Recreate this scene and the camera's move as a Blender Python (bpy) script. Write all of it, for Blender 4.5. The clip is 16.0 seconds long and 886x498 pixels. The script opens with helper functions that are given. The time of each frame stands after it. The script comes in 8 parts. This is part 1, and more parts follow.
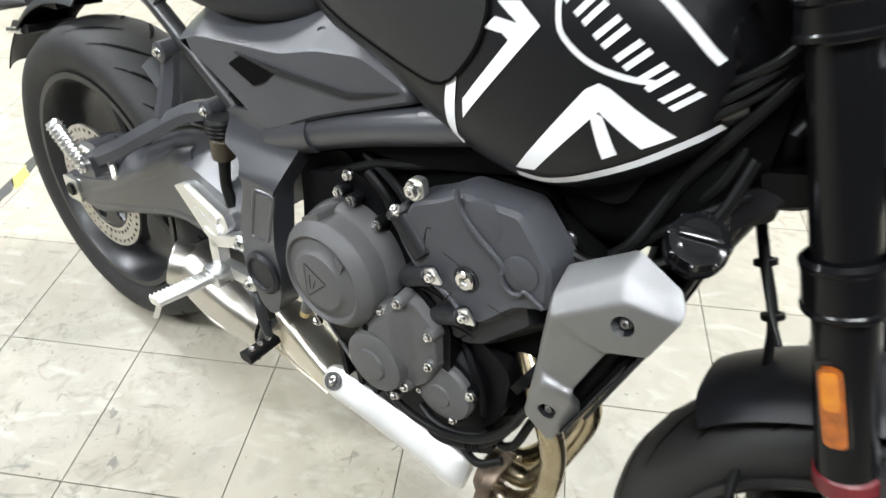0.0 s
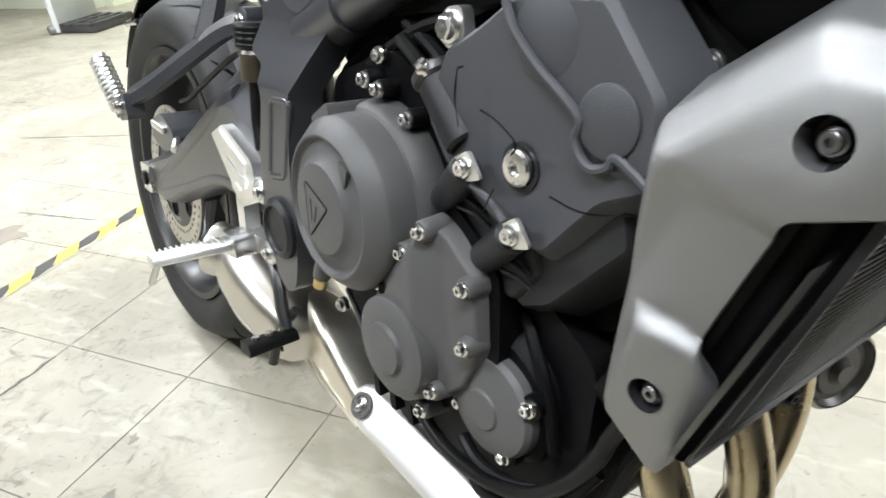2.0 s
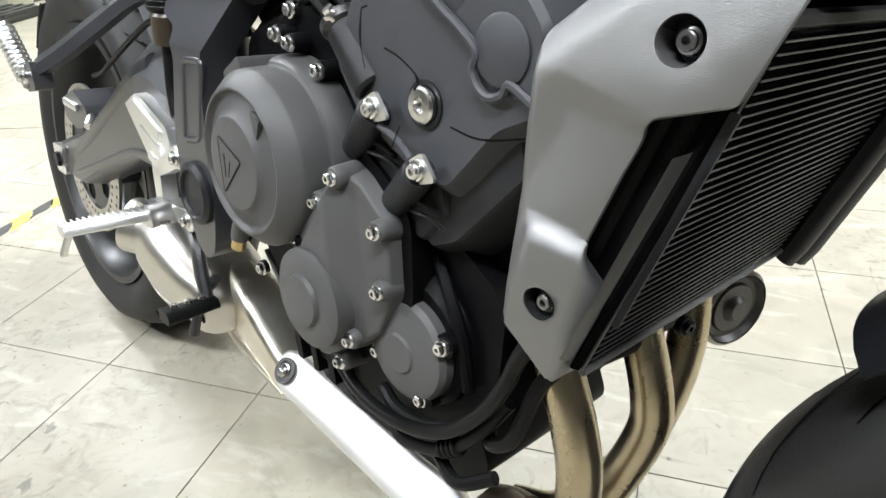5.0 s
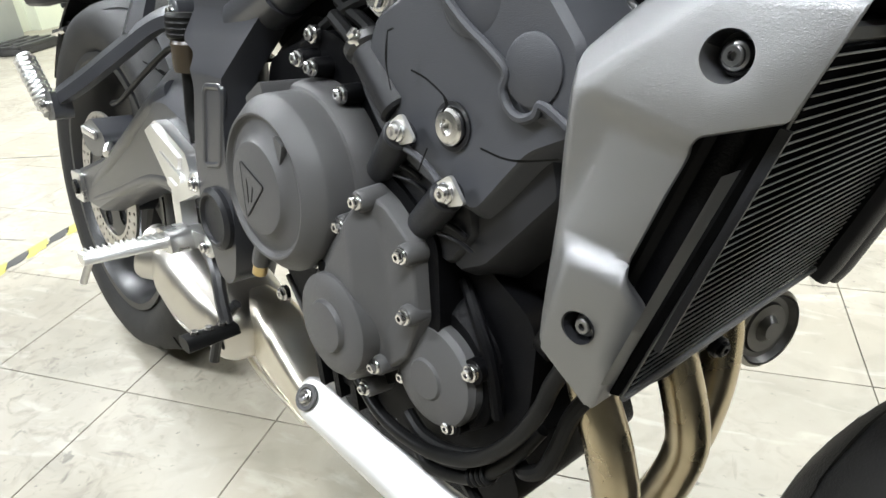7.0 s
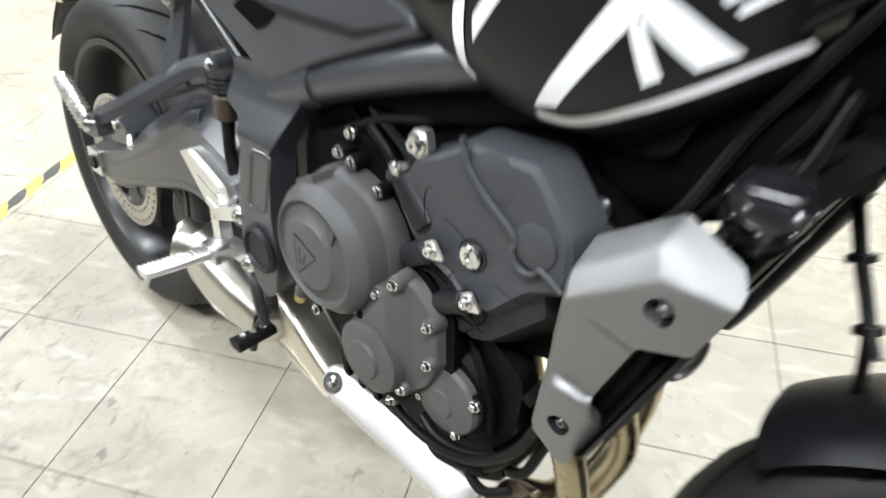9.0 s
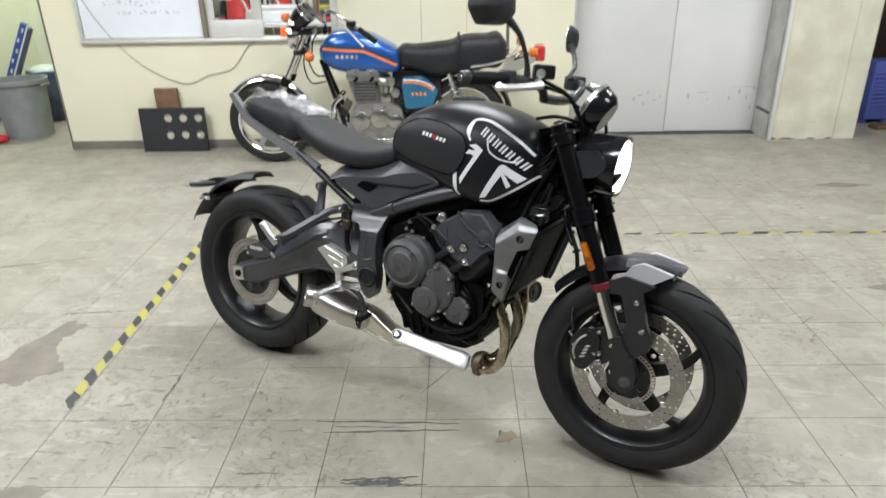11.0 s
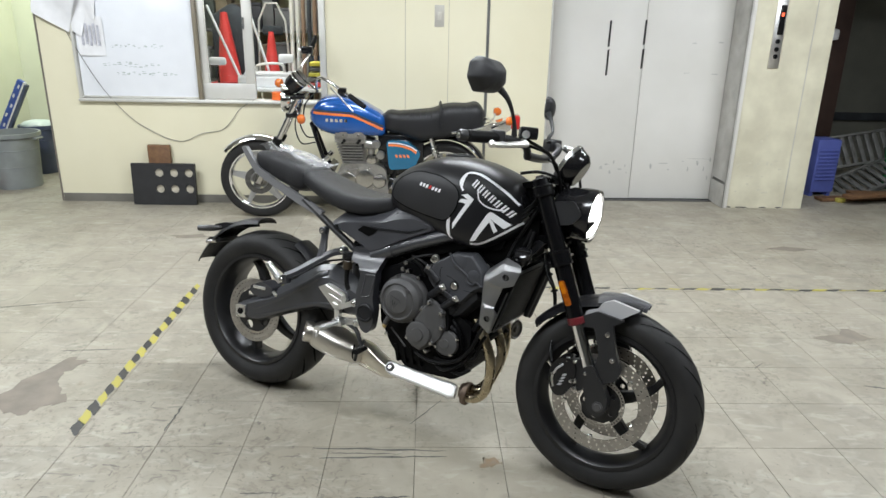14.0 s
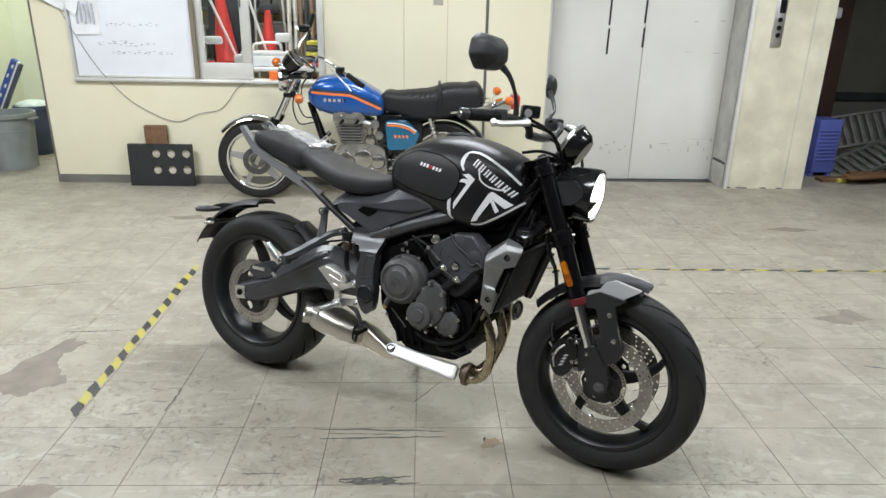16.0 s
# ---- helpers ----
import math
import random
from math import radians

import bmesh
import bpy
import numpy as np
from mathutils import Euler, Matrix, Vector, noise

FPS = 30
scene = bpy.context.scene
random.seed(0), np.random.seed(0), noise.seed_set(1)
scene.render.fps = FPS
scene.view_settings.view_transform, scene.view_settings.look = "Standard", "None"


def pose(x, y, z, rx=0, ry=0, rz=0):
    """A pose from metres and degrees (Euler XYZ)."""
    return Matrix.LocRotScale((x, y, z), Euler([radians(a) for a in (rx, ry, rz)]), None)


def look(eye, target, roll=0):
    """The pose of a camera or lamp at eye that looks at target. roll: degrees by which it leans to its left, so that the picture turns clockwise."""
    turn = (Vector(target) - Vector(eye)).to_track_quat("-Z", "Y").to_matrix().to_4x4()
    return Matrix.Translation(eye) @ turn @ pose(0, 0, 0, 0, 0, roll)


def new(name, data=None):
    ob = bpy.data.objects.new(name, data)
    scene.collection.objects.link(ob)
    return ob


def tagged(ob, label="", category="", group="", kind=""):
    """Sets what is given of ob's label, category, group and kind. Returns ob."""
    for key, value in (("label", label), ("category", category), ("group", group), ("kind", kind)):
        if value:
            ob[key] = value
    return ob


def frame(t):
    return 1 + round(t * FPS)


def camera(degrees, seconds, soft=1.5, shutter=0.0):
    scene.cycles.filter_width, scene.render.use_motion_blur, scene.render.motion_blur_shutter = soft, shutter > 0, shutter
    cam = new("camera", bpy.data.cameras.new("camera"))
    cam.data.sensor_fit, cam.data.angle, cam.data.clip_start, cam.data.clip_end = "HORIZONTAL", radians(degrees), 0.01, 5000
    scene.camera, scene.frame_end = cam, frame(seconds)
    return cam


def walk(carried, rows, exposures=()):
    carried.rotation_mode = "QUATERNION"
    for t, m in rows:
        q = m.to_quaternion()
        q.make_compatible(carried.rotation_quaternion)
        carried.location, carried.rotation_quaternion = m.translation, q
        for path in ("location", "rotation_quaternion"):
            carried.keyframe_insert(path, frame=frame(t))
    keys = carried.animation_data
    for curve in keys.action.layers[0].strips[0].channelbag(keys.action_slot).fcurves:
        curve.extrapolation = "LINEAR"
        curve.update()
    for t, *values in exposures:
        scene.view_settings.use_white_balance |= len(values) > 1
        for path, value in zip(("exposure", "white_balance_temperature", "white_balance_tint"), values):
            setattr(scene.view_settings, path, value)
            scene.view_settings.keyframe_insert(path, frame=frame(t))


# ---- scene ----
cam = camera(66.9, 16.0, shutter=0.5)
METRES, EYE, TILT, LEAN, TURN = 8.0, 1.5, 0.0, 0.0, 0.0
PATH = [
    (0, (0.181, -0.201, 1.137), (-0.042, 1.252, -0.219), -0.6),
    (0.5, (0.205, -0.071, 1.018), (-0.142, 1.355, -0.34), -0.7),
    (1, (0.196, 0.023, 0.881), (-0.222, 1.405, -0.503), -3.7),
    (1.5, (0.214, -0.009, 0.764), (-0.533, 1.427, -0.411), -7.6),
    (2, (0.247, -0.059, 0.78), (-0.495, 1.506, -0.22), -5.0),
    (2.5, (0.263, -0.065, 0.764), (-0.4, 1.547, -0.217), -2.4),
    (3, (0.269, -0.071, 0.756), (-0.364, 1.555, -0.221), -1.5),
    (3.2, (0.272, -0.067, 0.75), (-0.355, 1.551, -0.245), -1.5),
    (5.3, (0.275, -0.086, 0.746), (-0.291, 1.547, -0.261), -3.4),
    (5.5, (0.274, -0.087, 0.745), (-0.3, 1.547, -0.254), -3.8),
    (6, (0.271, -0.087, 0.747), (-0.305, 1.563, -0.225), -4.5),
    (6.5, (0.263, -0.085, 0.749), (-0.32, 1.574, -0.203), -4.5),
    (7, (0.26, -0.08, 0.745), (-0.345, 1.573, -0.205), -4.4),
    (7.5, (0.257, -0.081, 0.742), (-0.355, 1.546, -0.247), -4.3),
    (8, (0.248, -0.087, 0.743), (-0.352, 1.544, -0.247), -4.0),
    (8.5, (0.228, -0.072, 0.753), (-0.351, 1.563, -0.242), -3.4),
    (9, (0.23, -0.132, 0.998), (-0.199, 1.35, -0.273), -1.3),
    (9.2, (0.248, -0.214, 1.14), (-0.116, 1.212, -0.214), 0.2),
    (11.3, (0.09, -1.607, 1.419), (0.074, 0.253, 0.683), -1.5),
    (11.5, (0.082, -1.652, 1.428), (0.075, 0.219, 0.72), -1.4),
    (12, (0.049, -1.705, 1.422), (0.069, 0.183, 0.762), -1.2),
    (12.5, (0.027, -1.715, 1.412), (0.04, 0.169, 0.741), -0.3),
    (13, (0.022, -1.73, 1.415), (0.034, 0.156, 0.75), 0.2),
    (13.5, (0.024, -1.735, 1.415), (0.054, 0.163, 0.784), 0.8),
    (14, (0.03, -1.736, 1.413), (0.082, 0.163, 0.787), 1.1),
    (14.5, (0.029, -1.734, 1.411), (0.105, 0.156, 0.761), 1.4),
    (15, (0.028, -1.731, 1.413), (0.113, 0.153, 0.748), 1.5),
    (15.5, (0.023, -1.727, 1.41), (0.093, 0.156, 0.739), 1.1),
    (16, (0.022, -1.721, 1.404), (0.08, 0.16, 0.726), 1.1),
]
walk(cam, [(t, look(eye, target, roll)) for t, eye, target, roll in PATH],
     exposures=[(0.0, 0.82), (3.0, 0.86), (9.0, 0.84), (9.8, 0.3), (11.3, -0.06), (11.8, -0.1), (16.0, -0.14)])

# ---- world and lamps ----
world = bpy.data.worlds.new("world")
scene.world = world
world.use_nodes = True
world.node_tree.nodes["Background"].inputs[0].default_value = (0.9, 0.95, 1.0, 1)
world.node_tree.nodes["Background"].inputs[1].default_value = 0.02
CEIL = 2.75
LAMP_SPOTS = [(-2.6, 1.9), (0.2, 1.9), (3.0, 1.9), (-2.6, -0.6), (0.2, -0.6), (3.0, -0.6)]
for lx, ly in LAMP_SPOTS:
    lamp = bpy.data.lights.new("tube_light", "AREA")
    lamp.shape, lamp.size, lamp.size_y, lamp.energy, lamp.color = "RECTANGLE", 1.25, 0.30, 86 if lx < -2 else (76 if ly > 0 else 54), (0.90, 0.95, 1.0)
    new("tube_light", lamp).matrix_world = pose(lx, ly, CEIL - 0.1)


# ---- materials ----
def rgb(r, g, b):
    return (r, g, b, 1)


def mat(name, color, rough=0.5, metal=0.0, var=0.12, vscale=6.0, grain=0.0, gscale=300.0, coat=0.0, second=None, mix=0.5, rand=0.0):
    """A surface with blotches at a large scale, fine grain, uneven gloss and a fine relief."""
    m = bpy.data.materials.new(name)
    m.use_nodes = True
    nt = m.node_tree
    N, L = nt.nodes, nt.links
    bs = N["Principled BSDF"]
    bs.inputs["Metallic"].default_value = metal
    bs.inputs["Coat Weight"].default_value = coat
    bs.inputs["Coat Roughness"].default_value = 0.08
    co = N.new("ShaderNodeTexCoord")
    big = N.new("ShaderNodeTexNoise")
    big.inputs["Scale"].default_value = vscale
    big.inputs["Detail"].default_value = 6
    L.new(co.outputs["Object"], big.inputs["Vector"])
    ramp = N.new("ShaderNodeMapRange")
    ramp.inputs["From Min"].default_value, ramp.inputs["From Max"].default_value = 0.3, 0.7
    L.new(big.outputs["Fac"], ramp.inputs["Value"])
    mx = N.new("ShaderNodeMix")
    mx.data_type = "RGBA"
    dark = second or tuple(c * (1 - var) for c in color)
    lite = color if second else tuple(min(1, c * (1 + var * 0.7)) for c in color)
    mx.inputs[6].default_value, mx.inputs[7].default_value = rgb(*dark), rgb(*lite)
    L.new(ramp.outputs["Result"], mx.inputs[0])
    out = mx.outputs[2]
    if rand:
        info = N.new("ShaderNodeObjectInfo")
        isl = N.new("ShaderNodeNewGeometry")
        add = N.new("ShaderNodeMath")
        add.operation = "ADD"
        L.new(info.outputs["Random"], add.inputs[0])
        L.new(isl.outputs["Random Per Island"], add.inputs[1])
        fr = N.new("ShaderNodeMath")
        fr.operation = "FRACT"
        L.new(add.outputs[0], fr.inputs[0])
        rr = N.new("ShaderNodeMapRange")
        rr.inputs["To Min"].default_value, rr.inputs["To Max"].default_value = 1 - rand, 1 + rand
        L.new(fr.outputs[0], rr.inputs["Value"])
        hs = N.new("ShaderNodeHueSaturation")
        L.new(rr.outputs["Result"], hs.inputs["Value"])
        L.new(out, hs.inputs["Color"])
        out = hs.outputs["Color"]
    L.new(out, bs.inputs["Base Color"])
    rm = N.new("ShaderNodeMapRange")
    rm.inputs["To Min"].default_value, rm.inputs["To Max"].default_value = max(0.02, rough * 0.82), min(1, rough * 1.18)
    L.new(big.outputs["Fac"], rm.inputs["Value"])
    L.new(rm.outputs["Result"], bs.inputs["Roughness"])
    if grain:
        fine = N.new("ShaderNodeTexNoise")
        fine.inputs["Scale"].default_value = gscale
        fine.inputs["Detail"].default_value = 3
        L.new(co.outputs["Object"], fine.inputs["Vector"])
        bp = N.new("ShaderNodeBump")
        bp.inputs["Strength"].default_value = grain
        bp.inputs["Distance"].default_value = 0.002
        L.new(fine.outputs["Fac"], bp.inputs["Height"])
        L.new(bp.outputs["Normal"], bs.inputs["Normal"])
    return m


def glow(name, color, strength):
    m = mat(name, color, 0.3)
    bs = m.node_tree.nodes["Principled BSDF"]
    bs.inputs["Emission Color"].default_value = rgb(*color)
    bs.inputs["Emission Strength"].default_value = strength
    return m


def glass(name, color, rough=0.03, alpha=1.0, ior=1.45):
    m = mat(name, color, rough, var=0.02)
    bs = m.node_tree.nodes["Principled BSDF"]
    bs.inputs["Transmission Weight"].default_value = 1.0
    bs.inputs["IOR"].default_value = ior
    bs.inputs["Alpha"].default_value = alpha
    return m


RUBBER = mat("tyre_rubber", (0.014, 0.0138, 0.0138), 0.6, second=(0.022, 0.0215, 0.021), vscale=9, grain=0.3, gscale=420)
BLACK_PAINT = mat("matt_black_paint", (0.02, 0.02, 0.021), 0.36, var=0.2, vscale=5, grain=0.05, gscale=900)
TANK_BLACK = mat("satin_tank_black", (0.007, 0.007, 0.0085), 0.36, var=0.15, vscale=4, grain=0.03, gscale=1200)
PLASTIC = mat("textured_black_plastic", (0.0135, 0.0137, 0.0155), 0.4, var=0.25, vscale=9, grain=0.2, gscale=1500)
COVER_BLACK = mat("dark_cover_plastic", (0.045, 0.0465, 0.0525), 0.45, var=0.15, vscale=9, grain=0.25, gscale=1500)
FRAME_BLACK = mat("satin_frame_black", (0.033, 0.034, 0.039), 0.3, var=0.18, vscale=7, grain=0.1, gscale=900)
# Near-black that carries the shade of gaps, holes and recesses.
DARK = mat("recess_shade_black", (0.003, 0.003, 0.003), 0.7, var=0.3)
FORK_BLACK = mat("gloss_fork_black", (0.004, 0.004, 0.0045), 0.2, var=0.2, vscale=8)
GLOSS_BLACK = mat("gloss_black", (0.008, 0.008, 0.009), 0.16, var=0.2, vscale=8)
ENGINE_GREY = mat("engine_cover_grey", (0.078, 0.0765, 0.0765), 0.4, var=0.12, vscale=9, grain=0.25, gscale=1300)
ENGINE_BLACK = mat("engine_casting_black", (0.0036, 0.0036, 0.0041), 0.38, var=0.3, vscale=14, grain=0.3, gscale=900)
SILVER_PAINT = mat("silver_grey_paint", (0.265, 0.265, 0.268), 0.38, metal=0.9, var=0.05, vscale=4, grain=0.3, gscale=2500)
ALLOY = mat("cast_alloy", (0.72, 0.72, 0.72), 0.28, metal=1.0, var=0.12, vscale=25, grain=0.15, gscale=700)
PEG_ALLOY = mat("bright_cast_alloy", (0.82, 0.82, 0.81), 0.36, metal=1.0, var=0.08, vscale=25, grain=0.1, gscale=700)
BRUSHED = mat("brushed_stainless", (0.8, 0.79, 0.77), 0.38, metal=1.0, var=0.1, vscale=12, grain=0.1, gscale=900)
HEADER = mat("heat_tinted_stainless", (0.53, 0.46, 0.33), 0.27, metal=1.0, second=(0.31, 0.25, 0.155), vscale=16, grain=0.06)
CHROME = mat("chrome", (0.86, 0.86, 0.87), 0.09, metal=1.0, var=0.06, vscale=15)
BOLT = mat("zinc_bolt", (0.7, 0.69, 0.68), 0.22, metal=1.0, var=0.2, vscale=90)
DISC = mat("brake_disc_steel", (0.5, 0.48, 0.46), 0.33, metal=1.0, var=0.15, vscale=30, grain=0.12, gscale=600)
WHITE_STICKER = mat("white_sticker", (0.82, 0.82, 0.84), 0.4, var=0.03)
RED = mat("red_anodised", (0.11, 0.008, 0.012), 0.4, var=0.15)
AMBER = mat("amber_reflector", (0.50, 0.165, 0.005), 0.2, second=(0.38, 0.10, 0.003), vscale=60, grain=0.9, gscale=170, coat=0.9)
SEAT_VINYL = mat("seat_vinyl", (0.013, 0.013, 0.0145), 0.5, var=0.15, vscale=7, grain=0.35, gscale=1100)
HOSE = mat("rubber_hose", (0.006, 0.006, 0.006), 0.42, var=0.3, vscale=25)
GREY_PLASTIC = mat("grey_moulded_plastic", (0.047, 0.048, 0.054), 0.38, var=0.15, vscale=9, grain=0.12, gscale=1500)
GRAPHITE = mat("graphite_paint", (0.52, 0.52, 0.53), 0.36, metal=0.3, var=0.05, vscale=4, grain=0.06, gscale=2500)
PAD_BLACK = mat("knee_pad_black", (0.0125, 0.0125, 0.014), 0.42, var=0.15, vscale=8, grain=0.2, gscale=1300)
MIRROR_BLACK = mat("matt_mirror_black", (0.012, 0.012, 0.0135), 0.55, var=0.15, vscale=12, grain=0.15, gscale=1500)
TAIL_GREY = mat("tail_grey_plastic", (0.16, 0.16, 0.165), 0.45, var=0.12, vscale=9, grain=0.15, gscale=1200)
GUARD_BLACK = mat("mudguard_black", (0.009, 0.009, 0.0105), 0.38, var=0.2, vscale=8, grain=0.15, gscale=1200)
SHIELD_STEEL = mat("bright_brushed_shield", (0.87, 0.865, 0.85), 0.5, metal=1.0, var=0.04, vscale=10, grain=0.08, gscale=900)
LENS_ON = glow("lit_headlight", (1.0, 0.98, 0.92), 14.0)
DULL_BOLT = mat("dark_plated_bolt", (0.2, 0.2, 0.2), 0.3, metal=0.9, var=0.2, vscale=60)
CORE = mat("radiator_core_black", (0.004, 0.004, 0.004), 0.55, var=0.3, vscale=60)
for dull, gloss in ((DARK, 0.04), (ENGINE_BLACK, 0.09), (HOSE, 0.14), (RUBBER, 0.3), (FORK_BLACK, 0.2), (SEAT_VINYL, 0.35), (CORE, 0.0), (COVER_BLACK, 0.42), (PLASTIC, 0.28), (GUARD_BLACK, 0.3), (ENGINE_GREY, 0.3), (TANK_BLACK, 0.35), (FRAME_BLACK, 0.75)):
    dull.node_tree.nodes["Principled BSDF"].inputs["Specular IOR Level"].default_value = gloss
FIN = mat("radiator_fin_black", (0.03, 0.03, 0.03), 0.4, metal=0.3, var=0.2, vscale=40)


# ---- builders ----
NUDGE = []


def V(*a):
    return Vector(a)


def part(name, bm, material, parent=None, label="", angle=32):
    """Links a bmesh as ONE mesh object under a thing or a part."""
    bmesh.ops.remove_doubles(bm, verts=bm.verts, dist=1e-5)
    bmesh.ops.recalc_face_normals(bm, faces=bm.faces)
    me = bpy.data.meshes.new(name)
    bm.to_mesh(me)
    bm.free()
    if NUDGE:
        me.transform(NUDGE[0])
    me.materials.append(material)
    me.polygons.foreach_set("use_smooth", [True] * len(me.polygons))
    me.set_sharp_from_angle(angle=radians(angle))
    ob = new(name, me)
    ob.parent = parent
    if label:
        tagged(ob, label=label)
    return ob


def thing(name, label, category, m=None, group=""):
    ob = new(name)
    ob.empty_display_size = 0.1
    if m is not None:
        ob.matrix_world = m
    return tagged(ob, label=label, category=category, group=group)


def bevel(bm, width, seg=2, limit=28):
    if width <= 0:
        return bm
    edges = [e for e in bm.edges if len(e.link_faces) == 2 and e.calc_face_angle(0) > radians(limit)]
    bmesh.ops.bevel(bm, geom=edges, offset=width, segments=seg, profile=0.5, affect="EDGES", clamp_overlap=True)
    return bm


def fillet(pts, r, n=4):
    """Rounds the corners of a closed outline."""
    out = []
    for i, p in enumerate(pts):
        p, a, b = Vector(p), Vector(pts[i - 1]), Vector(pts[(i + 1) % len(pts)])
        da, db = a - p, b - p
        k = min(r, da.length * 0.45, db.length * 0.45)
        s, e = p + da.normalized() * k, p + db.normalized() * k
        for j in range(n + 1):
            u = j / n
            out.append(tuple(s * (1 - u) ** 2 + p * 2 * u * (1 - u) + e * u ** 2))
    return out


def prism(outline, y0, y1, b=0.004, seg=2, shrink=1.0, bm=None):
    """A plate of that outline in x and z, from y0 to y1 (the face at y1 may be shrunk about its middle)."""
    bm = bm or bmesh.new()
    cx, cz = (sum(p[i] for p in outline) / len(outline) for i in (0, 1))
    lo = [bm.verts.new((x, y0, z)) for x, z in outline]
    hi = [bm.verts.new((cx + (x - cx) * shrink, y1, cz + (z - cz) * shrink)) for x, z in outline]
    bm.faces.new(lo)
    bm.faces.new(hi[::-1])
    n = len(outline)
    for i in range(n):
        bm.faces.new((lo[i], hi[i], hi[(i + 1) % n], lo[(i + 1) % n]))
    return bevel(bm, b, seg)


def box(c, s, b=0.003, m=None, bm=None):
    own = bmesh.new()
    bmesh.ops.create_cube(own, size=1)
    bmesh.ops.scale(own, vec=s, verts=own.verts)
    bevel(own, b)
    place = Matrix.Translation(c) @ (m or Matrix())
    if m is not None and m.translation.length > 1e-6:
        place = m @ Matrix.Translation(c)
    bmesh.ops.transform(own, matrix=place, verts=own.verts)
    return join(bm, own)


def join(bm, own):
    if bm is None:
        return own
    me = bpy.data.meshes.new("tmp")
    own.to_mesh(me)
    own.free()
    bm.from_mesh(me)
    bpy.data.meshes.remove(me)
    return bm


def axis_frame(origin, direction):
    return Matrix.Translation(origin) @ Vector(direction).normalized().to_track_quat("Z", "Y").to_matrix().to_4x4()


def revolve(profile, origin, direction, seg=32, bm=None):
    """Turns a profile of (radius, height) about the axis through origin. Radius 0 closes an end."""
    own = bmesh.new()
    rings = []
    for r, h in profile:
        if r <= 1e-6:
            rings.append([own.verts.new((0, 0, h))])
        else:
            rings.append([own.verts.new((r * math.cos(2 * math.pi * k / seg), r * math.sin(2 * math.pi * k / seg), h)) for k in range(seg)])
    for a, b in zip(rings, rings[1:]):
        for k in range(seg):
            q = [a[k % len(a)], a[(k + 1) % len(a)], b[(k + 1) % len(b)], b[k % len(b)]]
            q = list(dict.fromkeys(q))
            if len(q) > 2:
                own.faces.new(q)
    bmesh.ops.transform(own, matrix=axis_frame(origin, direction), verts=own.verts)
    return join(bm, own)


def rod(a, b, r, r2=None, seg=16, bm=None, edge=0.15):
    a, b = Vector(a), Vector(b)
    d, r2 = (b - a).length, r if r2 is None else r2
    e = min(r, r2) * edge
    return revolve([(0, 0), (r - e, 0), (r, e), (r2, d - e), (r2 - e, d), (0, d)], a, b - a, seg, bm)


def smooth_path(pts, n=8):
    """A Catmull-Rom curve through the points."""
    p = [Vector(q) for q in pts]
    p = [p[0] * 2 - p[1]] + p + [p[-1] * 2 - p[-2]]
    out = []
    for i in range(1, len(p) - 2):
        for j in range(n):
            t = j / n
            out.append(0.5 * (2 * p[i] + (p[i + 1] - p[i - 1]) * t + (2 * p[i - 1] - 5 * p[i] + 4 * p[i + 1] - p[i + 2]) * t * t + (3 * p[i] - p[i - 1] - 3 * p[i + 1] + p[i + 2]) * t ** 3))
    return out + [p[-2]]


def tube(pts, r, seg=10, n=6, bm=None, squash=1.0):
    """A tube along a smooth path; r is one radius or one for each given point."""
    own = bmesh.new()
    path = smooth_path(pts, n) if n > 1 else [Vector(q) for q in pts]
    rad = [r] * len(path) if isinstance(r, (int, float)) else list(np.interp(np.linspace(0, 1, len(path)), np.linspace(0, 1, len(r)), r))
    rings, side = [], None
    for i, p in enumerate(path):
        d = (path[min(i + 1, len(path) - 1)] - path[max(i - 1, 0)]).normalized()
        side = d.orthogonal() if side is None else side - d * side.dot(d)
        side.normalize()
        up = d.cross(side)
        rings.append([own.verts.new(p + (side * math.cos(a) + up * math.sin(a) * squash) * rad[i]) for a in (2 * math.pi * k / seg for k in range(seg))])
    for a, b in zip(rings, rings[1:]):
        for k in range(seg):
            own.faces.new((a[k], a[(k + 1) % seg], b[(k + 1) % seg], b[k]))
    own.faces.new(rings[0][::-1])
    own.faces.new(rings[-1])
    return join(bm, own)


def curve_rows(rows, n):
    """Rows of numbers, interpolated smoothly to n rows by their first number."""
    a = np.array(rows, float)
    xs = np.linspace(a[0, 0], a[-1, 0], n)
    out = [xs]
    for c in range(1, a.shape[1]):
        slope = np.gradient(a[:, c], a[:, 0])
        k = np.clip(np.searchsorted(a[:, 0], xs, side="right") - 1, 0, len(a) - 2)
        h = a[k + 1, 0] - a[k, 0]
        t = (xs - a[k, 0]) / h
        out.append((2 * t ** 3 - 3 * t ** 2 + 1) * a[k, c] + (t ** 3 - 2 * t ** 2 + t) * h * slope[k] + (3 * t ** 2 - 2 * t ** 3) * a[k + 1, c] + (t ** 3 - t ** 2) * h * slope[k + 1])
    return np.stack(out, 1)


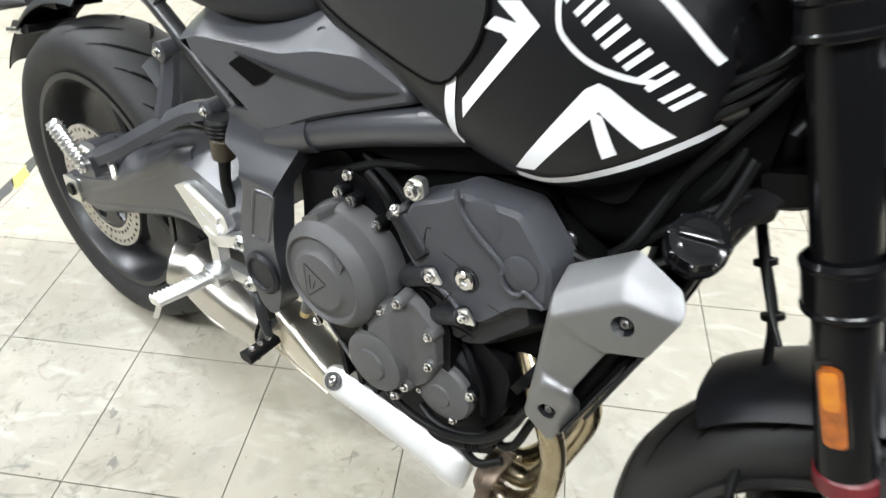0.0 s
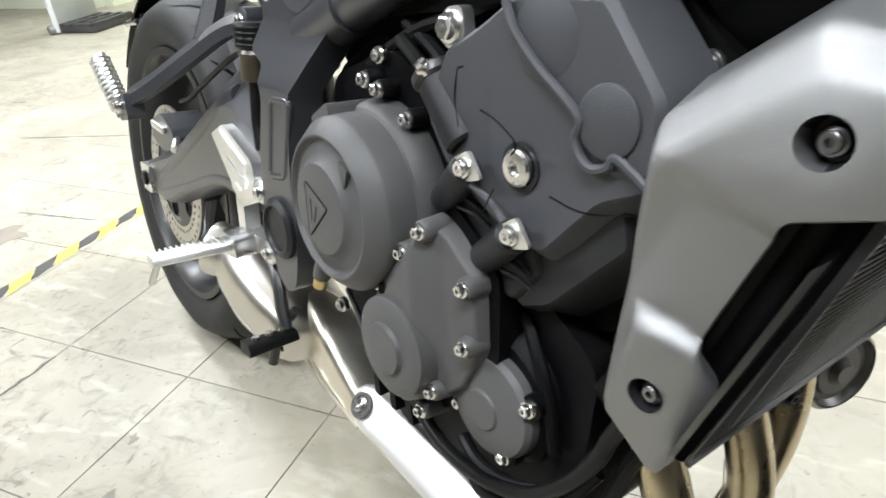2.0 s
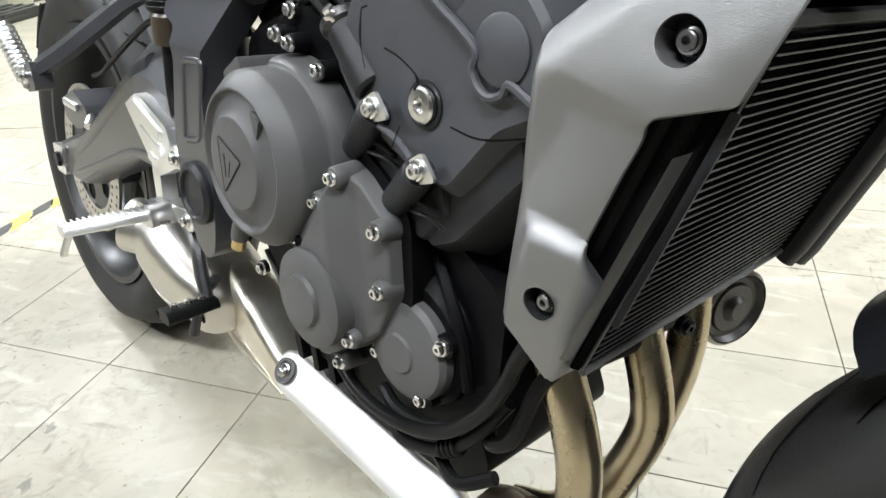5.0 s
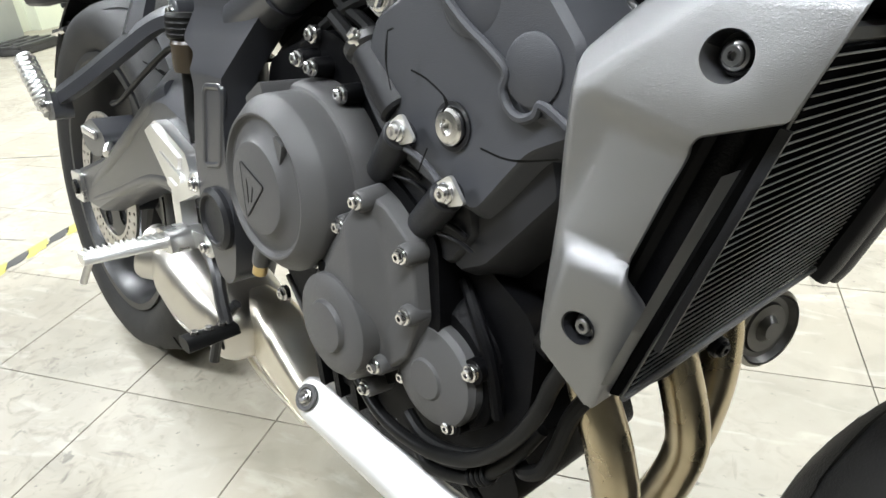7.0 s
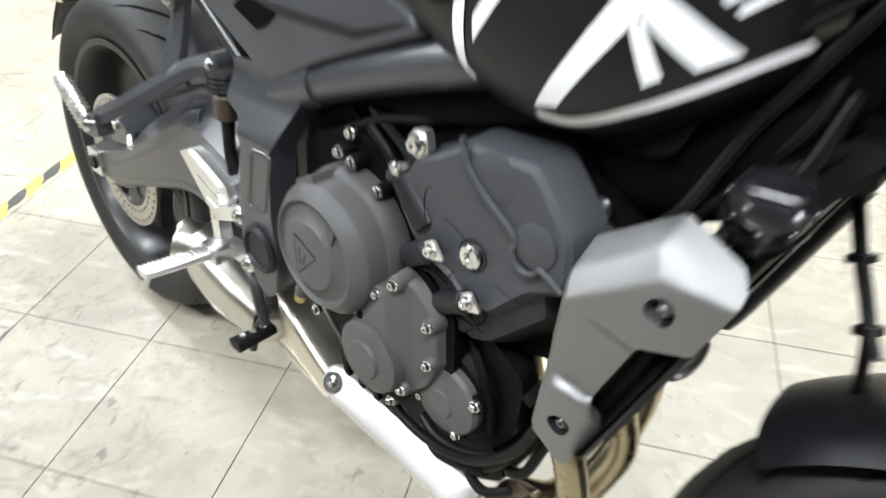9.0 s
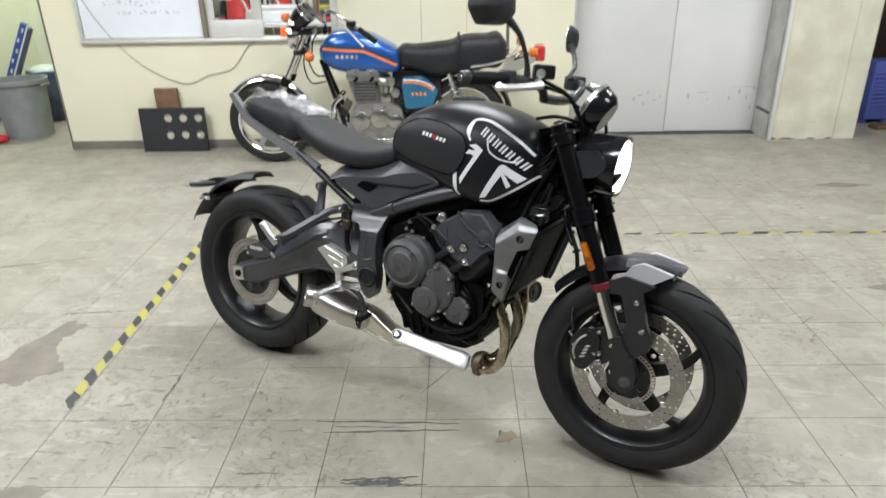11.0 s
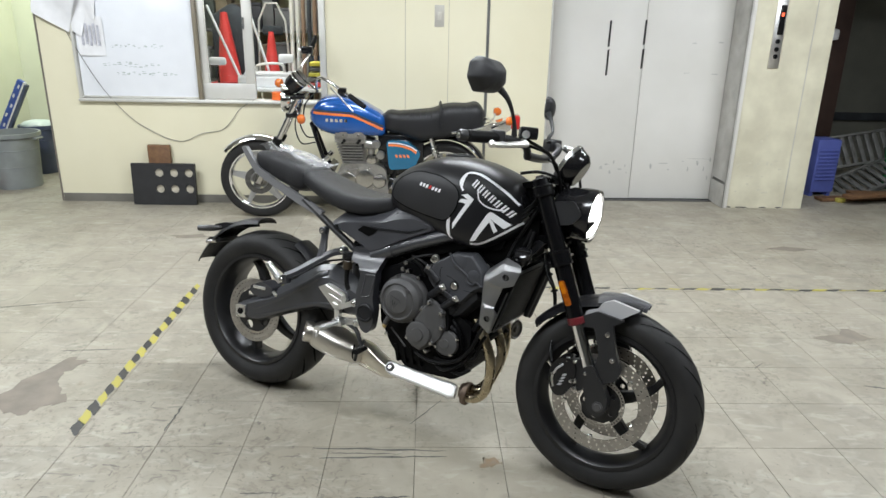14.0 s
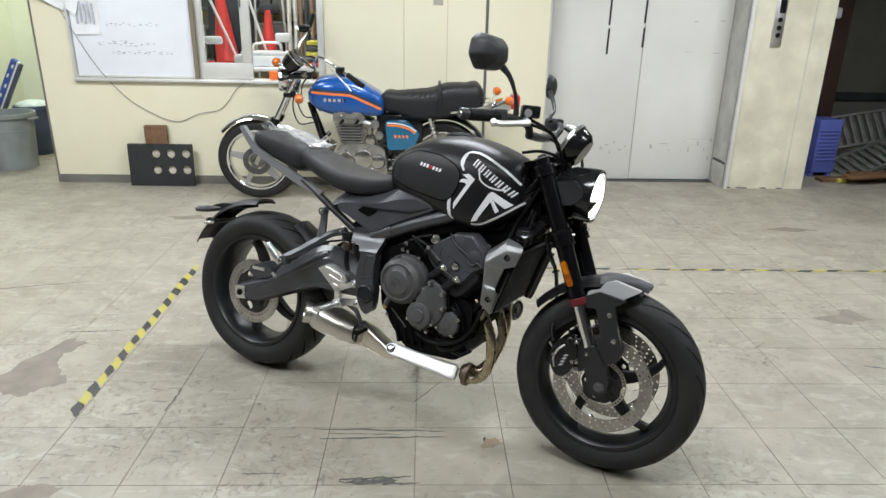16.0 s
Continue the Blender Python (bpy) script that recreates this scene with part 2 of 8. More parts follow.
def body(rows, n=40, seg=40, power=2.6, waist=0.5, y=0.0, bm=None, low=None):
    """A rounded body along x: rows of x, top, bottom, half width. waist: how high its widest line runs, 0 to 1."""
    own = bmesh.new()
    rings = []
    for x, zt, zb, w in curve_rows(rows, n):
        ring = []
        zc = zb + (zt - zb) * waist
        for k in range(seg):
            a = 2 * math.pi * k / seg
            c, s = math.cos(a), math.sin(a)
            h, q = (zt - zc, power) if s > 0 else (zc - zb, low or power)
            ring.append(own.verts.new((x, y + w * math.copysign(abs(c) ** (2 / q), c), zc + h * math.copysign(abs(s) ** (2 / q), s))))
        rings.append(ring)
    for a, b in zip(rings, rings[1:]):
        for k in range(seg):
            own.faces.new((a[k], a[(k + 1) % seg], b[(k + 1) % seg], b[k]))
    own.faces.new(rings[0][::-1])
    own.faces.new(rings[-1])
    return join(bm, own)


def ribbon(pts, w):
    """The outline of a stroke of width w along points in x and z."""
    p = [Vector(q) for q in pts]
    left, right = [], []
    for i in range(len(p)):
        d = (p[min(i + 1, len(p) - 1)] - p[max(i - 1, 0)]).normalized()
        nrm = Vector((-d.y, d.x)) * w / 2
        left.append(tuple(p[i] + nrm))
        right.append(tuple(p[i] - nrm))
    return left + right[::-1]


def decal(outlines, target, side, off=0.0012, fine=0.014):
    """Thin shapes given in x and z, laid on the side of a mesh object that faces side (-1: its right)."""
    from mathutils.bvhtree import BVHTree
    me = target.data
    tree = BVHTree.FromPolygons([v.co for v in me.vertices], [p.vertices for p in me.polygons])
    bm = bmesh.new()
    for o in outlines:
        f = bm.faces.new([bm.verts.new((x, side * 0.9, z)) for x, z in o])
        bmesh.ops.triangulate(bm, faces=[f])
    for _ in range(5):
        long = [e for e in bm.edges if e.calc_length() > fine]
        if not long:
            break
        bmesh.ops.subdivide_edges(bm, edges=long, cuts=1)
        bmesh.ops.triangulate(bm, faces=[f for f in bm.faces if len(f.verts) > 3])
    for v in bm.verts:
        hit, nrm, _, _ = tree.ray_cast(Vector((v.co.x, side * 0.9, v.co.z)), Vector((0, -side, 0)))
        if hit is None:
            hit, nrm, _, _ = tree.find_nearest(Vector((v.co.x, side * 0.12, v.co.z)))
        if nrm.y * side < 0:
            nrm = -nrm
        v.co = hit + nrm * off
    return bm


def bolt(p, parent, r=0.007, d=(0, -1, 0), h=0.006, hexed=True, material=None, label=""):
    """A flanged bolt head."""
    r *= 0.72
    bm = revolve([(0, -0.004), (r * 1.25, -0.004), (r * 1.25, 0.001), (r * 1.15, 0.002), (r * 0.9, 0.0025)], p, d, 16)
    prof = [(r * 0.9, 0.0025), (r * 0.9, h * 0.85), (r * 0.75, h), (r * 0.4, h), (r * 0.36, h * 0.45), (0, h * 0.45)]
    revolve(prof, p, d, 6 if hexed else 16, bm)
    return part("bolt", bm, material or BOLT, parent, label)


def loft2(a, ya, b, yb, holes=(), rim=0.004, depth=0.012):
    """A plate between two outlines in x and z with as many points; round holes (x, z, radius) go into its face b as cups."""
    from mathutils.geometry import delaunay_2d_cdt
    bm = bmesh.new()
    n = len(a)
    sg = 1 if yb > ya else -1
    inner = []
    for i in range(n):
        p, q, r = Vector(b[i - 1]), Vector(b[i]), Vector(b[(i + 1) % n])
        t = (r - p).normalized()
        nr = Vector((-t.y, t.x))
        inner.append(q + nr * rim * loft_turn(b))
    rings = [[bm.verts.new((x, ya, z)) for x, z in a], [bm.verts.new((x, yb - sg * rim, z)) for x, z in b],
             [bm.verts.new((x * 0.3 + u.x * 0.7, yb - sg * rim * 0.3, z * 0.3 + u.y * 0.7)) for (x, z), u in zip(b, inner)]]
    for r0, r1 in zip(rings, rings[1:]):
        for i in range(n):
            bm.faces.new((r0[i], r0[(i + 1) % n], r1[(i + 1) % n], r1[i]))
    pts, edges = [Vector((v.x, v.y)) for v in inner], [(i, (i + 1) % n) for i in range(n)]
    for hx, hz, hr in holes:
        m = len(pts)
        pts += [Vector((hx + hr * math.cos(2 * math.pi * j / 24), hz + hr * math.sin(2 * math.pi * j / 24))) for j in range(24)]
        edges += [(m + j, m + (j + 1) % 24) for j in range(24)]
    vs, _, fs, _, _, _ = delaunay_2d_cdt(pts, edges, [], 0, 1e-7)

    def inside(p, poly):
        c = False
        for i in range(len(poly)):
            u, w = poly[i - 1], poly[i]
            if (u[1] > p.y) != (w[1] > p.y) and p.x < (w[0] - u[0]) * (p.y - u[1]) / (w[1] - u[1]) + u[0]:
                c = not c
        return c

    top = [bm.verts.new((v.x, yb, v.y)) for v in vs]
    for f in fs:
        mid = sum((vs[i] for i in f), Vector((0, 0))) / len(f)
        if inside(mid, inner) and not any((mid - Vector((hx, hz))).length < hr * 0.985 for hx, hz, hr in holes):
            bm.faces.new([top[i] for i in f])
    for i in range(n):
        bm.faces.new((rings[2][i], rings[2][(i + 1) % n], top[(i + 1) % n], top[i]))
    for hx, hz, hr in holes:
        revolve([(hr, 0), (hr * 0.93, -0.002), (hr * 0.86, -depth), (0, -depth)], (hx, yb, hz), (0, sg, 0), 24, bm)
    return bm


def loft_turn(b):
    return 1 if sum(b[i - 1][0] * b[i][1] - b[i][0] * b[i - 1][1] for i in range(len(b))) > 0 else -1


def moulding(points, outline, creases, holes, back, depth, edge=0.0022):
    """A faceted moulding: named points (x, y, z), its outline and creases by name, cups (x, z, radius, names of three points of its facet)."""
    from mathutils.geometry import delaunay_2d_cdt
    names = list(points)
    pts = [Vector((points[k][0], points[k][2])) for k in names]
    ys = [points[k][1] for k in names]
    edges = [(names.index(a), names.index(b)) for a, b in list(zip(outline, outline[1:] + outline[:1])) + list(creases)]
    for hx, hz, hr, tri in holes:
        a, b, c = (Vector(points[k]) for k in tri)
        nrm = (b - a).cross(c - a)
        m = len(pts)
        for j in range(28):
            x, z = hx + hr * math.cos(2 * math.pi * j / 28), hz + hr * math.sin(2 * math.pi * j / 28)
            pts.append(Vector((x, z)))
            ys.append(a.y - (nrm.x * (x - a.x) + nrm.z * (z - a.z)) / nrm.y)
        edges += [(m + j, m + (j + 1) % 28) for j in range(28)]
    vs, _, fs, _, _, _ = delaunay_2d_cdt(pts, edges, [], 1, 1e-7)
    bm = bmesh.new()
    top = [bm.verts.new((v.x, ys[k], v.y)) for k, v in enumerate(vs)]
    for f in fs:
        mid = sum((vs[k] for k in f), Vector((0, 0))) / len(f)
        if not any((mid - Vector((hx, hz))).length < hr * 0.985 for hx, hz, hr, _ in holes):
            bm.faces.new([top[k] for k in f])
    low = {k: bm.verts.new(back[k]) for k in outline}
    for a, b in zip(outline, outline[1:] + outline[:1]):
        bm.faces.new((top[names.index(a)], top[names.index(b)], low[b], low[a]))
    bmesh.ops.recalc_face_normals(bm, faces=bm.faces)
    sharp = [e for e in bm.edges if len(e.link_faces) == 2 and e.calc_face_angle(0) > radians(14)]
    bmesh.ops.bevel(bm, geom=sharp, offset=edge, segments=3, profile=0.5, affect="EDGES", clamp_overlap=True)
    for hx, hz, hr, tri in holes:
        ring = [e for e in bm.edges if e.is_boundary and all((Vector((v.co.x, v.co.z)) - Vector((hx, hz))).length < hr * 1.1 for v in e.verts)]
        out = bmesh.ops.extrude_edge_only(bm, edges=ring)["geom"]
        for v in out:
            if isinstance(v, bmesh.types.BMVert):
                v.co.y += depth
                v.co.x = hx + (v.co.x - hx) * 0.82
                v.co.z = hz + (v.co.z - hz) * 0.82
        ring = [e for e in out if isinstance(e, bmesh.types.BMEdge)]
        bmesh.ops.edgeloop_fill(bm, edges=ring)
    return bm


def strip_bar(x, z, w, h, lean=0.0):
    return [(x - w / 2 - lean, z - h / 2), (x + w / 2 - lean, z - h / 2), (x + w / 2 + lean, z + h / 2), (x - w / 2 + lean, z + h / 2)]



# ---- setting ----
def floor_material():
    """Old cream vinyl tile: faint marbling, scuffs, grime and short dark heel marks, in the place's own metres."""
    m = mat("vinyl_tile", (0.322, 0.295, 0.239), 0.5, rand=0.035)
    nt = m.node_tree
    N, L = nt.nodes, nt.links
    bs = N["Principled BSDF"]
    base = bs.inputs["Base Color"].links[0].from_socket
    geo = N.new("ShaderNodeNewGeometry")

    def noisy(scale, detail, lo, hi, squash=None, dist=0.0, turn=0.0):
        src = geo.outputs["Position"]
        if squash:
            mp = N.new("ShaderNodeMapping")
            mp.inputs["Scale"].default_value = squash
            mp.inputs["Rotation"].default_value = (0, 0, turn)
            L.new(src, mp.inputs["Vector"])
            src = mp.outputs["Vector"]
        n = N.new("ShaderNodeTexNoise")
        n.inputs["Scale"].default_value, n.inputs["Detail"].default_value, n.inputs["Distortion"].default_value = scale, detail, dist
        L.new(src, n.inputs["Vector"])
        r = N.new("ShaderNodeMapRange")
        r.inputs["From Min"].default_value, r.inputs["From Max"].default_value = lo, hi
        L.new(n.outputs["Fac"], r.inputs["Value"])
        return r.outputs["Result"]

    def over(under, color, fac, amount):
        mul = N.new("ShaderNodeMath")
        mul.operation = "MULTIPLY"
        mul.inputs[1].default_value = amount
        L.new(fac, mul.inputs[0])
        mx = N.new("ShaderNodeMix")
        mx.data_type = "RGBA"
        mx.inputs[7].default_value = rgb(*(c * 0.745 for c in color))
        L.new(mul.outputs[0], mx.inputs[0])
        L.new(under, mx.inputs[6])
        return mx.outputs[2]

    def both(p, q):
        m2 = N.new("ShaderNodeMath")
        m2.operation = "MULTIPLY"
        L.new(p, m2.inputs[0])
        L.new(q, m2.inputs[1])
        return m2.outputs[0]

    worn = noisy(1.7, 5, 0.40, 0.62, dist=0.6)
    out = over(base, (0.30, 0.265, 0.20), noisy(2.2, 6, 0.42, 0.68), 0.62)
    out = over(out, (0.36, 0.325, 0.26), noisy(9, 7, 0.48, 0.66, dist=0.8), 0.5)
    out = over(out, (0.25, 0.235, 0.19), noisy(5.5, 9, 0.52, 0.63, dist=1.6), 0.36)
    out = over(out, (0.56, 0.53, 0.45), noisy(7, 9, 0.56, 0.68, (1, 3, 1), 1.2, turn=0.5), 0.45)
    out = over(out, (0.22, 0.195, 0.155), both(noisy(17, 9, 0.52, 0.70, dist=2.2), worn), 0.75)
    out = over(out, (0.12, 0.105, 0.085), both(noisy(34, 6, 0.60, 0.70, dist=1.2), worn), 0.55)
    out = over(out, (0.10, 0.09, 0.08), both(noisy(9, 7, 0.655, 0.71, (1, 4, 1), 0.5, turn=0.7), worn), 0.7)
    out = over(out, (0.10, 0.09, 0.08), both(noisy(10, 7, 0.66, 0.71, (4, 1, 1), 0.5, turn=0.25), worn), 0.65)
    out = over(out, (0.20, 0.13, 0.07), noisy(6, 4, 0.72, 0.80), 0.5)
    out = over(out, (0.10, 0.09, 0.08), noisy(60, 3, 0.68, 0.75), 0.7)
    L.new(out, bs.inputs["Base Color"])
    rm = N.new("ShaderNodeMapRange")
    rm.inputs["To Min"].default_value, rm.inputs["To Max"].default_value = 0.42, 0.62
    L.new(noisy(5, 6, 0.3, 0.7), rm.inputs["Value"])
    L.new(rm.outputs["Result"], bs.inputs["Roughness"])
    bp = N.new("ShaderNodeBump")
    bp.inputs["Strength"].default_value, bp.inputs["Distance"].default_value = 0.12, 0.002
    L.new(noisy(30, 5, 0.2, 0.8), bp.inputs["Height"])
    L.new(bp.outputs["Normal"], bs.inputs["Normal"])
    return m


TILE = floor_material()
JOINT = mat("tile_joint_grime", (0.194, 0.175, 0.142), 0.8, var=0.3)
SUBFLOOR = mat("bare_screed", (0.201, 0.175, 0.142), 0.75, var=0.2, vscale=12, grain=0.3, gscale=120)
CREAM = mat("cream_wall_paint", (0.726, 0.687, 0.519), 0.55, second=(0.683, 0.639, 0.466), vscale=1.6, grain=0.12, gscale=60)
ALCOVE_PAINT = mat("pale_alcove_paint", (0.66, 0.68, 0.55), 0.55, second=(0.58, 0.60, 0.48), vscale=2, grain=0.12, gscale=60)
CREAM_DIRTY = mat("scuffed_cream_paint", (0.725, 0.69, 0.535), 0.55, second=(0.555, 0.52, 0.395), vscale=5, grain=0.12, gscale=60)
LIFT_WHITE = mat("lift_door_white_paint", (0.725, 0.71, 0.675), 0.42, second=(0.665, 0.65, 0.61), vscale=2.2, grain=0.05, gscale=200)
LIFT_JAMB = mat("lift_jamb_grey_paint", (0.573, 0.561, 0.529), 0.5, second=(0.385, 0.373, 0.344), vscale=7, grain=0.05, gscale=200)
SKIRT = mat("grey_skirting", (0.164, 0.156, 0.134), 0.6, var=0.2)
# Grey for the unseen ceiling, low so it throws less light back.
CEIL_TONED = mat("ceiling_board", (0.372, 0.372, 0.358), 0.8, var=0.05)
ALU = mat("anodised_window_frame", (0.62, 0.61, 0.57), 0.4, metal=0.25, var=0.08)
BOARD = mat("whiteboard_enamel", (0.763, 0.782, 0.82), 0.22, var=0.03)
INK = mat("faded_marker", (0.38, 0.45, 0.42), 0.6, var=0.3)
PAPER = mat("paper", (0.726, 0.726, 0.736), 0.7, var=0.06, vscale=12)
PRINT = mat("printed_grey", (0.45, 0.45, 0.5), 0.7, var=0.3, vscale=40)
BROWN = mat("dark_brown_door", (0.045, 0.025, 0.02), 0.5, var=0.3)
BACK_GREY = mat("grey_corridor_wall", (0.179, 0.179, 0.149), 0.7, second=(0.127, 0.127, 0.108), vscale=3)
# Unseen walls behind the camera, dark to lessen fill and reflections.
ROOM_GREY = mat("dark_unseen_wall", (0.13, 0.13, 0.12), 0.7, second=(0.10, 0.10, 0.09), vscale=1.5)
YELLOW = mat("yellow_tape", (0.395, 0.349, 0.0581), 0.5, second=(0.372, 0.32, 0.0745), vscale=25)
TAPE_BLACK = mat("black_tape", (0.035, 0.034, 0.032), 0.5, var=0.4, vscale=25)
SCUFF = mat("rubber_scuff", (0.09, 0.088, 0.08), 0.6, var=0.5, vscale=60)
BLACK_MARK = mat("black_marker_line", (0.015, 0.015, 0.015), 0.5)

S = 0.303
floor = tagged(part("floor", box((0.5, 1.0, -0.06), (13, 13, 0.1), 0), JOINT), "worn cream vinyl tile floor with dark joints", "floor", kind="structure")


def slab(name, boxes, material, label, category="wall", b=0.0):
    bm = None
    for x0, x1, y0, y1, z0, z1 in boxes:
        bm = box(((x0 + x1) / 2, (y0 + y1) / 2, (z0 + z1) / 2), (x1 - x0, y1 - y0, z1 - z0), b, bm=bm)
    return tagged(part(name, bm, material), label, category, kind="structure")


WY, WT = 3.73, 3.88
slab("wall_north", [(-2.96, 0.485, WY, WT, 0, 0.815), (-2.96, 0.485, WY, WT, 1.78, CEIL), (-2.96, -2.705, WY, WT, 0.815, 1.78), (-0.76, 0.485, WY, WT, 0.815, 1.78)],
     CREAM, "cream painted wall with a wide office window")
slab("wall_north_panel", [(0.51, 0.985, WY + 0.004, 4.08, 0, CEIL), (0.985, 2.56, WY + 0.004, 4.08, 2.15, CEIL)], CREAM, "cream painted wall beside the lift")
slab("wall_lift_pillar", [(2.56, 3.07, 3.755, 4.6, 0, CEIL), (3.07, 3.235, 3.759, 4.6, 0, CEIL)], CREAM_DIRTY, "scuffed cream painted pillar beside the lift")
slab("trim_seam", [(0.487, 0.508, WY + 0.01, WT, 0, CEIL)], mat("dark_grey_seam", (0.12, 0.12, 0.115), 0.5), "dark grey metal joint strip between wall panels", "trim")
slab("trim_wall_end", [(-2.974, -2.961, WY - 0.004, WT, 0, CEIL)], mat("dark_edge", (0.16, 0.14, 0.12), 0.5), "dark metal strip on the end of the wall", "trim")
slab("trim_panel_joint", [(-0.147, -0.142, WY - 0.003, WY + 0.01, 0.09, CEIL), (0.19, 0.194, WY - 0.002, WY + 0.01, 0.09, CEIL)], mat("panel_joint", (0.42, 0.39, 0.3), 0.6), "thin joint line in the cream wall", "trim")
slab("baseboard", [(-2.955, 0.48, WY - 0.008, WY - 0.0005, 0, 0.066)], SKIRT, "grey vinyl skirting along the wall", "baseboard")
slab("wall_pillar_line", [(3.066, 3.071, 3.752, 3.757, 0, CEIL)], LIFT_JAMB, "joint line on the pillar", "trim")
# Lift: two sliding panels in a recess with a painted jamb.
slab("lift_jamb", [(2.545, 2.559, 3.735, 4.08, 0, 2.15), (0.986, 1.0, 3.735, 4.08, 0, 2.15), (1.0, 2.545, 3.735, 4.08, 2.1, 2.149)], LIFT_JAMB, "grey scuffed steel lift door jamb", "door frame", 0.002)
slab("trim_jamb_edge", [(2.545, 2.585, 3.738, 3.7545, 0, 2.15)], LIFT_WHITE, "pale edge of the lift jamb", "trim", 0.003)
slab("trim_jamb_band", [(2.541, 2.5448, 3.76, 4.0, 0.2, 0.222)], SCUFF, "black scuff band across the lift jamb", "trim")
lift_door = tagged(new("door_1"), "white two-panel steel lift door, closed and scuffed", "lift door", kind="structure")
part("door_panel", box((1.409, 4.035, 1.055), (0.816, 0.04, 2.09), 0.004), LIFT_WHITE, lift_door)
part("door_panel", box((2.183, 4.047, 1.055), (0.72, 0.04, 2.09), 0.004), LIFT_WHITE, lift_door)
for sx, z0, z1 in ((1.522, 1.29, 1.50), (1.522, 1.06, 1.27), (1.812, 1.31, 1.51), (1.812, 1.12, 1.28)):
    part("tape_strip", prism([(sx - 0.008, z0), (sx + 0.008, z0 + 0.004), (sx + 0.011, z1), (sx - 0.005, z1 - 0.006)], 4.0125, 4.0155, 0), BLACK_MARK, lift_door, "strip of black tape")
slab("door_sill", [(1.0, 2.545, 3.96, 4.08, 0.0, 0.006)], mat("dark_sill", (0.05, 0.05, 0.05), 0.5), "dark lift door sill", "sill")
rng = random.Random(4)
DOOR_SCUFF = mat("door_scuff", (0.377, 0.373, 0.352), 0.5, second=(0.59, 0.582, 0.558), vscale=70)
WALL_SMUDGE = mat("wall_smudge", (0.561, 0.535, 0.424), 0.6, second=(0.671, 0.637, 0.502), vscale=50)


def smudge(x, z, w, h, yy, material, label):
    """A thin scuff with a ragged outline on an upright face."""
    pts = [(x + w * rng.uniform(0.28, 0.5) * math.cos(q * 0.6283), z + h * rng.uniform(0.2, 0.5) * math.sin(q * 0.6283)) for q in range(10)]
    tagged(part("scuff_mark", prism(pts, yy, yy - 0.0006, 0), material), label, "scuff", kind="structure")


for x, z, w, h in ((1.99, 0.30, 0.03, 0.06), (2.10, 0.325, 0.11, 0.012), (2.32, 0.275, 0.016, 0.085), (2.40, 0.335, 0.03, 0.06), (2.46, 0.275, 0.014, 0.06), (2.39, 0.368, 0.30, 0.006), (2.51, 0.36, 0.03, 0.05), (2.50, 0.20, 0.014, 0.05),
                   (2.20, 1.09, 0.06, 0.010), (2.44, 1.085, 0.07, 0.012), (2.24, 1.33, 0.05, 0.014), (2.46, 1.34, 0.06, 0.016), (2.15, 0.27, 0.02, 0.02), (2.27, 0.345, 0.03, 0.012)):
    smudge(x, z, w, h, 4.0265, DOOR_SCUFF, "grey scuff mark on the lift door")
for x, z, w, h in ((1.72, 0.27, 0.05, 0.02), (1.76, 0.30, 0.015, 0.03), (1.60, 0.31, 0.06, 0.02), (1.63, 0.24, 0.02, 0.05), (1.66, 0.33, 0.02, 0.04), (1.78, 0.24, 0.02, 0.012), (1.55, 0.28, 0.03, 0.05)):
    smudge(x, z, w, h, 4.0145, DOOR_SCUFF, "grey scuff mark on the lift door")
for k in range(22):
    smudge(rng.uniform(2.60, 3.02), rng.uniform(0.10, 0.42), rng.uniform(0.015, 0.07), rng.uniform(0.008, 0.035), 3.7545, WALL_SMUDGE, "faint grimy smudge on the cream pillar")
for x, z, w, h in ((2.84, 0.60, 0.014, 0.11), (2.80, 0.57, 0.03, 0.03), (2.78, 0.36, 0.02, 0.07), (2.66, 0.38, 0.08, 0.012)):
    smudge(x, z, w, h, 3.7543, WALL_SMUDGE, "faint grimy smudge on the cream pillar")
for x, w in ((2.60, 0.06), (2.72, 0.14), (2.90, 0.10), (3.04, 0.07)):
    smudge(x, 0.008, w, 0.016, 3.7541, SCUFF, "dark dirt along the foot of the pillar")
panel = thing("lift_call_panel", "brushed steel lift call panel with dark display and round buttons", "call panel")
part("face_plate", box((2.787, 3.749, 1.42), (0.085, 0.012, 0.53), 0.003), BRUSHED, panel)
part("display", box((2.797, 3.742, 1.52), (0.045, 0.006, 0.22), 0.001), GLOSS_BLACK, panel, "dark display strip")
part("indicator", box((2.797, 3.7385, 1.56), (0.02, 0.002, 0.03), 0.0), glow("red_indicator", (1.0, 0.12, 0.05), 1.2), panel, "small glowing red indicator")
for bz in (1.36, 1.30, 1.245):
    part("button", revolve([(0, 0), (0.019, 0), (0.017, 0.006), (0, 0.007)], (2.79, 3.743, bz), (0, -1, 0), 16), GLOSS_BLACK, panel, "dark push button")
switch = thing("wall_switch", "grey flush wall switch plate", "switch")
part("plate", box((0.118, 3.727, 1.5), (0.074, 0.008, 0.16), 0.003), mat("switch_grey", (0.45, 0.43, 0.38), 0.4), switch)
part("rocker", box((0.118, 3.721, 1.5), (0.03, 0.008, 0.06), 0.002), mat("switch_face", (0.55, 0.53, 0.47), 0.35), switch)

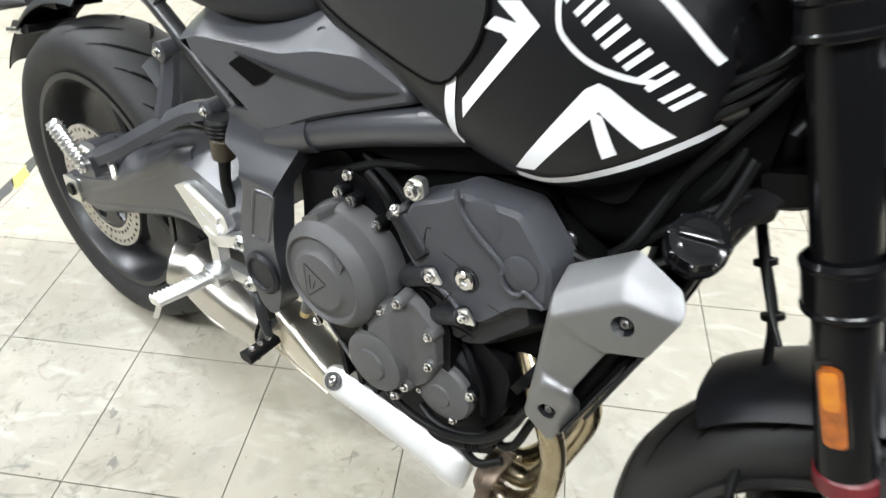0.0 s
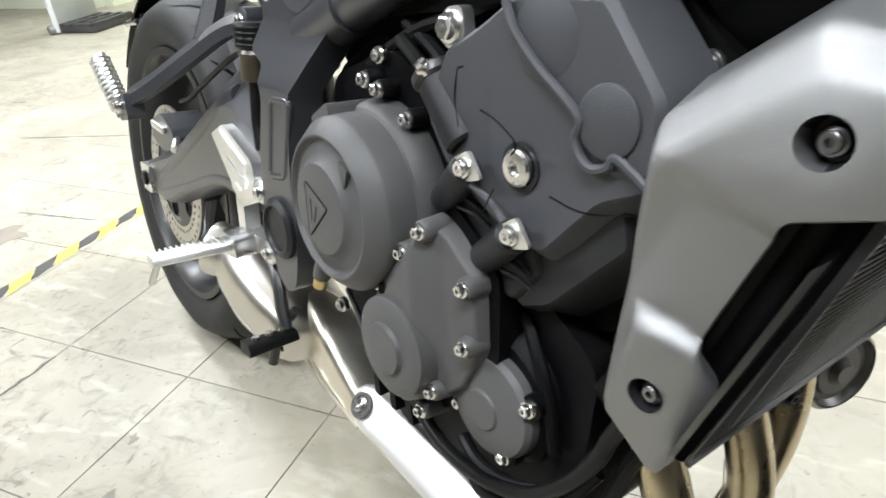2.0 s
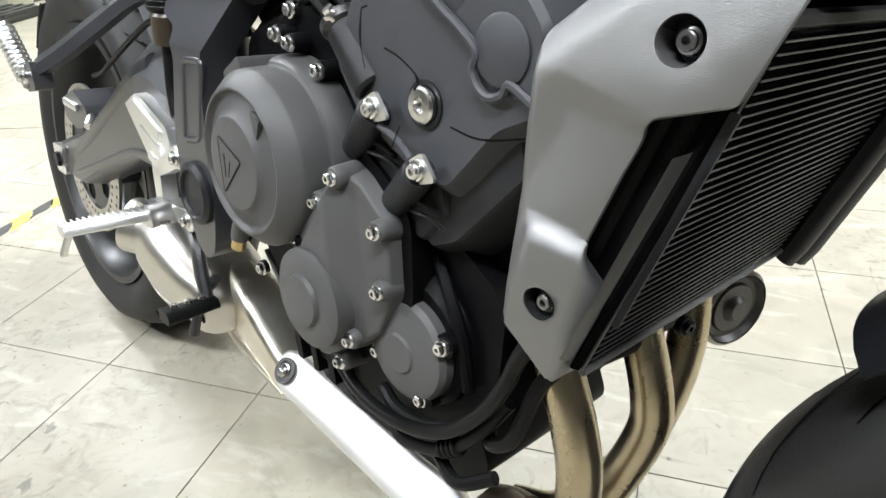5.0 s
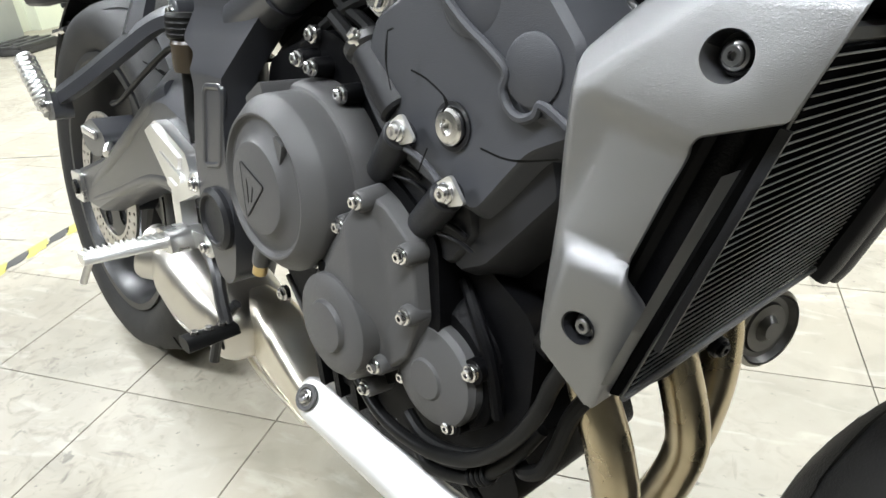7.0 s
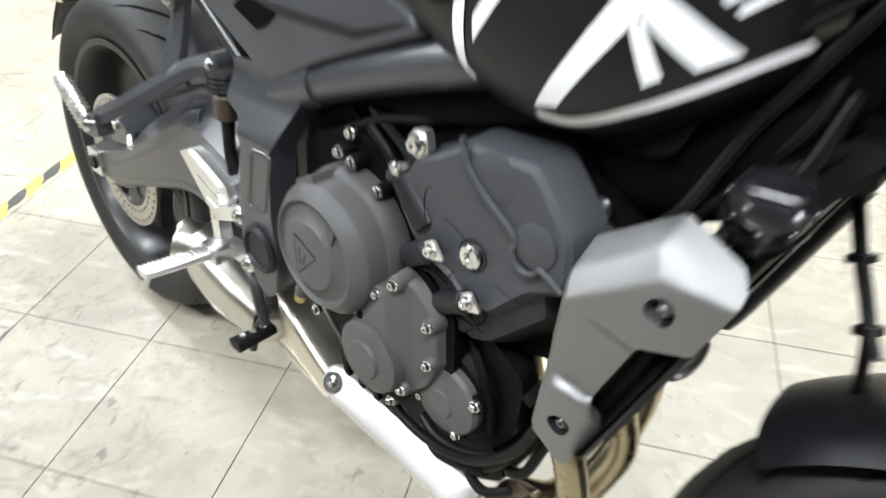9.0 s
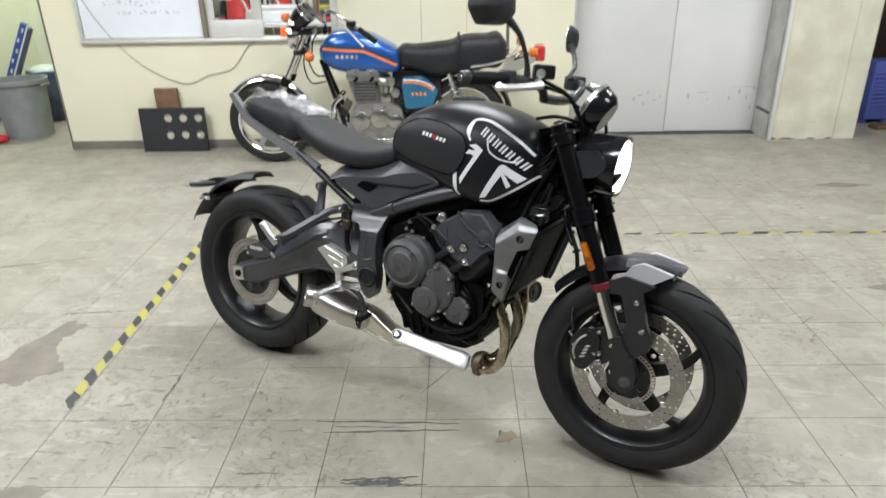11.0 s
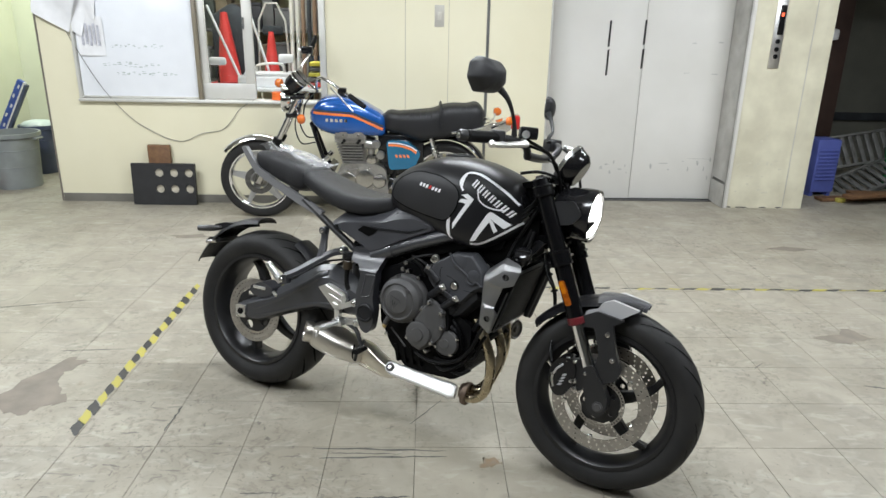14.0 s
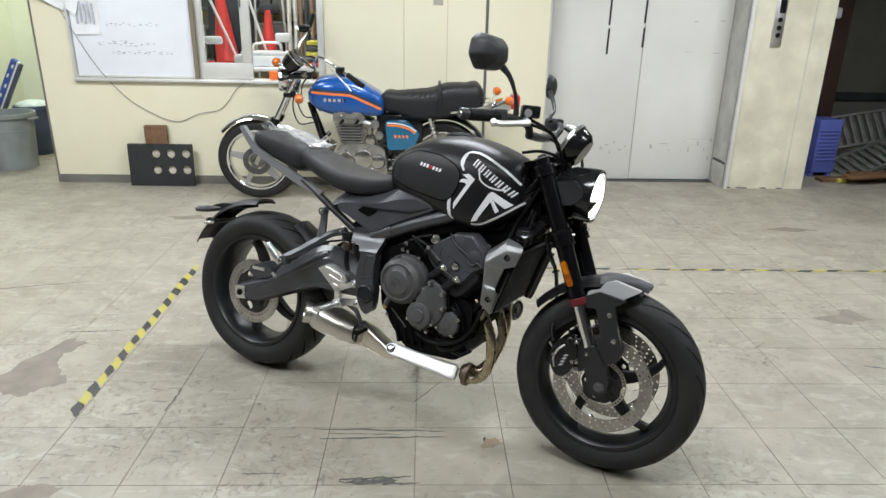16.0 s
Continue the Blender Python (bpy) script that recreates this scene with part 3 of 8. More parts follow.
# Office window with a sliding sash; a whiteboard closes its other half.
window = tagged(new("window_1"), "aluminium sliding office window, half open", "window", kind="structure")
wf = None
for x0, x1, z0, z1 in ((-2.705, -0.76, 0.816, 0.84), (-2.705, -0.76, 1.755, 1.779), (-0.81, -0.762, 0.84, 1.755), (-2.703, -2.685, 0.84, 1.755)):
    wf = box(((x0 + x1) / 2, 3.78, (z0 + z1) / 2), (x1 - x0, 0.15, z1 - z0), 0.003, bm=wf)
part("window_frame", wf, ALU, window)
part("window_sill", box((-1.73, 3.713, 0.825), (1.96, 0.032, 0.022), 0.004), ALU, window)
sash = None
for x0, x1, z0, z1 in ((-1.75, -1.33, 0.845, 0.965), (-1.405, -1.33, 0.965, 1.75), (-1.75, -1.69, 0.965, 1.75)):
    sash = box(((x0 + x1) / 2, 3.765, (z0 + z1) / 2), (x1 - x0, 0.03, z1 - z0), 0.004, bm=sash)
sash = part("sash", sash, ALU, window)
part("sash_handle", box((-1.395, 3.746, 1.42), (0.012, 0.012, 0.09), 0.003), mat("handle_dark", (0.1, 0.1, 0.1), 0.4), sash)
pane = part("pane", box((-1.55, 3.768, 1.36), (0.29, 0.004, 0.78), 0), glass("window_glass", (0.95, 0.98, 0.97)), sash)
pane.visible_shadow = False
part("mullion", box((-1.76, 3.76, 1.29), (0.03, 0.09, 0.92), 0.003), mat("bronze_mullion", (0.2, 0.17, 0.12), 0.45), window)

board = thing("whiteboard", "whiteboard with faint green and grey marker notes", "whiteboard")
part("panel", box((-2.23, 3.745, 1.3), (0.9, 0.02, 0.9), 0.002), BOARD, board)
part("rim", box((-2.23, 3.742, 0.852), (0.91, 0.03, 0.012), 0.002), ALU, board)
rng = random.Random(9)
for row, (z, x0, x1) in enumerate(((1.235, -2.42, -2.05), (1.10, -2.5, -2.3), (1.09, -2.3, -2.05), (1.03, -2.4, -1.95))):
    x = x0
    while x < x1:
        w = rng.uniform(0.012, 0.03)
        for _ in range(2):
            dz, dx = rng.uniform(-0.014, 0.014), rng.uniform(0, 0.01)
            part("writing_bar", prism([(x + dx, z + dz), (x + dx + w, z + dz + rng.uniform(-0.004, 0.006)), (x + dx + w, z + dz + 0.005), (x + dx, z + dz + 0.004)], 3.7345, 3.7338, 0), INK, board)
        x += w + rng.uniform(0.008, 0.03)


def sheet(name, corners, material, label, category="paper", thick=0.001, wave=0.004, seed=1):
    """A slightly curled sheet between four corners, standing free of what is behind it."""
    r = random.Random(seed)
    a, b, c, d = (Vector(p) for p in corners)
    bm = bmesh.new()
    n = 8
    ph = r.uniform(0, 6)
    grid = []
    nrm = (b - a).cross(d - a).normalized()
    for i in range(n + 1):
        for j in range(n + 1):
            u, v = i / n, j / n
            p = a * (1 - u) * (1 - v) + b * u * (1 - v) + c * u * v + d * (1 - u) * v
            grid.append(bm.verts.new(p + nrm * wave * math.sin(3.1 * u + 4.3 * v + ph)))
    for i in range(n):
        for j in range(n):
            bm.faces.new((grid[i * (n + 1) + j], grid[(i + 1) * (n + 1) + j], grid[(i + 1) * (n + 1) + j + 1], grid[i * (n + 1) + j + 1]))
    bmesh.ops.recalc_face_normals(bm, faces=bm.faces)
    bmesh.ops.solidify(bm, geom=bm.faces[:], thickness=thick)
    return tagged(part(name, bm, material), label, category)


sheet("paper_sheet", [(-2.66, 3.728, 1.16), (-2.46, 3.728, 1.16), (-2.46, 3.728, 1.45), (-2.66, 3.728, 1.45)], PAPER, "white printed sheet taped to the whiteboard", seed=1)
for k in range(5):
    tagged(part("print_block", prism(strip_bar(-2.62 + 0.03 * k, 1.31 + 0.012 * (k % 2), 0.018, 0.15), 3.7225, 3.7218, 0), PRINT), "grey printed block on the sheet", "print", kind="structure")
sheet("paper_sheet", [(-2.74, 3.72, 1.38), (-2.62, 3.716, 1.30), (-2.54, 3.716, 1.62), (-2.74, 3.72, 1.66)], PAPER, "white curled paper notice hung beside the whiteboard", wave=0.012, seed=2)
sheet("paper_sheet", [(-2.96, 3.70, 1.47), (-2.71, 3.69, 1.33), (-2.6, 3.69, 1.62), (-2.94, 3.70, 1.74)], PAPER, "white printed poster sheet hanging on the wall corner", wave=0.015, seed=3)
sheet("paper_sheet", [(-2.58, 3.722, 1.44), (-2.51, 3.721, 1.42), (-2.49, 3.721, 1.62), (-2.57, 3.722, 1.62)], PAPER, "white narrow paper slip on the whiteboard", wave=0.006, seed=5)

cable = tube([(-2.80, 3.724, 1.47), (-2.70, 3.722, 1.25), (-2.53, 3.722, 0.93), (-2.33, 3.722, 0.69), (-2.13, 3.722, 0.56), (-1.99, 3.722, 0.51), (-1.9, 3.722, 0.515), (-1.78, 3.722, 0.57), (-1.62, 3.722, 0.60), (-1.53, 3.722, 0.68), (-1.46, 3.722, 0.77), (-1.34, 3.7, 0.842)], 0.0022, 8, 8)
tagged(part("cable", cable, mat("thin_grey_cable", (0.12, 0.11, 0.1), 0.5)), "thin grey cable sagging along the wall", "cable")

# The rest of the room, which closes it behind the camera and through the openings. Its unseen walls and ceiling are
# kept dark to cut bounce.
slab("ceiling", [(-6, 7, -5.5, 7.5, CEIL, CEIL + 0.1)], CEIL_TONED, "grey board ceiling out of view, toned down to cut bounce", "ceiling")
slab("wall_south", [(-6, 7, -5.6, -5.5, 0, CEIL)], ROOM_GREY, "plain grey wall out of view, kept dark to cut bounce")
slab("wall_west", [(-6.1, -6.0, -5.6, 3.2, 0, CEIL)], ROOM_GREY, "plain grey wall out of view, kept dark to cut bounce")
slab("wall_east", [(7.0, 7.1, -5.6, 7.5, 0, CEIL)], ROOM_GREY, "plain grey wall out of view, kept dark to cut bounce")
slab("wall_alcove_back", [(-6.0, -2.96, 5.7, 5.8, 0, CEIL)], ALCOVE_PAINT, "cream wall at the back of the alcove")
slab("wall_alcove_side", [(-4.36, -4.26, 4.55, 5.7, 0, CEIL), (-6.0, -4.36, 3.82, 3.92, 0, CEIL), (-4.36, -4.26, 3.92, 4.549, 0, CEIL)], ALCOVE_PAINT, "cream wall of the alcove")
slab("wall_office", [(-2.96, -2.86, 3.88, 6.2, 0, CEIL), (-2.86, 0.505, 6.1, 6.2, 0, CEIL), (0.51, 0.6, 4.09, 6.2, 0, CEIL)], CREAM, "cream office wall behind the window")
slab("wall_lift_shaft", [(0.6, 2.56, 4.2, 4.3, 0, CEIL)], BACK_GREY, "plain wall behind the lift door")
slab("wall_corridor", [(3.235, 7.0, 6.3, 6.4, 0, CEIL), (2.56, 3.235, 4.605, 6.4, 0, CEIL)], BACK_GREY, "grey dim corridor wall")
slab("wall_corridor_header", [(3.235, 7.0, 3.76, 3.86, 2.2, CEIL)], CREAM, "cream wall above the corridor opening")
for lx, ly in LAMP_SPOTS:
    lampth = thing("ceiling_lamp", "white fluorescent ceiling lamp, lit", "ceiling lamp", pose(lx, ly, CEIL), "ceiling lamps")
    part("housing", box((0, 0, -0.03), (1.3, 0.3, 0.055), 0.006), CEIL_TONED, lampth)
    for dy in (-0.07, 0.07):
        part("tube", rod((-0.6, dy, -0.075), (0.6, dy, -0.075), 0.014), bpy.data.materials.get("lit_tube") or glow("lit_tube", (0.95, 0.98, 1.0), 8.0), lampth, "lit fluorescent tube")

# Unseen lamp and fitting, added to brighten the alcove walls.
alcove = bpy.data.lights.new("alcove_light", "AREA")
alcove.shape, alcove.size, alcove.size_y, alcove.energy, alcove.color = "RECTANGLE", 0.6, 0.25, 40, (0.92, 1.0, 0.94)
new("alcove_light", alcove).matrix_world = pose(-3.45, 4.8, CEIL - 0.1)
lampth = thing("ceiling_lamp", "short white tube lamp added out of view to brighten the alcove, lit", "ceiling lamp", pose(-3.45, 4.8, CEIL), "ceiling lamps")
part("housing", box((0, 0, -0.03), (0.66, 0.28, 0.055), 0.006), CEIL_TONED, lampth)
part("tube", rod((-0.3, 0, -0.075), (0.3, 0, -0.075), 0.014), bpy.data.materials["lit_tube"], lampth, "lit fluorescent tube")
office = bpy.data.lights.new("office_light", "AREA")
office.shape, office.size, office.size_y, office.energy, office.color = "RECTANGLE", 1.25, 0.28, 44, (0.92, 0.97, 1.0)
new("office_light", office).matrix_world = pose(-1.4, 4.6, CEIL - 0.1)
lampth = thing("ceiling_lamp", "white fluorescent ceiling lamp in the office, lit", "ceiling lamp", pose(-1.4, 4.6, CEIL), "ceiling lamps")
part("housing", box((0, 0, -0.03), (1.3, 0.3, 0.055), 0.006), CEIL_TONED, lampth)
for dy in (-0.07, 0.07):
    part("tube", rod((-0.6, dy, -0.075), (0.6, dy, -0.075), 0.014), bpy.data.materials["lit_tube"], lampth, "lit fluorescent tube")

# Hazard tape on the floor.
tape = tagged(new("floor_tape"), "worn yellow and black hazard tape on the floor", "floor tape", kind="structure")
rng = random.Random(21)


def tape_run(a, b, width, step, wear):
    a, b = Vector(a), Vector(b)
    d = (b - a).normalized()
    nrm = Vector((-d.y, d.x))
    n = int((b - a).length / step)
    for k in range(n):
        s0, s1, sl = k * step, (k + 1) * step, width * 0.9
        w0, w1 = (width / 2 * (1 - rng.uniform(0, wear)) for _ in range(2))
        q = [a + d * (s0 + sl / 2) + nrm * w0, a + d * s0 + nrm * (w0 - w1) / 2 + d * rng.uniform(-0.006, 0.006), a + d * (s0 - sl / 2) - nrm * w1,
             a + d * (s1 - sl / 2 - rng.uniform(0, wear) * 0.02) - nrm * w1, a + d * s1 + nrm * rng.uniform(-0.004, 0.004), a + d * (s1 + sl / 2) + nrm * w0]
        if wear > 0.3 and rng.random() < 0.12:
            continue
        rough = []
        for u, v in zip(q, q[1:] + q[:1]):
            rough += [u] + [u.lerp(v, f) + Vector((rng.uniform(-1, 1), rng.uniform(-1, 1))) * 0.010 * wear for f in (0.33, 0.66)]
        q, m = rough, len(rough)
        bm = bmesh.new()
        lo = [bm.verts.new((p.x, p.y, 0.0004)) for p in q]
        hi = [bm.verts.new((p.x, p.y, 0.0012)) for p in q]
        bm.faces.new(hi)
        for i in range(m):
            bm.faces.new((lo[i], lo[(i + 1) % m], hi[(i + 1) % m], hi[i]))
        part("stripe", bm, YELLOW if k % 2 else TAPE_BLACK, tape)


tape_run((-1.235, 0.385), (-1.258, 1.86), 0.050, 0.067, 0.42)
tape_run((-1.2, 1.868), (4.2, 1.845), 0.036, 0.085, 0.75)


def patch(name, outline, material, label, z=0.0007):
    bm = bmesh.new()
    lo = [bm.verts.new((x, y, 0.0002)) for x, y in outline]
    hi = [bm.verts.new((x, y, z)) for x, y in outline]
    bm.faces.new(hi)
    for i in range(len(outline)):
        j = (i + 1) % len(outline)
        bm.faces.new((lo[i], lo[j], hi[j], hi[i]))
    return tagged(part(name, bm, material), label, "floor damage", kind="structure")


def ragged(pts, amp, seed, n=5):
    r = random.Random(seed)
    out = []
    for i, p in enumerate(pts):
        a, b = Vector(p), Vector(pts[(i + 1) % len(pts)])
        for k in range(n):
            q = a.lerp(b, k / n)
            out.append((q.x + r.uniform(-amp, amp), q.y + r.uniform(-amp, amp)))
    return out


def streak(a, b, w, seed):
    """A thin scuff with pointed ends and uneven width."""
    r = random.Random(seed)
    a, b = Vector(a), Vector(b)
    d = (b - a).normalized()
    nrm = Vector((-d.y, d.x))
    up, dn = [], []
    for k in range(13):
        u = k / 12
        p = a.lerp(b, u) + nrm * r.uniform(-w, w) * 0.3
        ww = w * math.sin(math.pi * min(1, 0.04 + u)) ** 0.4 * r.uniform(0.3, 1)
        up.append(tuple(p + nrm * ww / 2))
        dn.append(tuple(p - nrm * ww / 2))
    return up + dn[::-1]


# ---- black roadster motorcycle ----
BIKE = Matrix.Translation((-0.641, 0.780, 0.001)) @ Matrix.Rotation(radians(-28.85), 4, "Z") @ Matrix.Rotation(radians(-10.5), 4, "X")
# The engine and frame were laid out on axes that lean a little less; ASKEW brings them onto the motorcycle's own.
ASKEW = BIKE.inverted() @ Matrix.Translation((-0.6356, 0.7879, 0.001)) @ Matrix.Rotation(radians(-28.98), 4, "Z") @ Matrix.Rotation(radians(-8.33), 4, "X")
bike = thing("motorcycle", "matt black naked roadster motorcycle leaning on its side stand", "motorcycle", BIKE)


def disc_ring(c, r0, r1, y0, y1, cells, bands, hole, bm=None):
    """A flat brake ring about an axle along y, with real drilled holes."""
    own = bmesh.new()
    for j in range(bands):
        ra, rb = r0 + (r1 - r0) * j / bands, r0 + (r1 - r0) * (j + 1) / bands
        for i in range(cells):
            a0, a1 = (2 * math.pi * (i + e + j / bands) / cells for e in (0, 1))
            am, rm = (a0 + a1) / 2, (ra + rb) / 2
            pol = lambda r, a, y: own.verts.new((c[0] + r * math.cos(a), c[1] + y, c[2] + r * math.sin(a)))
            sq = [(ra, a0), (ra, am), (ra, a1), (rm, a1), (rb, a1), (rb, am), (rb, a0), (rm, a0)]
            ho = [(rm + hole * dr, am + hole * da / rm) for dr, da in ((-0.7, -0.7), (-1, 0), (-0.7, 0.7), (0, 1), (0.7, 0.7), (1, 0), (0.7, -0.7), (0, -1))]
            f, fh, b, bh = [pol(r, a, y0) for r, a in sq], [pol(r, a, y0) for r, a in ho], [pol(r, a, y1) for r, a in sq], [pol(r, a, y1) for r, a in ho]
            for k in range(8):
                m = (k + 1) % 8
                own.faces.new((f[k], f[m], fh[m], fh[k]))
                own.faces.new((b[k], bh[k], bh[m], b[m]))
                own.faces.new((fh[k], fh[m], bh[m], bh[k]))
            if j == 0:
                own.faces.new((f[0], b[0], b[1], f[1])), own.faces.new((f[1], b[1], b[2], f[2]))
            if j == bands - 1:
                own.faces.new((f[6], f[5], b[5], b[6])), own.faces.new((f[5], f[4], b[4], b[5]))
    return join(bm, own)


def tyre_mesh(R, w, c, seg=96):
    """A road tyre: round crown, soft shoulders, side walls down to the rim."""
    rr = 0.2159
    k = R - rr
    prof = [(rr - 0.004, -0.36 * w), (rr + 0.012, -0.43 * w), (rr + 0.35 * k, -0.49 * w), (rr + 0.55 * k, -0.5 * w), (rr + 0.72 * k, -0.455 * w), (rr + 0.86 * k, -0.35 * w),
            (rr + 0.955 * k, -0.2 * w), (R, 0)]
    prof = prof + [(r, -h) for r, h in prof[-2::-1]]
    return revolve(prof, c, (0, 1, 0), seg)


def grooves(R, w, c, count, right=True):
    """Slanted tread grooves, their shade laid as thin dark strips over the crown."""
    bm = bmesh.new()
    rr, k = 0.2159, R - 0.2159
    hs = np.array([-0.455, -0.35, -0.2, 0, 0.2, 0.35, 0.455]) * w
    rs = rr + np.array([0.72, 0.86, 0.955, 1, 0.955, 0.86, 0.72]) * k + 0.0008
    for i in range(count):
        for s in (-1, 1):
            a0 = 2 * math.pi * (i + (0.5 if s > 0 else 0)) / count
            prev = None
            for u in np.linspace(0, 1, 9):
                h = s * w * (0.06 + 0.36 * u)
                a = a0 + 0.34 * u ** 1.3
                ww = 0.0042 * math.sin(math.pi * (0.08 + 0.86 * u)) + 0.0006
                r = float(np.interp(h, hs, rs))
                pts = [bm.verts.new((c[0] + r * math.cos(a + e), c[1] + h - s * e * 0.1, c[2] + r * math.sin(a + e))) for e in (-ww / R, ww / R)]
                if prev:
                    bm.faces.new((prev[0], prev[1], pts[1], pts[0]))
                prev = pts
    return bm


def spoke(c, ang, r0, r1, y0, w0, w1, d, curve=0.0):
    """One cast spoke from hub to rim, bent along the wheel by curve."""
    bm = bmesh.new()
    rings = []
    for u in np.linspace(0, 1, 7):
        r = r0 + (r1 - r0) * u
        a = ang + curve * u * u
        w = (w0 + (w1 - w0) * u) * (1 + 0.5 * max(0, u - 0.8) * 5 * 0.4)
        e, t = Vector((math.cos(a), 0, math.sin(a))), Vector((-math.sin(a), 0, math.cos(a)))
        rings.append([bm.verts.new(Vector(c) + e * r + t * w * p + Vector((0, y0 + d * q, 0))) for p, q in ((-0.5, -0.35), (-0.3, -0.5), (0.3, -0.5), (0.5, -0.35), (0.5, 0.35), (0.3, 0.5), (-0.3, 0.5), (-0.5, 0.35))])
    for a, b in zip(rings, rings[1:]):
        for k in range(8):
            bm.faces.new((a[k], a[(k + 1) % 8], b[(k + 1) % 8], b[k]))
    bm.faces.new(rings[0][::-1])
    bm.faces.new(rings[-1])
    return bm


def rim_mesh(c, w):
    prof = [(0.2165, -0.41 * w), (0.2245, -0.425 * w), (0.2245, -0.45 * w), (0.213, -0.45 * w), (0.205, -0.39 * w), (0.199, -0.22 * w), (0.192, -0.1 * w), (0.190, 0)]
    prof = prof + [(r, -h) for r, h in prof[-2::-1]]
    return revolve(prof, c, (0, 1, 0), 80)


RA, FA = (0.0, 0.0, 0.315), (1.401, 0.0, 0.30)
RIM_BLACK = mat("rim_black", (0.009, 0.009, 0.010), 0.42, var=0.2, vscale=10, coat=0.05)
rear = part("rear_wheel", rim_mesh(RA, 0.178), RIM_BLACK, bike, "gloss black cast rear wheel")
part("tyre", tyre_mesh(0.315, 0.178, RA), RUBBER, rear, "black road tyre")
part("tread_groove", grooves(0.315, 0.178, RA, 22), DARK, rear, "dark slanted strips for the shaded tread grooves")
part("hub", revolve([(0, -0.06), (0.045, -0.06), (0.05, -0.045), (0.052, 0.05), (0.04, 0.07), (0, 0.07)], RA, (0, 1, 0), 32), RIM_BLACK, rear)
for k in range(5):
    part("spoke", spoke(RA, 2 * math.pi * k / 5 + 0.5, 0.04, 0.2, 0.0, 0.05, 0.024, 0.04, 0.22), RIM_BLACK, rear)
part("brake_disc", disc_ring((0, -0.085, 0.315), 0.088, 0.1275, -0.0025, 0.0025, 40, 2, 0.0038), DISC, rear, "drilled steel brake disc")
part("disc_carrier", disc_ring((0, -0.083, 0.315), 0.04, 0.09, -0.002, 0.002, 5, 1, 0.018), RIM_BLACK, rear)
front = part("front_wheel", rim_mesh(FA, 0.12), RIM_BLACK, bike, "gloss black cast front wheel")
part("tyre", tyre_mesh(0.30, 0.12, FA), RUBBER, front, "black road tyre")
part("tread_groove", grooves(0.30, 0.12, FA, 20), DARK, front, "dark slanted strips for the shaded tread grooves")
part("hub", revolve([(0, -0.06), (0.032, -0.06), (0.036, -0.04), (0.04, 0), (0.036, 0.04), (0.032, 0.06), (0, 0.06)], FA, (0, 1, 0), 32), RIM_BLACK, front)
for k in range(5):
    part("spoke", spoke(FA, 2 * math.pi * k / 5 + 0.25, 0.03, 0.2, 0.0, 0.042, 0.02, 0.034, 0.3), RIM_BLACK, front)
for s in (-1, 1):
    d = part("brake_disc", disc_ring((1.401, s * 0.068, 0.30), 0.116, 0.155, -0.0025, 0.0025, 34, 3, 0.0034), DISC, front, "drilled steel brake disc")
    for k in range(5):
        a = 2 * math.pi * k / 5 + 0.55
        part("disc_button", revolve([(0, -0.004), (0.009, -0.004), (0.009, 0.002), (0.006, 0.004), (0, 0.004)], (1.401 + 0.118 * math.cos(a + 0.25), s * 0.068, 0.30 + 0.118 * math.sin(a + 0.25)), (0, s, 0), 14), BOLT, front)
for s in (-1, 1):
    part("disc_carrier", disc_ring((1.401, s * 0.066, 0.30), 0.03, 0.064, -0.003, 0.003, 5, 1, 0.008), RIM_BLACK, front)
part("sensor_ring", disc_ring((1.401, -0.073, 0.30), 0.066, 0.078, -0.001, 0.001, 46, 1, 0.0032), DISC, front, "slotted speed sensor ring")

# Front fork, axle and brakes. Fork legs run along one line; fx gives its x at a height.
def fx(z, y=0.0):
    return 1.142 + 0.414 * (0.926 - z)


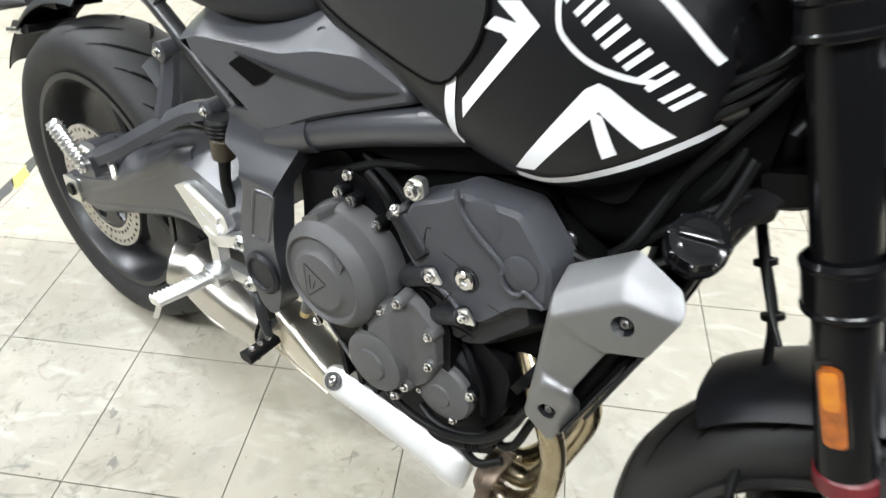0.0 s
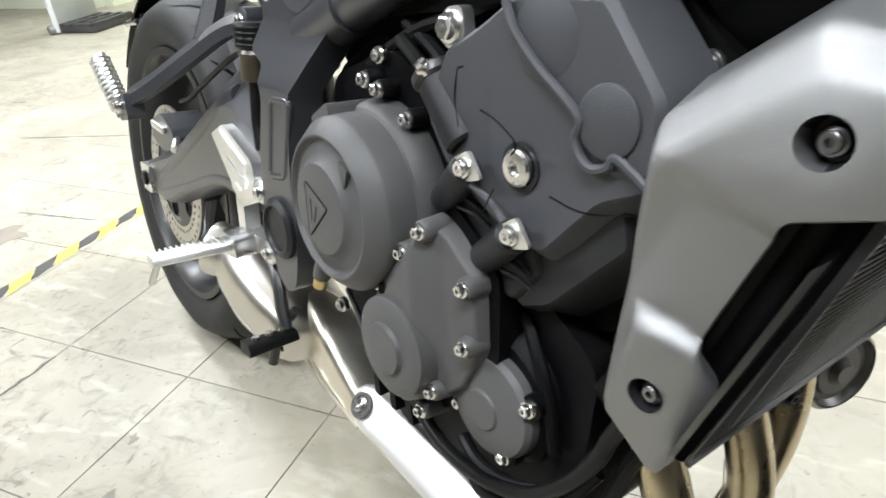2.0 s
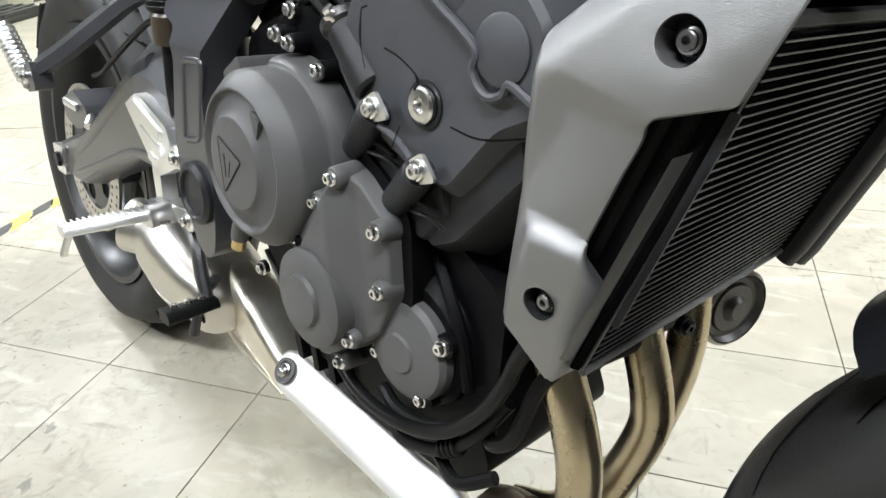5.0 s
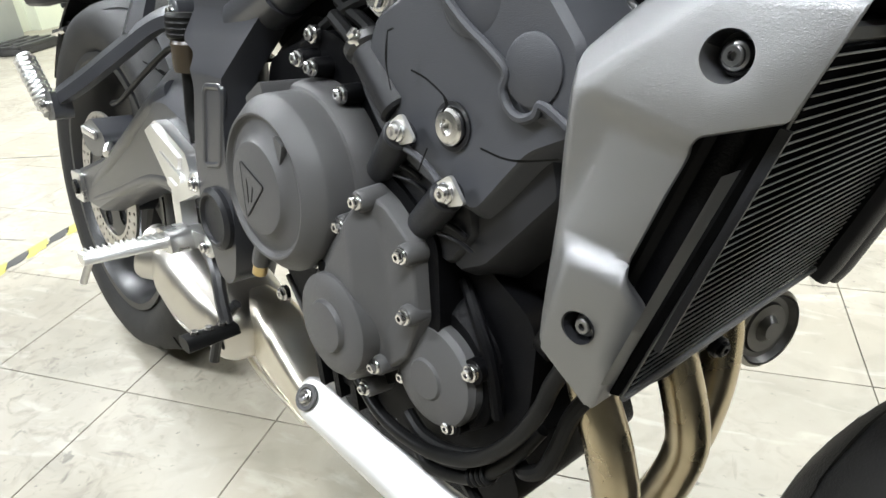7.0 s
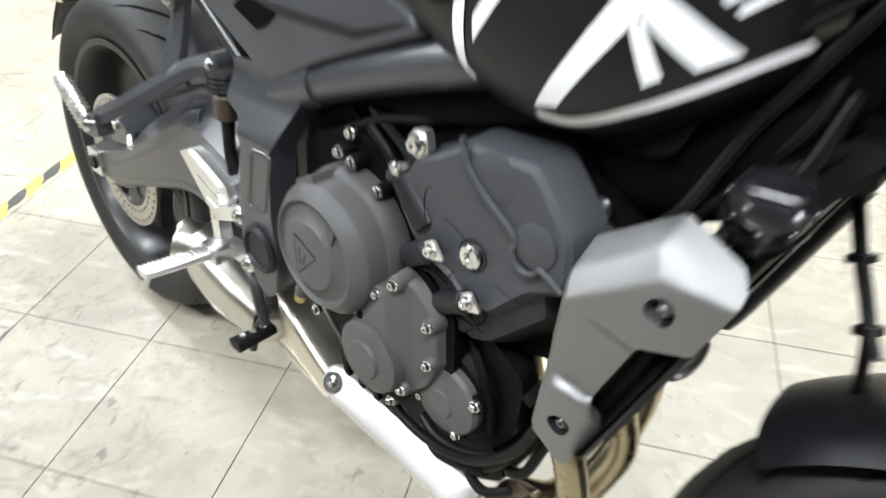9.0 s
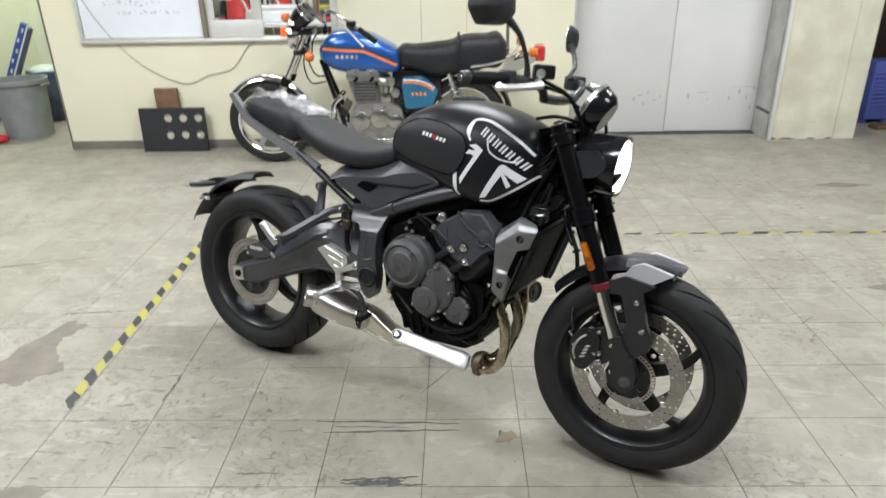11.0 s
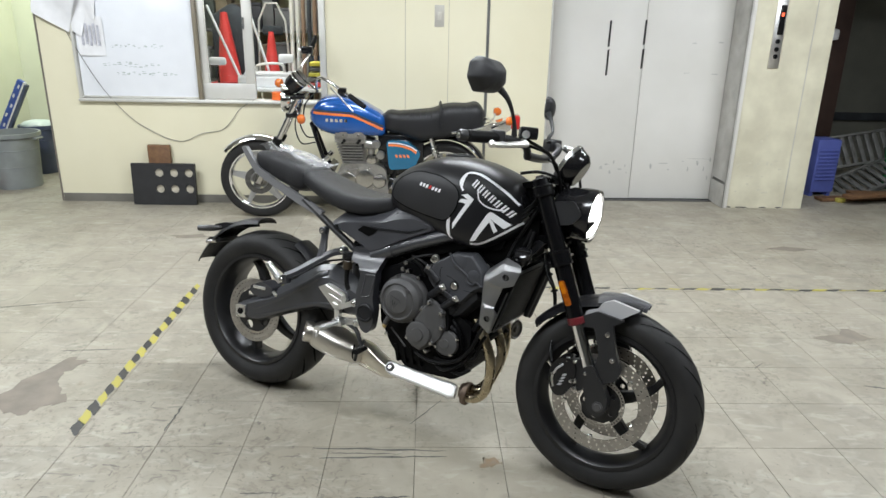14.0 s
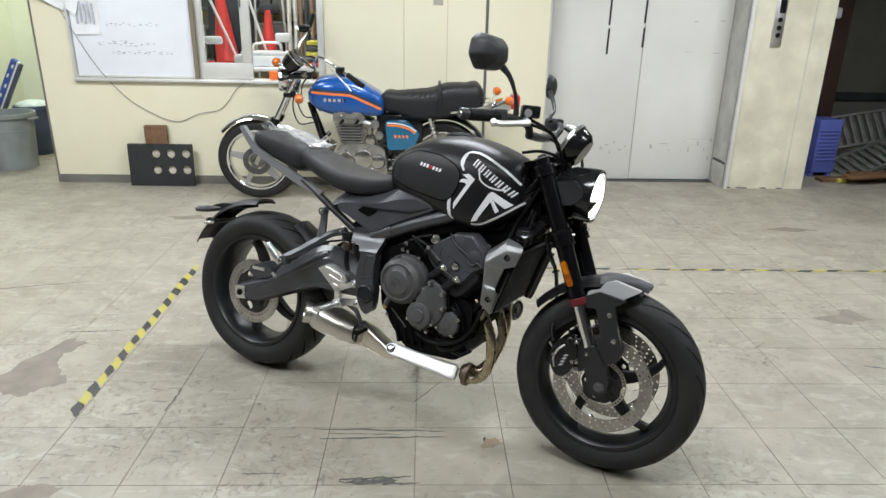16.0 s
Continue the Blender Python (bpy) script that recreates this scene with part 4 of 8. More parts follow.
for s in (-1, 1):
    y = s * 0.09
    leg = part("fork_leg", rod((fx(0.97), y, 0.97), (fx(0.545), y, 0.545), 0.0265, seg=28), FORK_BLACK, bike, "black upside-down fork leg")
    part("fork_cap", revolve([(0, 0.012), (0.013, 0.012), (0.014, 0.006), (0.025, 0.004), (0.026, 0)], (fx(0.968), y, 0.968), (-0.382, 0, 0.924), 20), BLACK_PAINT, leg)
    part("dust_seal", rod((fx(0.562), y, 0.562), (fx(0.538), y, 0.538), 0.0285, seg=28), RED if s < 0 else BLACK_PAINT, leg, "dark red seal ring" if s < 0 else "")
    part("stanchion", rod((fx(0.54), y, 0.54), (fx(0.36), y, 0.36), 0.0205, seg=28), CHROME, leg, "polished fork stanchion")
    casting = prism(fillet([(1.338, 0.410), (1.371, 0.428), (1.388, 0.398), (1.411, 0.368), (1.430, 0.328), (1.427, 0.283), (1.400, 0.264), (1.369, 0.284), (1.354, 0.345)], 0.013), y - 0.021, y + 0.021, 0.008, 3)
    foot = part("fork_foot", casting, BLACK_PAINT, bike, "black cast fork foot")
    part("axle_end", revolve([(0, 0.006), (0.011, 0.006), (0.011, 0.002), (0.017, 0.001), (0.018, -0.01), (0.018, -0.012)], (1.403, y + s * 0.021, 0.30), (0, s, 0), 20), ENGINE_GREY, foot, "steel axle end")
    bolt((1.352, y + s * 0.021, 0.395), foot, 0.006, (0, s, 0))
    # Caliper on a bracket behind the leg.
    cal = part("brake_caliper", prism(fillet([(1.236, 0.385), (1.262, 0.425), (1.305, 0.432), (1.322, 0.40), (1.318, 0.345), (1.29, 0.305), (1.262, 0.302), (1.24, 0.335)], 0.016), s * 0.045, s * 0.108, 0.010, 3), GLOSS_BLACK, bike, "black brake caliper")
    part("bracket", prism(fillet([(1.30, 0.43), (1.345, 0.43), (1.365, 0.37), (1.34, 0.33), (1.305, 0.33)], 0.01), s * 0.082, s * 0.095, 0.003), BLACK_PAINT, cal)
    for bx, bz in ((1.315, 0.425), (1.31, 0.36), (1.318, 0.338), (1.25, 0.37)):
        bolt((bx, s * 0.110, bz), cal, 0.007, (0, s, 0))
    if s < 0:
        GREY_PRINT = mat("grey_print", (0.4, 0.4, 0.4), 0.4)
    for k in range(4):
        part("maker_mark", prism(strip_bar(1.276 + 0.004 * k, 0.342 + 0.011 * k, 0.010, 0.0075, 0.004), s * 0.1085, s * 0.1095, 0), GREY_PRINT, cal, "pale printed bar")
    part("caliper_rim", tube([(1.256, s * 0.109, 0.33), (1.250, s * 0.110, 0.36), (1.262, s * 0.110, 0.39), (1.280, s * 0.109, 0.408)], 0.003, 8, 5), BRUSHED, cal, "bright machined edge")
    for px, pz in ((1.292, 0.424), (1.318, 0.362), (1.322, 0.335)):
        bolt((px, s * 0.102, pz), cal, 0.011, (0, s, 0))
    part("nipple", rod((1.245, s * 0.095, 0.385), (1.228, s * 0.1, 0.405), 0.005), BOLT, cal)
for z0, hgt, lift in ((0.74, 0.045, 0.034), (0.945, 0.03, 0.0)):
    zc = z0 + lift
    yoke = prism(fillet([(fx(zc) - 0.07, zc - 0.014), (fx(zc) + 0.02, zc + 0.018), (fx(zc) + 0.012, zc + 0.016 + hgt * 0.6), (fx(zc) - 0.08, zc - 0.014 + hgt * 0.6)], 0.006), -0.06, 0.06, 0.006)
    clamp = part("fork_yoke", yoke, FORK_BLACK, bike, "black fork clamp")
    for s in (-1, 1):
        part("clamp_ring", revolve([(0.0335, -0.030), (0.035, -0.028), (0.035, -0.024), (0.0335, -0.022), (0.0335, hgt - 0.034), (0.035, hgt - 0.032), (0.035, hgt - 0.028), (0.031, hgt - 0.024)], (fx(z0), s * 0.09, z0), (-0.382, 0, 0.924), 28), FORK_BLACK, clamp)
        part("clamp_arm", rod((fx(z0) - 0.025, s * 0.05, z0 + lift), (fx(z0) + 0.0, s * 0.10, z0 + 0.004), 0.012), FORK_BLACK, clamp)
        for dz in (0.0, 0.022):
            bolt((fx(z0) + 0.034, s * 0.086, z0 - 0.012 + dz), clamp, 0.006, (0.92, s * 0.2, 0.38))
part("steering_head", rod((fx(0.71) - 0.074, 0, 0.748), (fx(0.71) - 0.15, 0, 0.93), 0.032, seg=24), GUARD_BLACK, bike)
AMBER_DEEP = mat("deep_amber_reflector", (0.27, 0.065, 0.002), 0.25, var=0.3, vscale=80, grain=0.6, gscale=220, coat=0.8)
refl = part("fork_reflector", prism(fillet([(1.231, 0.665), (1.249, 0.673), (1.284, 0.600), (1.266, 0.592)], 0.008), -0.120, -0.112, 0.002), AMBER_DEEP, bike, "amber side reflector")
part("reflector_prism", prism(fillet([(1.2345, 0.6625), (1.2475, 0.6685), (1.2640, 0.6340), (1.2510, 0.6285)], 0.005), -0.1215, -0.1195, 0.0008), AMBER, refl, "brighter faceted half of the reflector")
part("reflector_rim", prism(fillet([(1.227, 0.669), (1.250, 0.679), (1.289, 0.598), (1.265, 0.587)], 0.010), -0.1155, -0.1095, 0.001), GLOSS_BLACK, refl)

# Front mudguard: an arched skin over the tyre with silver upper panel and fork mounts.
def arch(c, r0, r1, a0, a1, hw0, hw1, thick=0.003, n=28, m=12, crown=0.018):
    """A curved guard round the wheel between two angles (degrees), hw half wide, its sides drooping."""
    bm = bmesh.new()
    rows = []
    for i in range(n + 1):
        u = i / n
        a, R, hw = radians(a0 + (a1 - a0) * u), r0 + (r1 - r0) * u, hw0 + (hw1 - hw0) * u
        row = []
        for j in range(m + 1):
            v = 2 * j / m - 1
            r = R + crown * (1 - abs(v) ** 2.4) - 0.012 * abs(v) ** 6
            row.append(bm.verts.new((c[0] + r * math.cos(a), c[1] + hw * v, c[2] + r * math.sin(a))))
        rows.append(row)
    for a, b in zip(rows, rows[1:]):
        for j in range(m):
            bm.faces.new((a[j], a[j + 1], b[j + 1], b[j]))
    bmesh.ops.recalc_face_normals(bm, faces=bm.faces)
    bmesh.ops.solidify(bm, geom=bm.faces[:], thickness=thick)
    return bm


guard = part("front_mudguard", arch(FA, 0.318, 0.318, 140, 75, 0.072, 0.066, crown=0.014), GUARD_BLACK, bike, "black front mudguard with silver top panel")
part("top_panel", arch(FA, 0.327, 0.327, 99, 73, 0.066, 0.03, crown=0.012), GREY_PLASTIC, guard, "dark grey painted spine")
for s in (-1, 1):
    part("guard_side", prism(fillet([(1.275, 0.548), (1.36, 0.592), (1.445, 0.578), (1.412, 0.556), (1.434, 0.472), (1.456, 0.424), (1.447, 0.391), (1.396, 0.365), (1.374, 0.418), (1.381, 0.464), (1.357, 0.540), (1.31, 0.535)], 0.007), s * 0.078, s * 0.098, 0.005, 3), BLACK_PAINT, guard, "black fork bracket of the mudguard")
    for bx, bz in ((1.400, 0.527), (1.424, 0.450)):
        bolt((bx, s * 0.098, bz), guard, 0.009, (0, s, 0))
    part("panel_side", prism(fillet([(1.322, 0.584), (1.358, 0.597), (1.368, 0.618), (1.400, 0.632), (1.482, 0.614), (1.396, 0.556), (1.350, 0.545), (1.321, 0.558)], 0.006), s * 0.066, s * 0.0845, 0.008, 3), GRAPHITE, guard)

# Headlamp, its lit lens, and the round instrument.
ldir = Vector((0.995, 0, -0.09)).normalized()
shell = part("headlamp", revolve([(0, -0.105), (0.035, -0.10), (0.062, -0.08), (0.078, -0.045), (0.084, 0.0), (0.086, 0.03), (0.084, 0.04), (0.079, 0.04), (0.078, 0.03)], (1.250, 0, 0.872), ldir, 40), GLOSS_BLACK, bike, "gloss black round headlamp, switched on")
lside = Vector((-0.03, -0.93, -0.36))
lc = Vector((1.250, 0, 0.872))
part("lens_divider", rod(lc + ldir * 0.030 + lside * 0.078, lc + ldir * 0.047 + lside * 0.040, 0.020, 0.006, seg=16), GLOSS_BLACK, shell, "black divider at the side of the lens")
part("lens", revolve([(0.074, 0.026), (0.06, 0.040), (0.03, 0.049), (0, 0.051)], (1.250, 0, 0.872), ldir, 40), LENS_ON, shell, "bright lit lens")
for s in (-1, 1):
    part("lamp_bracket", prism(fillet([(1.15, 0.90), (1.24, 0.915), (1.27, 0.875), (1.24, 0.84), (1.17, 0.83)], 0.012), s * 0.082, s * 0.09, 0.003), BLACK_PAINT, bike)
ddir = Vector((-0.86, 0, 0.51))
dash = part("instrument", revolve([(0, -0.045), (0.045, -0.045), (0.06, -0.03), (0.066, -0.005), (0.068, 0.01), (0.066, 0.016), (0.06, 0.016)], (1.188, 0, 1.018), ddir, 40), GLOSS_BLACK, bike, "round black instrument with silver rim")
part("bezel", revolve([(0.0685, 0.002), (0.0705, 0.004), (0.0705, 0.014), (0.067, 0.017)], (1.188, 0, 1.018), ddir, 40), ALLOY, dash, "silver rim")
part("screen", revolve([(0.0655, 0.015), (0, 0.016)], (1.188, 0, 1.018), ddir, 40), GLOSS_BLACK, dash)
part("mount", box((1.175, 0, 0.98), (0.05, 0.08, 0.05), 0.008), BLACK_PAINT, dash)

# Handlebar with grips, levers and mirrors.
bar = part("handlebar", tube([(1.085, -0.12, 1.035), (1.09, -0.17, 1.065), (1.06, -0.24, 1.08), (0.992, -0.37, 1.076)], 0.0115, 12, 6, tube([(1.085, 0.12, 1.035), (1.09, 0.17, 1.065), (1.06, 0.24, 1.08), (0.992, 0.37, 1.076)], 0.0115, 12, 6, tube([(1.085, -0.125, 1.036), (1.085, 0, 1.03), (1.085, 0.125, 1.036)], 0.0135, 12, 4))), BLACK_PAINT, bike, "black tapered handlebar")
for s in (-1, 1):
    a, b = V(1.045, s * 0.265, 1.08), V(0.988, s * 0.375, 1.076)
    grip = part("grip", rod(a, b, 0.0175, seg=20, edge=0.3), HOSE, bar, "black rubber grip")
    part("bar_end", revolve([(0, 0.028), (0.013, 0.027), (0.017, 0.02), (0.017, 0.004), (0.012, 0)], b, b - a, 18), BLACK_PAINT, bar)
    part("bar_end_cap", revolve([(0, 0.0295), (0.008, 0.0290), (0.009, 0.027)], b, b - a, 14), BOLT, bar)
    part("switch_box", box((1.035, s * 0.262, 1.08), (0.042, 0.06, 0.046), 0.008, Matrix.Rotation(radians(-s * 31), 4, "Z")), BLACK_PAINT, bar)
    lever = tube([(1.10, s * 0.21, 1.075), (1.118, s * 0.245, 1.07), (1.10, s * 0.30, 1.064), (1.075, s * 0.355, 1.059), (1.07, s * 0.37, 1.06)], [0.010, 0.009, 0.0075, 0.0075, 0.0065], 10, 5, squash=1.25)
    revolve([(0, -0.0115), (0.008, -0.008), (0.0115, 0), (0.008, 0.008), (0, 0.0115)], (1.068, s * 0.374, 1.06), (0, 0, 1), 14, lever)
    part("lever", lever, BRUSHED, bar, "polished brake lever" if s < 0 else "polished clutch lever")
    bx, bz, by = (-0.022, -0.012, 0.0) if s < 0 else (-0.085, -0.036, 0.035)
    stem = tube([(1.085 + bx * 0.6, s * 0.222, 1.09), (1.088 + bx * 0.7, s * 0.232, 1.125 + bz * 0.5), (1.092 + bx * 0.8, s * 0.262 + by * 0.5, 1.165 + bz), (1.085 + bx, s * 0.288 + by, 1.205 + bz), (1.06 + bx, s * 0.315 + by, 1.235 + bz), (1.05 + bx, s * 0.335 + by, 1.245 + bz)], [0.0095, 0.0065, 0.0055, 0.0075, 0.012, 0.014], 10, 6)
    mirror = part("mirror", stem, MIRROR_BLACK, bike, "black rear-view mirror on a bent stem")
    mm = pose(1.046 + bx, s * 0.362 + by, 1.256 + bz, 0, 0, s * 8 + 90) @ Matrix.Rotation(radians(0 if s < 0 else 4), 4, "Z") @ Matrix.Diagonal((-s * 1.12, 1.12, 1.12, 1) if s < 0 else (-0.85, 0.62, 1.0, 1))
    shape = [(-0.066, -0.012), (-0.060, 0.026), (-0.034, 0.043), (0.042, 0.043), (0.070, 0.026), (0.074, -0.014), (0.046, -0.038), (-0.034, -0.043)]
    ring = fillet(shape, 0.007, 3)
    head, rows = bmesh.new(), []
    for yy, k in ((0.016, 0.97), (0.012, 1.0), (-0.002, 0.98), (-0.014, 0.90), (-0.025, 0.74), (-0.033, 0.50), (-0.037, 0.22)):
        rows.append([head.verts.new((x * k, yy, z * k)) for x, z in ring])
    for r0, r1 in zip(rows, rows[1:]):
        for q in range(len(ring)):
            head.faces.new((r0[q], r0[(q + 1) % len(ring)], r1[(q + 1) % len(ring)], r1[q]))
    head.faces.new(rows[0])
    head.faces.new(rows[-1][::-1])
    bmesh.ops.transform(head, matrix=mm, verts=head.verts)
    part("mirror_head", head, MIRROR_BLACK, mirror, angle=34)
    glassm = prism(fillet([(x * 0.9, z * 0.88) for x, z in shape], 0.016), 0.0165, 0.0185, 0)
    bmesh.ops.transform(glassm, matrix=mm, verts=glassm.verts)
    part("mirror_glass", glassm, CHROME, mirror, "mirror glass")
res = part("brake_reservoir", box((1.105, -0.195, 1.103), (0.055, 0.042, 0.036), 0.006, Matrix.Rotation(radians(28), 4, "Z")), GLOSS_BLACK, bar, "square black brake fluid reservoir")
part("sight_glass", revolve([(0, 0.003), (0.010, 0.003), (0.012, 0)], (1.107, -0.2185, 1.098), (0.45, -0.88, 0), 16), BRUSHED, bar)
for off, r in ((0.0, 0.0048), (0.013, 0.0042)):
    part("brake_hose", tube([(1.13, 0.02 + off, 0.80), (1.118, 0.048 + off, 0.74), (1.125, 0.050 + off, 0.704), (1.151, 0.040 + off, 0.652), (1.181, 0.020 + off, 0.606), (1.196, off, 0.564), (1.213, -0.030 + off, 0.495), (1.221, -0.070 + off, 0.435), (1.240, -0.098, 0.405)], r, 8, 8), HOSE, bike, "black rubber brake hose")
part("brake_hose", tube([(1.10, 0.19, 1.07), (1.17, 0.13, 1.03), (1.21, 0.10, 0.90), (1.20, 0.125, 0.75), (1.23, 0.125, 0.55), (1.25, 0.105, 0.41)], 0.0048, 8, 8), HOSE, bike, "black rubber brake hose")
part("brake_hose", tube([(1.10, -0.19, 1.07), (1.16, -0.12, 1.04), (1.18, -0.05, 0.95), (1.16, -0.01, 0.86), (1.13, 0.02, 0.80)], 0.0048, 8, 8), HOSE, bike, "black rubber brake hose")
part("sensor_wire", tube([(1.125, 0.045, 0.715), (1.15, -0.02, 0.70), (1.175, -0.06, 0.67), (1.20, -0.085, 0.645)], 0.0032, 8, 6), HOSE, bike)
for x, y, z in ((1.119, 0.052, 0.722), (1.152, 0.045, 0.651), (1.182, 0.025, 0.604)):
    part("hose_clip", revolve([(0.008, -0.004), (0.0125, -0.003), (0.0125, 0.003), (0.008, 0.004)], (x, y, z), (0.45, -0.2, -0.87), 14), HOSE, bike)
part("control_hose", tube([(1.030, -0.095, 0.668), (1.047, -0.10, 0.694), (1.058, -0.09, 0.728), (1.07, -0.082, 0.765), (1.095, -0.08, 0.815), (1.118, -0.08, 0.861), (1.14, -0.07, 0.91)], 0.0066, 10, 6), HOSE, bike, "black rubber control hose")
part("control_hose", tube([(0.975, -0.10, 0.668), (1.0, -0.105, 0.655), (1.03, -0.10, 0.662), (1.06, -0.085, 0.70), (1.10, -0.07, 0.74), (1.14, -0.05, 0.775)], 0.0055, 10, 6), HOSE, bike)
head_lug = part("head_lug", prism(fillet([(1.035, 0.700), (1.075, 0.722), (1.13, 0.775), (1.155, 0.77), (1.125, 0.728), (1.075, 0.685)], 0.008), -0.062, -0.02, 0.004), GUARD_BLACK, bike, "black frame lug under the steering head")
bolt((1.104, -0.063, 0.732), head_lug, 0.0145, hexed=False, material=DULL_BOLT)
bolt((0.982, -0.098, 0.665), head_lug, 0.011, hexed=False, material=DULL_BOLT)
for k in range(3):
    part("loom", tube([(1.04 + 0.02 * k, -0.09, 0.80 + 0.03 * k), (1.075 + 0.018 * k, -0.095, 0.83 + 0.03 * k), (1.11 + 0.01 * k, -0.085, 0.865 + 0.03 * k), (1.135, -0.06, 0.90 + 0.028 * k)], 0.0045, 10, 5), HOSE, bike, "black wiring loom beside the tank")
for k, pts in enumerate(([(1.06, -0.10, 0.98), (1.12, -0.08, 0.99), (1.18, -0.05, 0.97), (1.20, 0.0, 0.93)], [(1.06, -0.03, 0.93), (1.10, -0.05, 0.84), (1.10, -0.07, 0.77), (1.05, -0.06, 0.70)],
                         [(1.10, 0.05, 1.03), (1.15, 0.02, 1.0), (1.17, -0.04, 0.92), (1.14, -0.07, 0.83)], [(1.12, -0.07, 0.80), (1.11, -0.085, 0.745), (1.085, -0.10, 0.69), (1.04, -0.10, 0.665)],
                         [(1.10, -0.2, 1.085), (1.16, -0.15, 1.05), (1.17, -0.08, 1.0)])):
    part("cable", tube(pts, 0.005 + 0.001 * (k % 2), 8, 6), HOSE, bike, "black control cable")
# Dark body added to close the gap below the tank.
part("frame_cover", body([(0.93, 0.755, 0.69, 0.07), (0.98, 0.775, 0.66, 0.09), (1.06, 0.80, 0.67, 0.085), (1.12, 0.81, 0.70, 0.06)], 10, 20, 3.5), DARK, bike, "dark body filling the shaded gap under the tank")
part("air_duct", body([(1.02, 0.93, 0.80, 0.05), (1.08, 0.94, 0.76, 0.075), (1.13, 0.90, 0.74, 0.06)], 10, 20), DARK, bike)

# Tank with its white graphics, knee pads and filler.
TANK = [(0.565, 0.875, 0.835, 0.035), (0.585, 0.915, 0.815, 0.08), (0.62, 0.945, 0.80, 0.108), (0.68, 0.978, 0.785, 0.128), (0.75, 1.003, 0.765, 0.140), (0.82, 1.012, 0.735, 0.149), (0.89, 1.006, 0.716, 0.154),
        (0.95, 0.992, 0.716, 0.154), (1.01, 0.97, 0.738, 0.145), (1.055, 0.943, 0.768, 0.123), (1.085, 0.905, 0.80, 0.09), (1.10, 0.87, 0.82, 0.045)]
tank = part("fuel_tank", body(TANK, 46, 56, 2.7, 0.52, low=4.6), TANK_BLACK, bike, "matt black fuel tank with white union flag graphics", 60)
def stroke(points, width, name, label):
    line = smooth_path([V(x, z, 0) for x, z in points], 5)
    part(name, decal([ribbon([(p.x, p.y) for p in line], width)], tank, -1), WHITE_STICKER, tank, label)


stroke([(0.864, 0.745), (0.851, 0.758), (0.847, 0.79), (0.853, 0.832)], 0.0066, "graphic_line", "white stripe")
stroke([(0.893, 0.905), (0.879, 0.93), (0.888, 0.955), (0.91, 0.964), (0.953, 0.955), (1.026, 0.918), (1.073, 0.880)], 0.0066, "graphic_line", "white stripe")
stroke([(0.930, 0.738), (0.967, 0.744), (1.028, 0.780), (1.086, 0.825)], 0.0066, "graphic_line", "white stripe")
part("graphic_arrow", decal([[(0.868, 0.777), (0.935, 0.882), (0.913, 0.879), (0.907, 0.863), (0.866, 0.796)], [(0.900, 0.867), (0.880, 0.867), (0.890, 0.879), (0.913, 0.879), (0.907, 0.863)], [(0.913, 0.879), (0.890, 0.892), (0.912, 0.897), (0.935, 0.882)]], tank, -1), WHITE_STICKER, tank, "white arrow graphic")
part("graphic_arrow", decal([[(0.930, 0.746), (0.950, 0.751), (0.999, 0.826), (0.994, 0.850), (0.984, 0.842)], [(0.994, 0.850), (0.999, 0.826), (1.038, 0.801), (1.060, 0.816), (1.003, 0.848)], [(0.990, 0.826), (1.003, 0.823), (1.021, 0.792), (1.010, 0.784)]], tank, -1), WHITE_STICKER, tank, "white arrow graphic")
# Maker's badge as plain slanted blocks over a curved underline.
for k in range(7):
    u = k / 6
    p = Vector((0.926, 0.921)).lerp(Vector((1.046, 0.842)), u)
    e, h = Vector((0.0066, -0.0044)), Vector((0.0115, 0.021)).lerp(Vector((0.0175, 0.0165)), u)
    for q in (-0.62, 0.62):
        c, w = p + e * q, e * 0.36
        part("badge_block", decal([[tuple(c - w), tuple(c + w), tuple(c + w + h), tuple(c - w + h)]], tank, -1, fine=0.02), WHITE_STICKER, tank, "white bar of the maker's badge")
under = smooth_path([V(0.945, 0.912, 0), V(0.947, 0.898, 0), V(0.955, 0.880, 0), V(0.980, 0.865, 0), V(1.01, 0.859, 0), V(1.036, 0.859, 0)], 5)
part("badge_line", decal([ribbon([(p.x, p.y) for p in under], 0.005)], tank, -1), WHITE_STICKER, tank, "white badge outline")
PAD = fillet([(0.600, 0.848), (0.612, 0.895), (0.65, 0.925), (0.71, 0.950), (0.81, 0.942), (0.868, 0.915), (0.884, 0.89), (0.878, 0.848), (0.844, 0.797), (0.77, 0.806), (0.68, 0.822)], 0.03)
for s in (-1, 1):
    pad = decal([PAD], tank, s, 0.003, 0.02)
    bmesh.ops.recalc_face_normals(pad, faces=pad.faces)
    pad = part("knee_pad", pad, PAD_BLACK, tank, "dark grey textured knee panel", 60)
    sol = pad.data
    words = [strip_bar(0.732 + 0.0125 * k, 0.908 - 0.0022 * k, 0.0085, 0.011, 0.002) for k in range(7)]
    part("pad_mark", decal([w for k, w in enumerate(words) if k not in (3,)], pad, s, 0.001), WHITE_STICKER, tank, "white model mark as plain bars")
    part("pad_mark", decal([words[3]], pad, s, 0.001), mat("mark_red", (0.6, 0.03, 0.03), 0.4) if s < 0 else bpy.data.materials["mark_red"], tank, "red bar of the model mark")
edge_line = ribbon(PAD + PAD[:1], 0.0035)
half = len(edge_line) // 2
part("pad_groove", decal([[edge_line[k], edge_line[k + 1], edge_line[-2 - k], edge_line[-1 - k]] for k in range(half - 1)], tank, -1, 0.0036), DARK, tank, "dark groove round the knee panel")
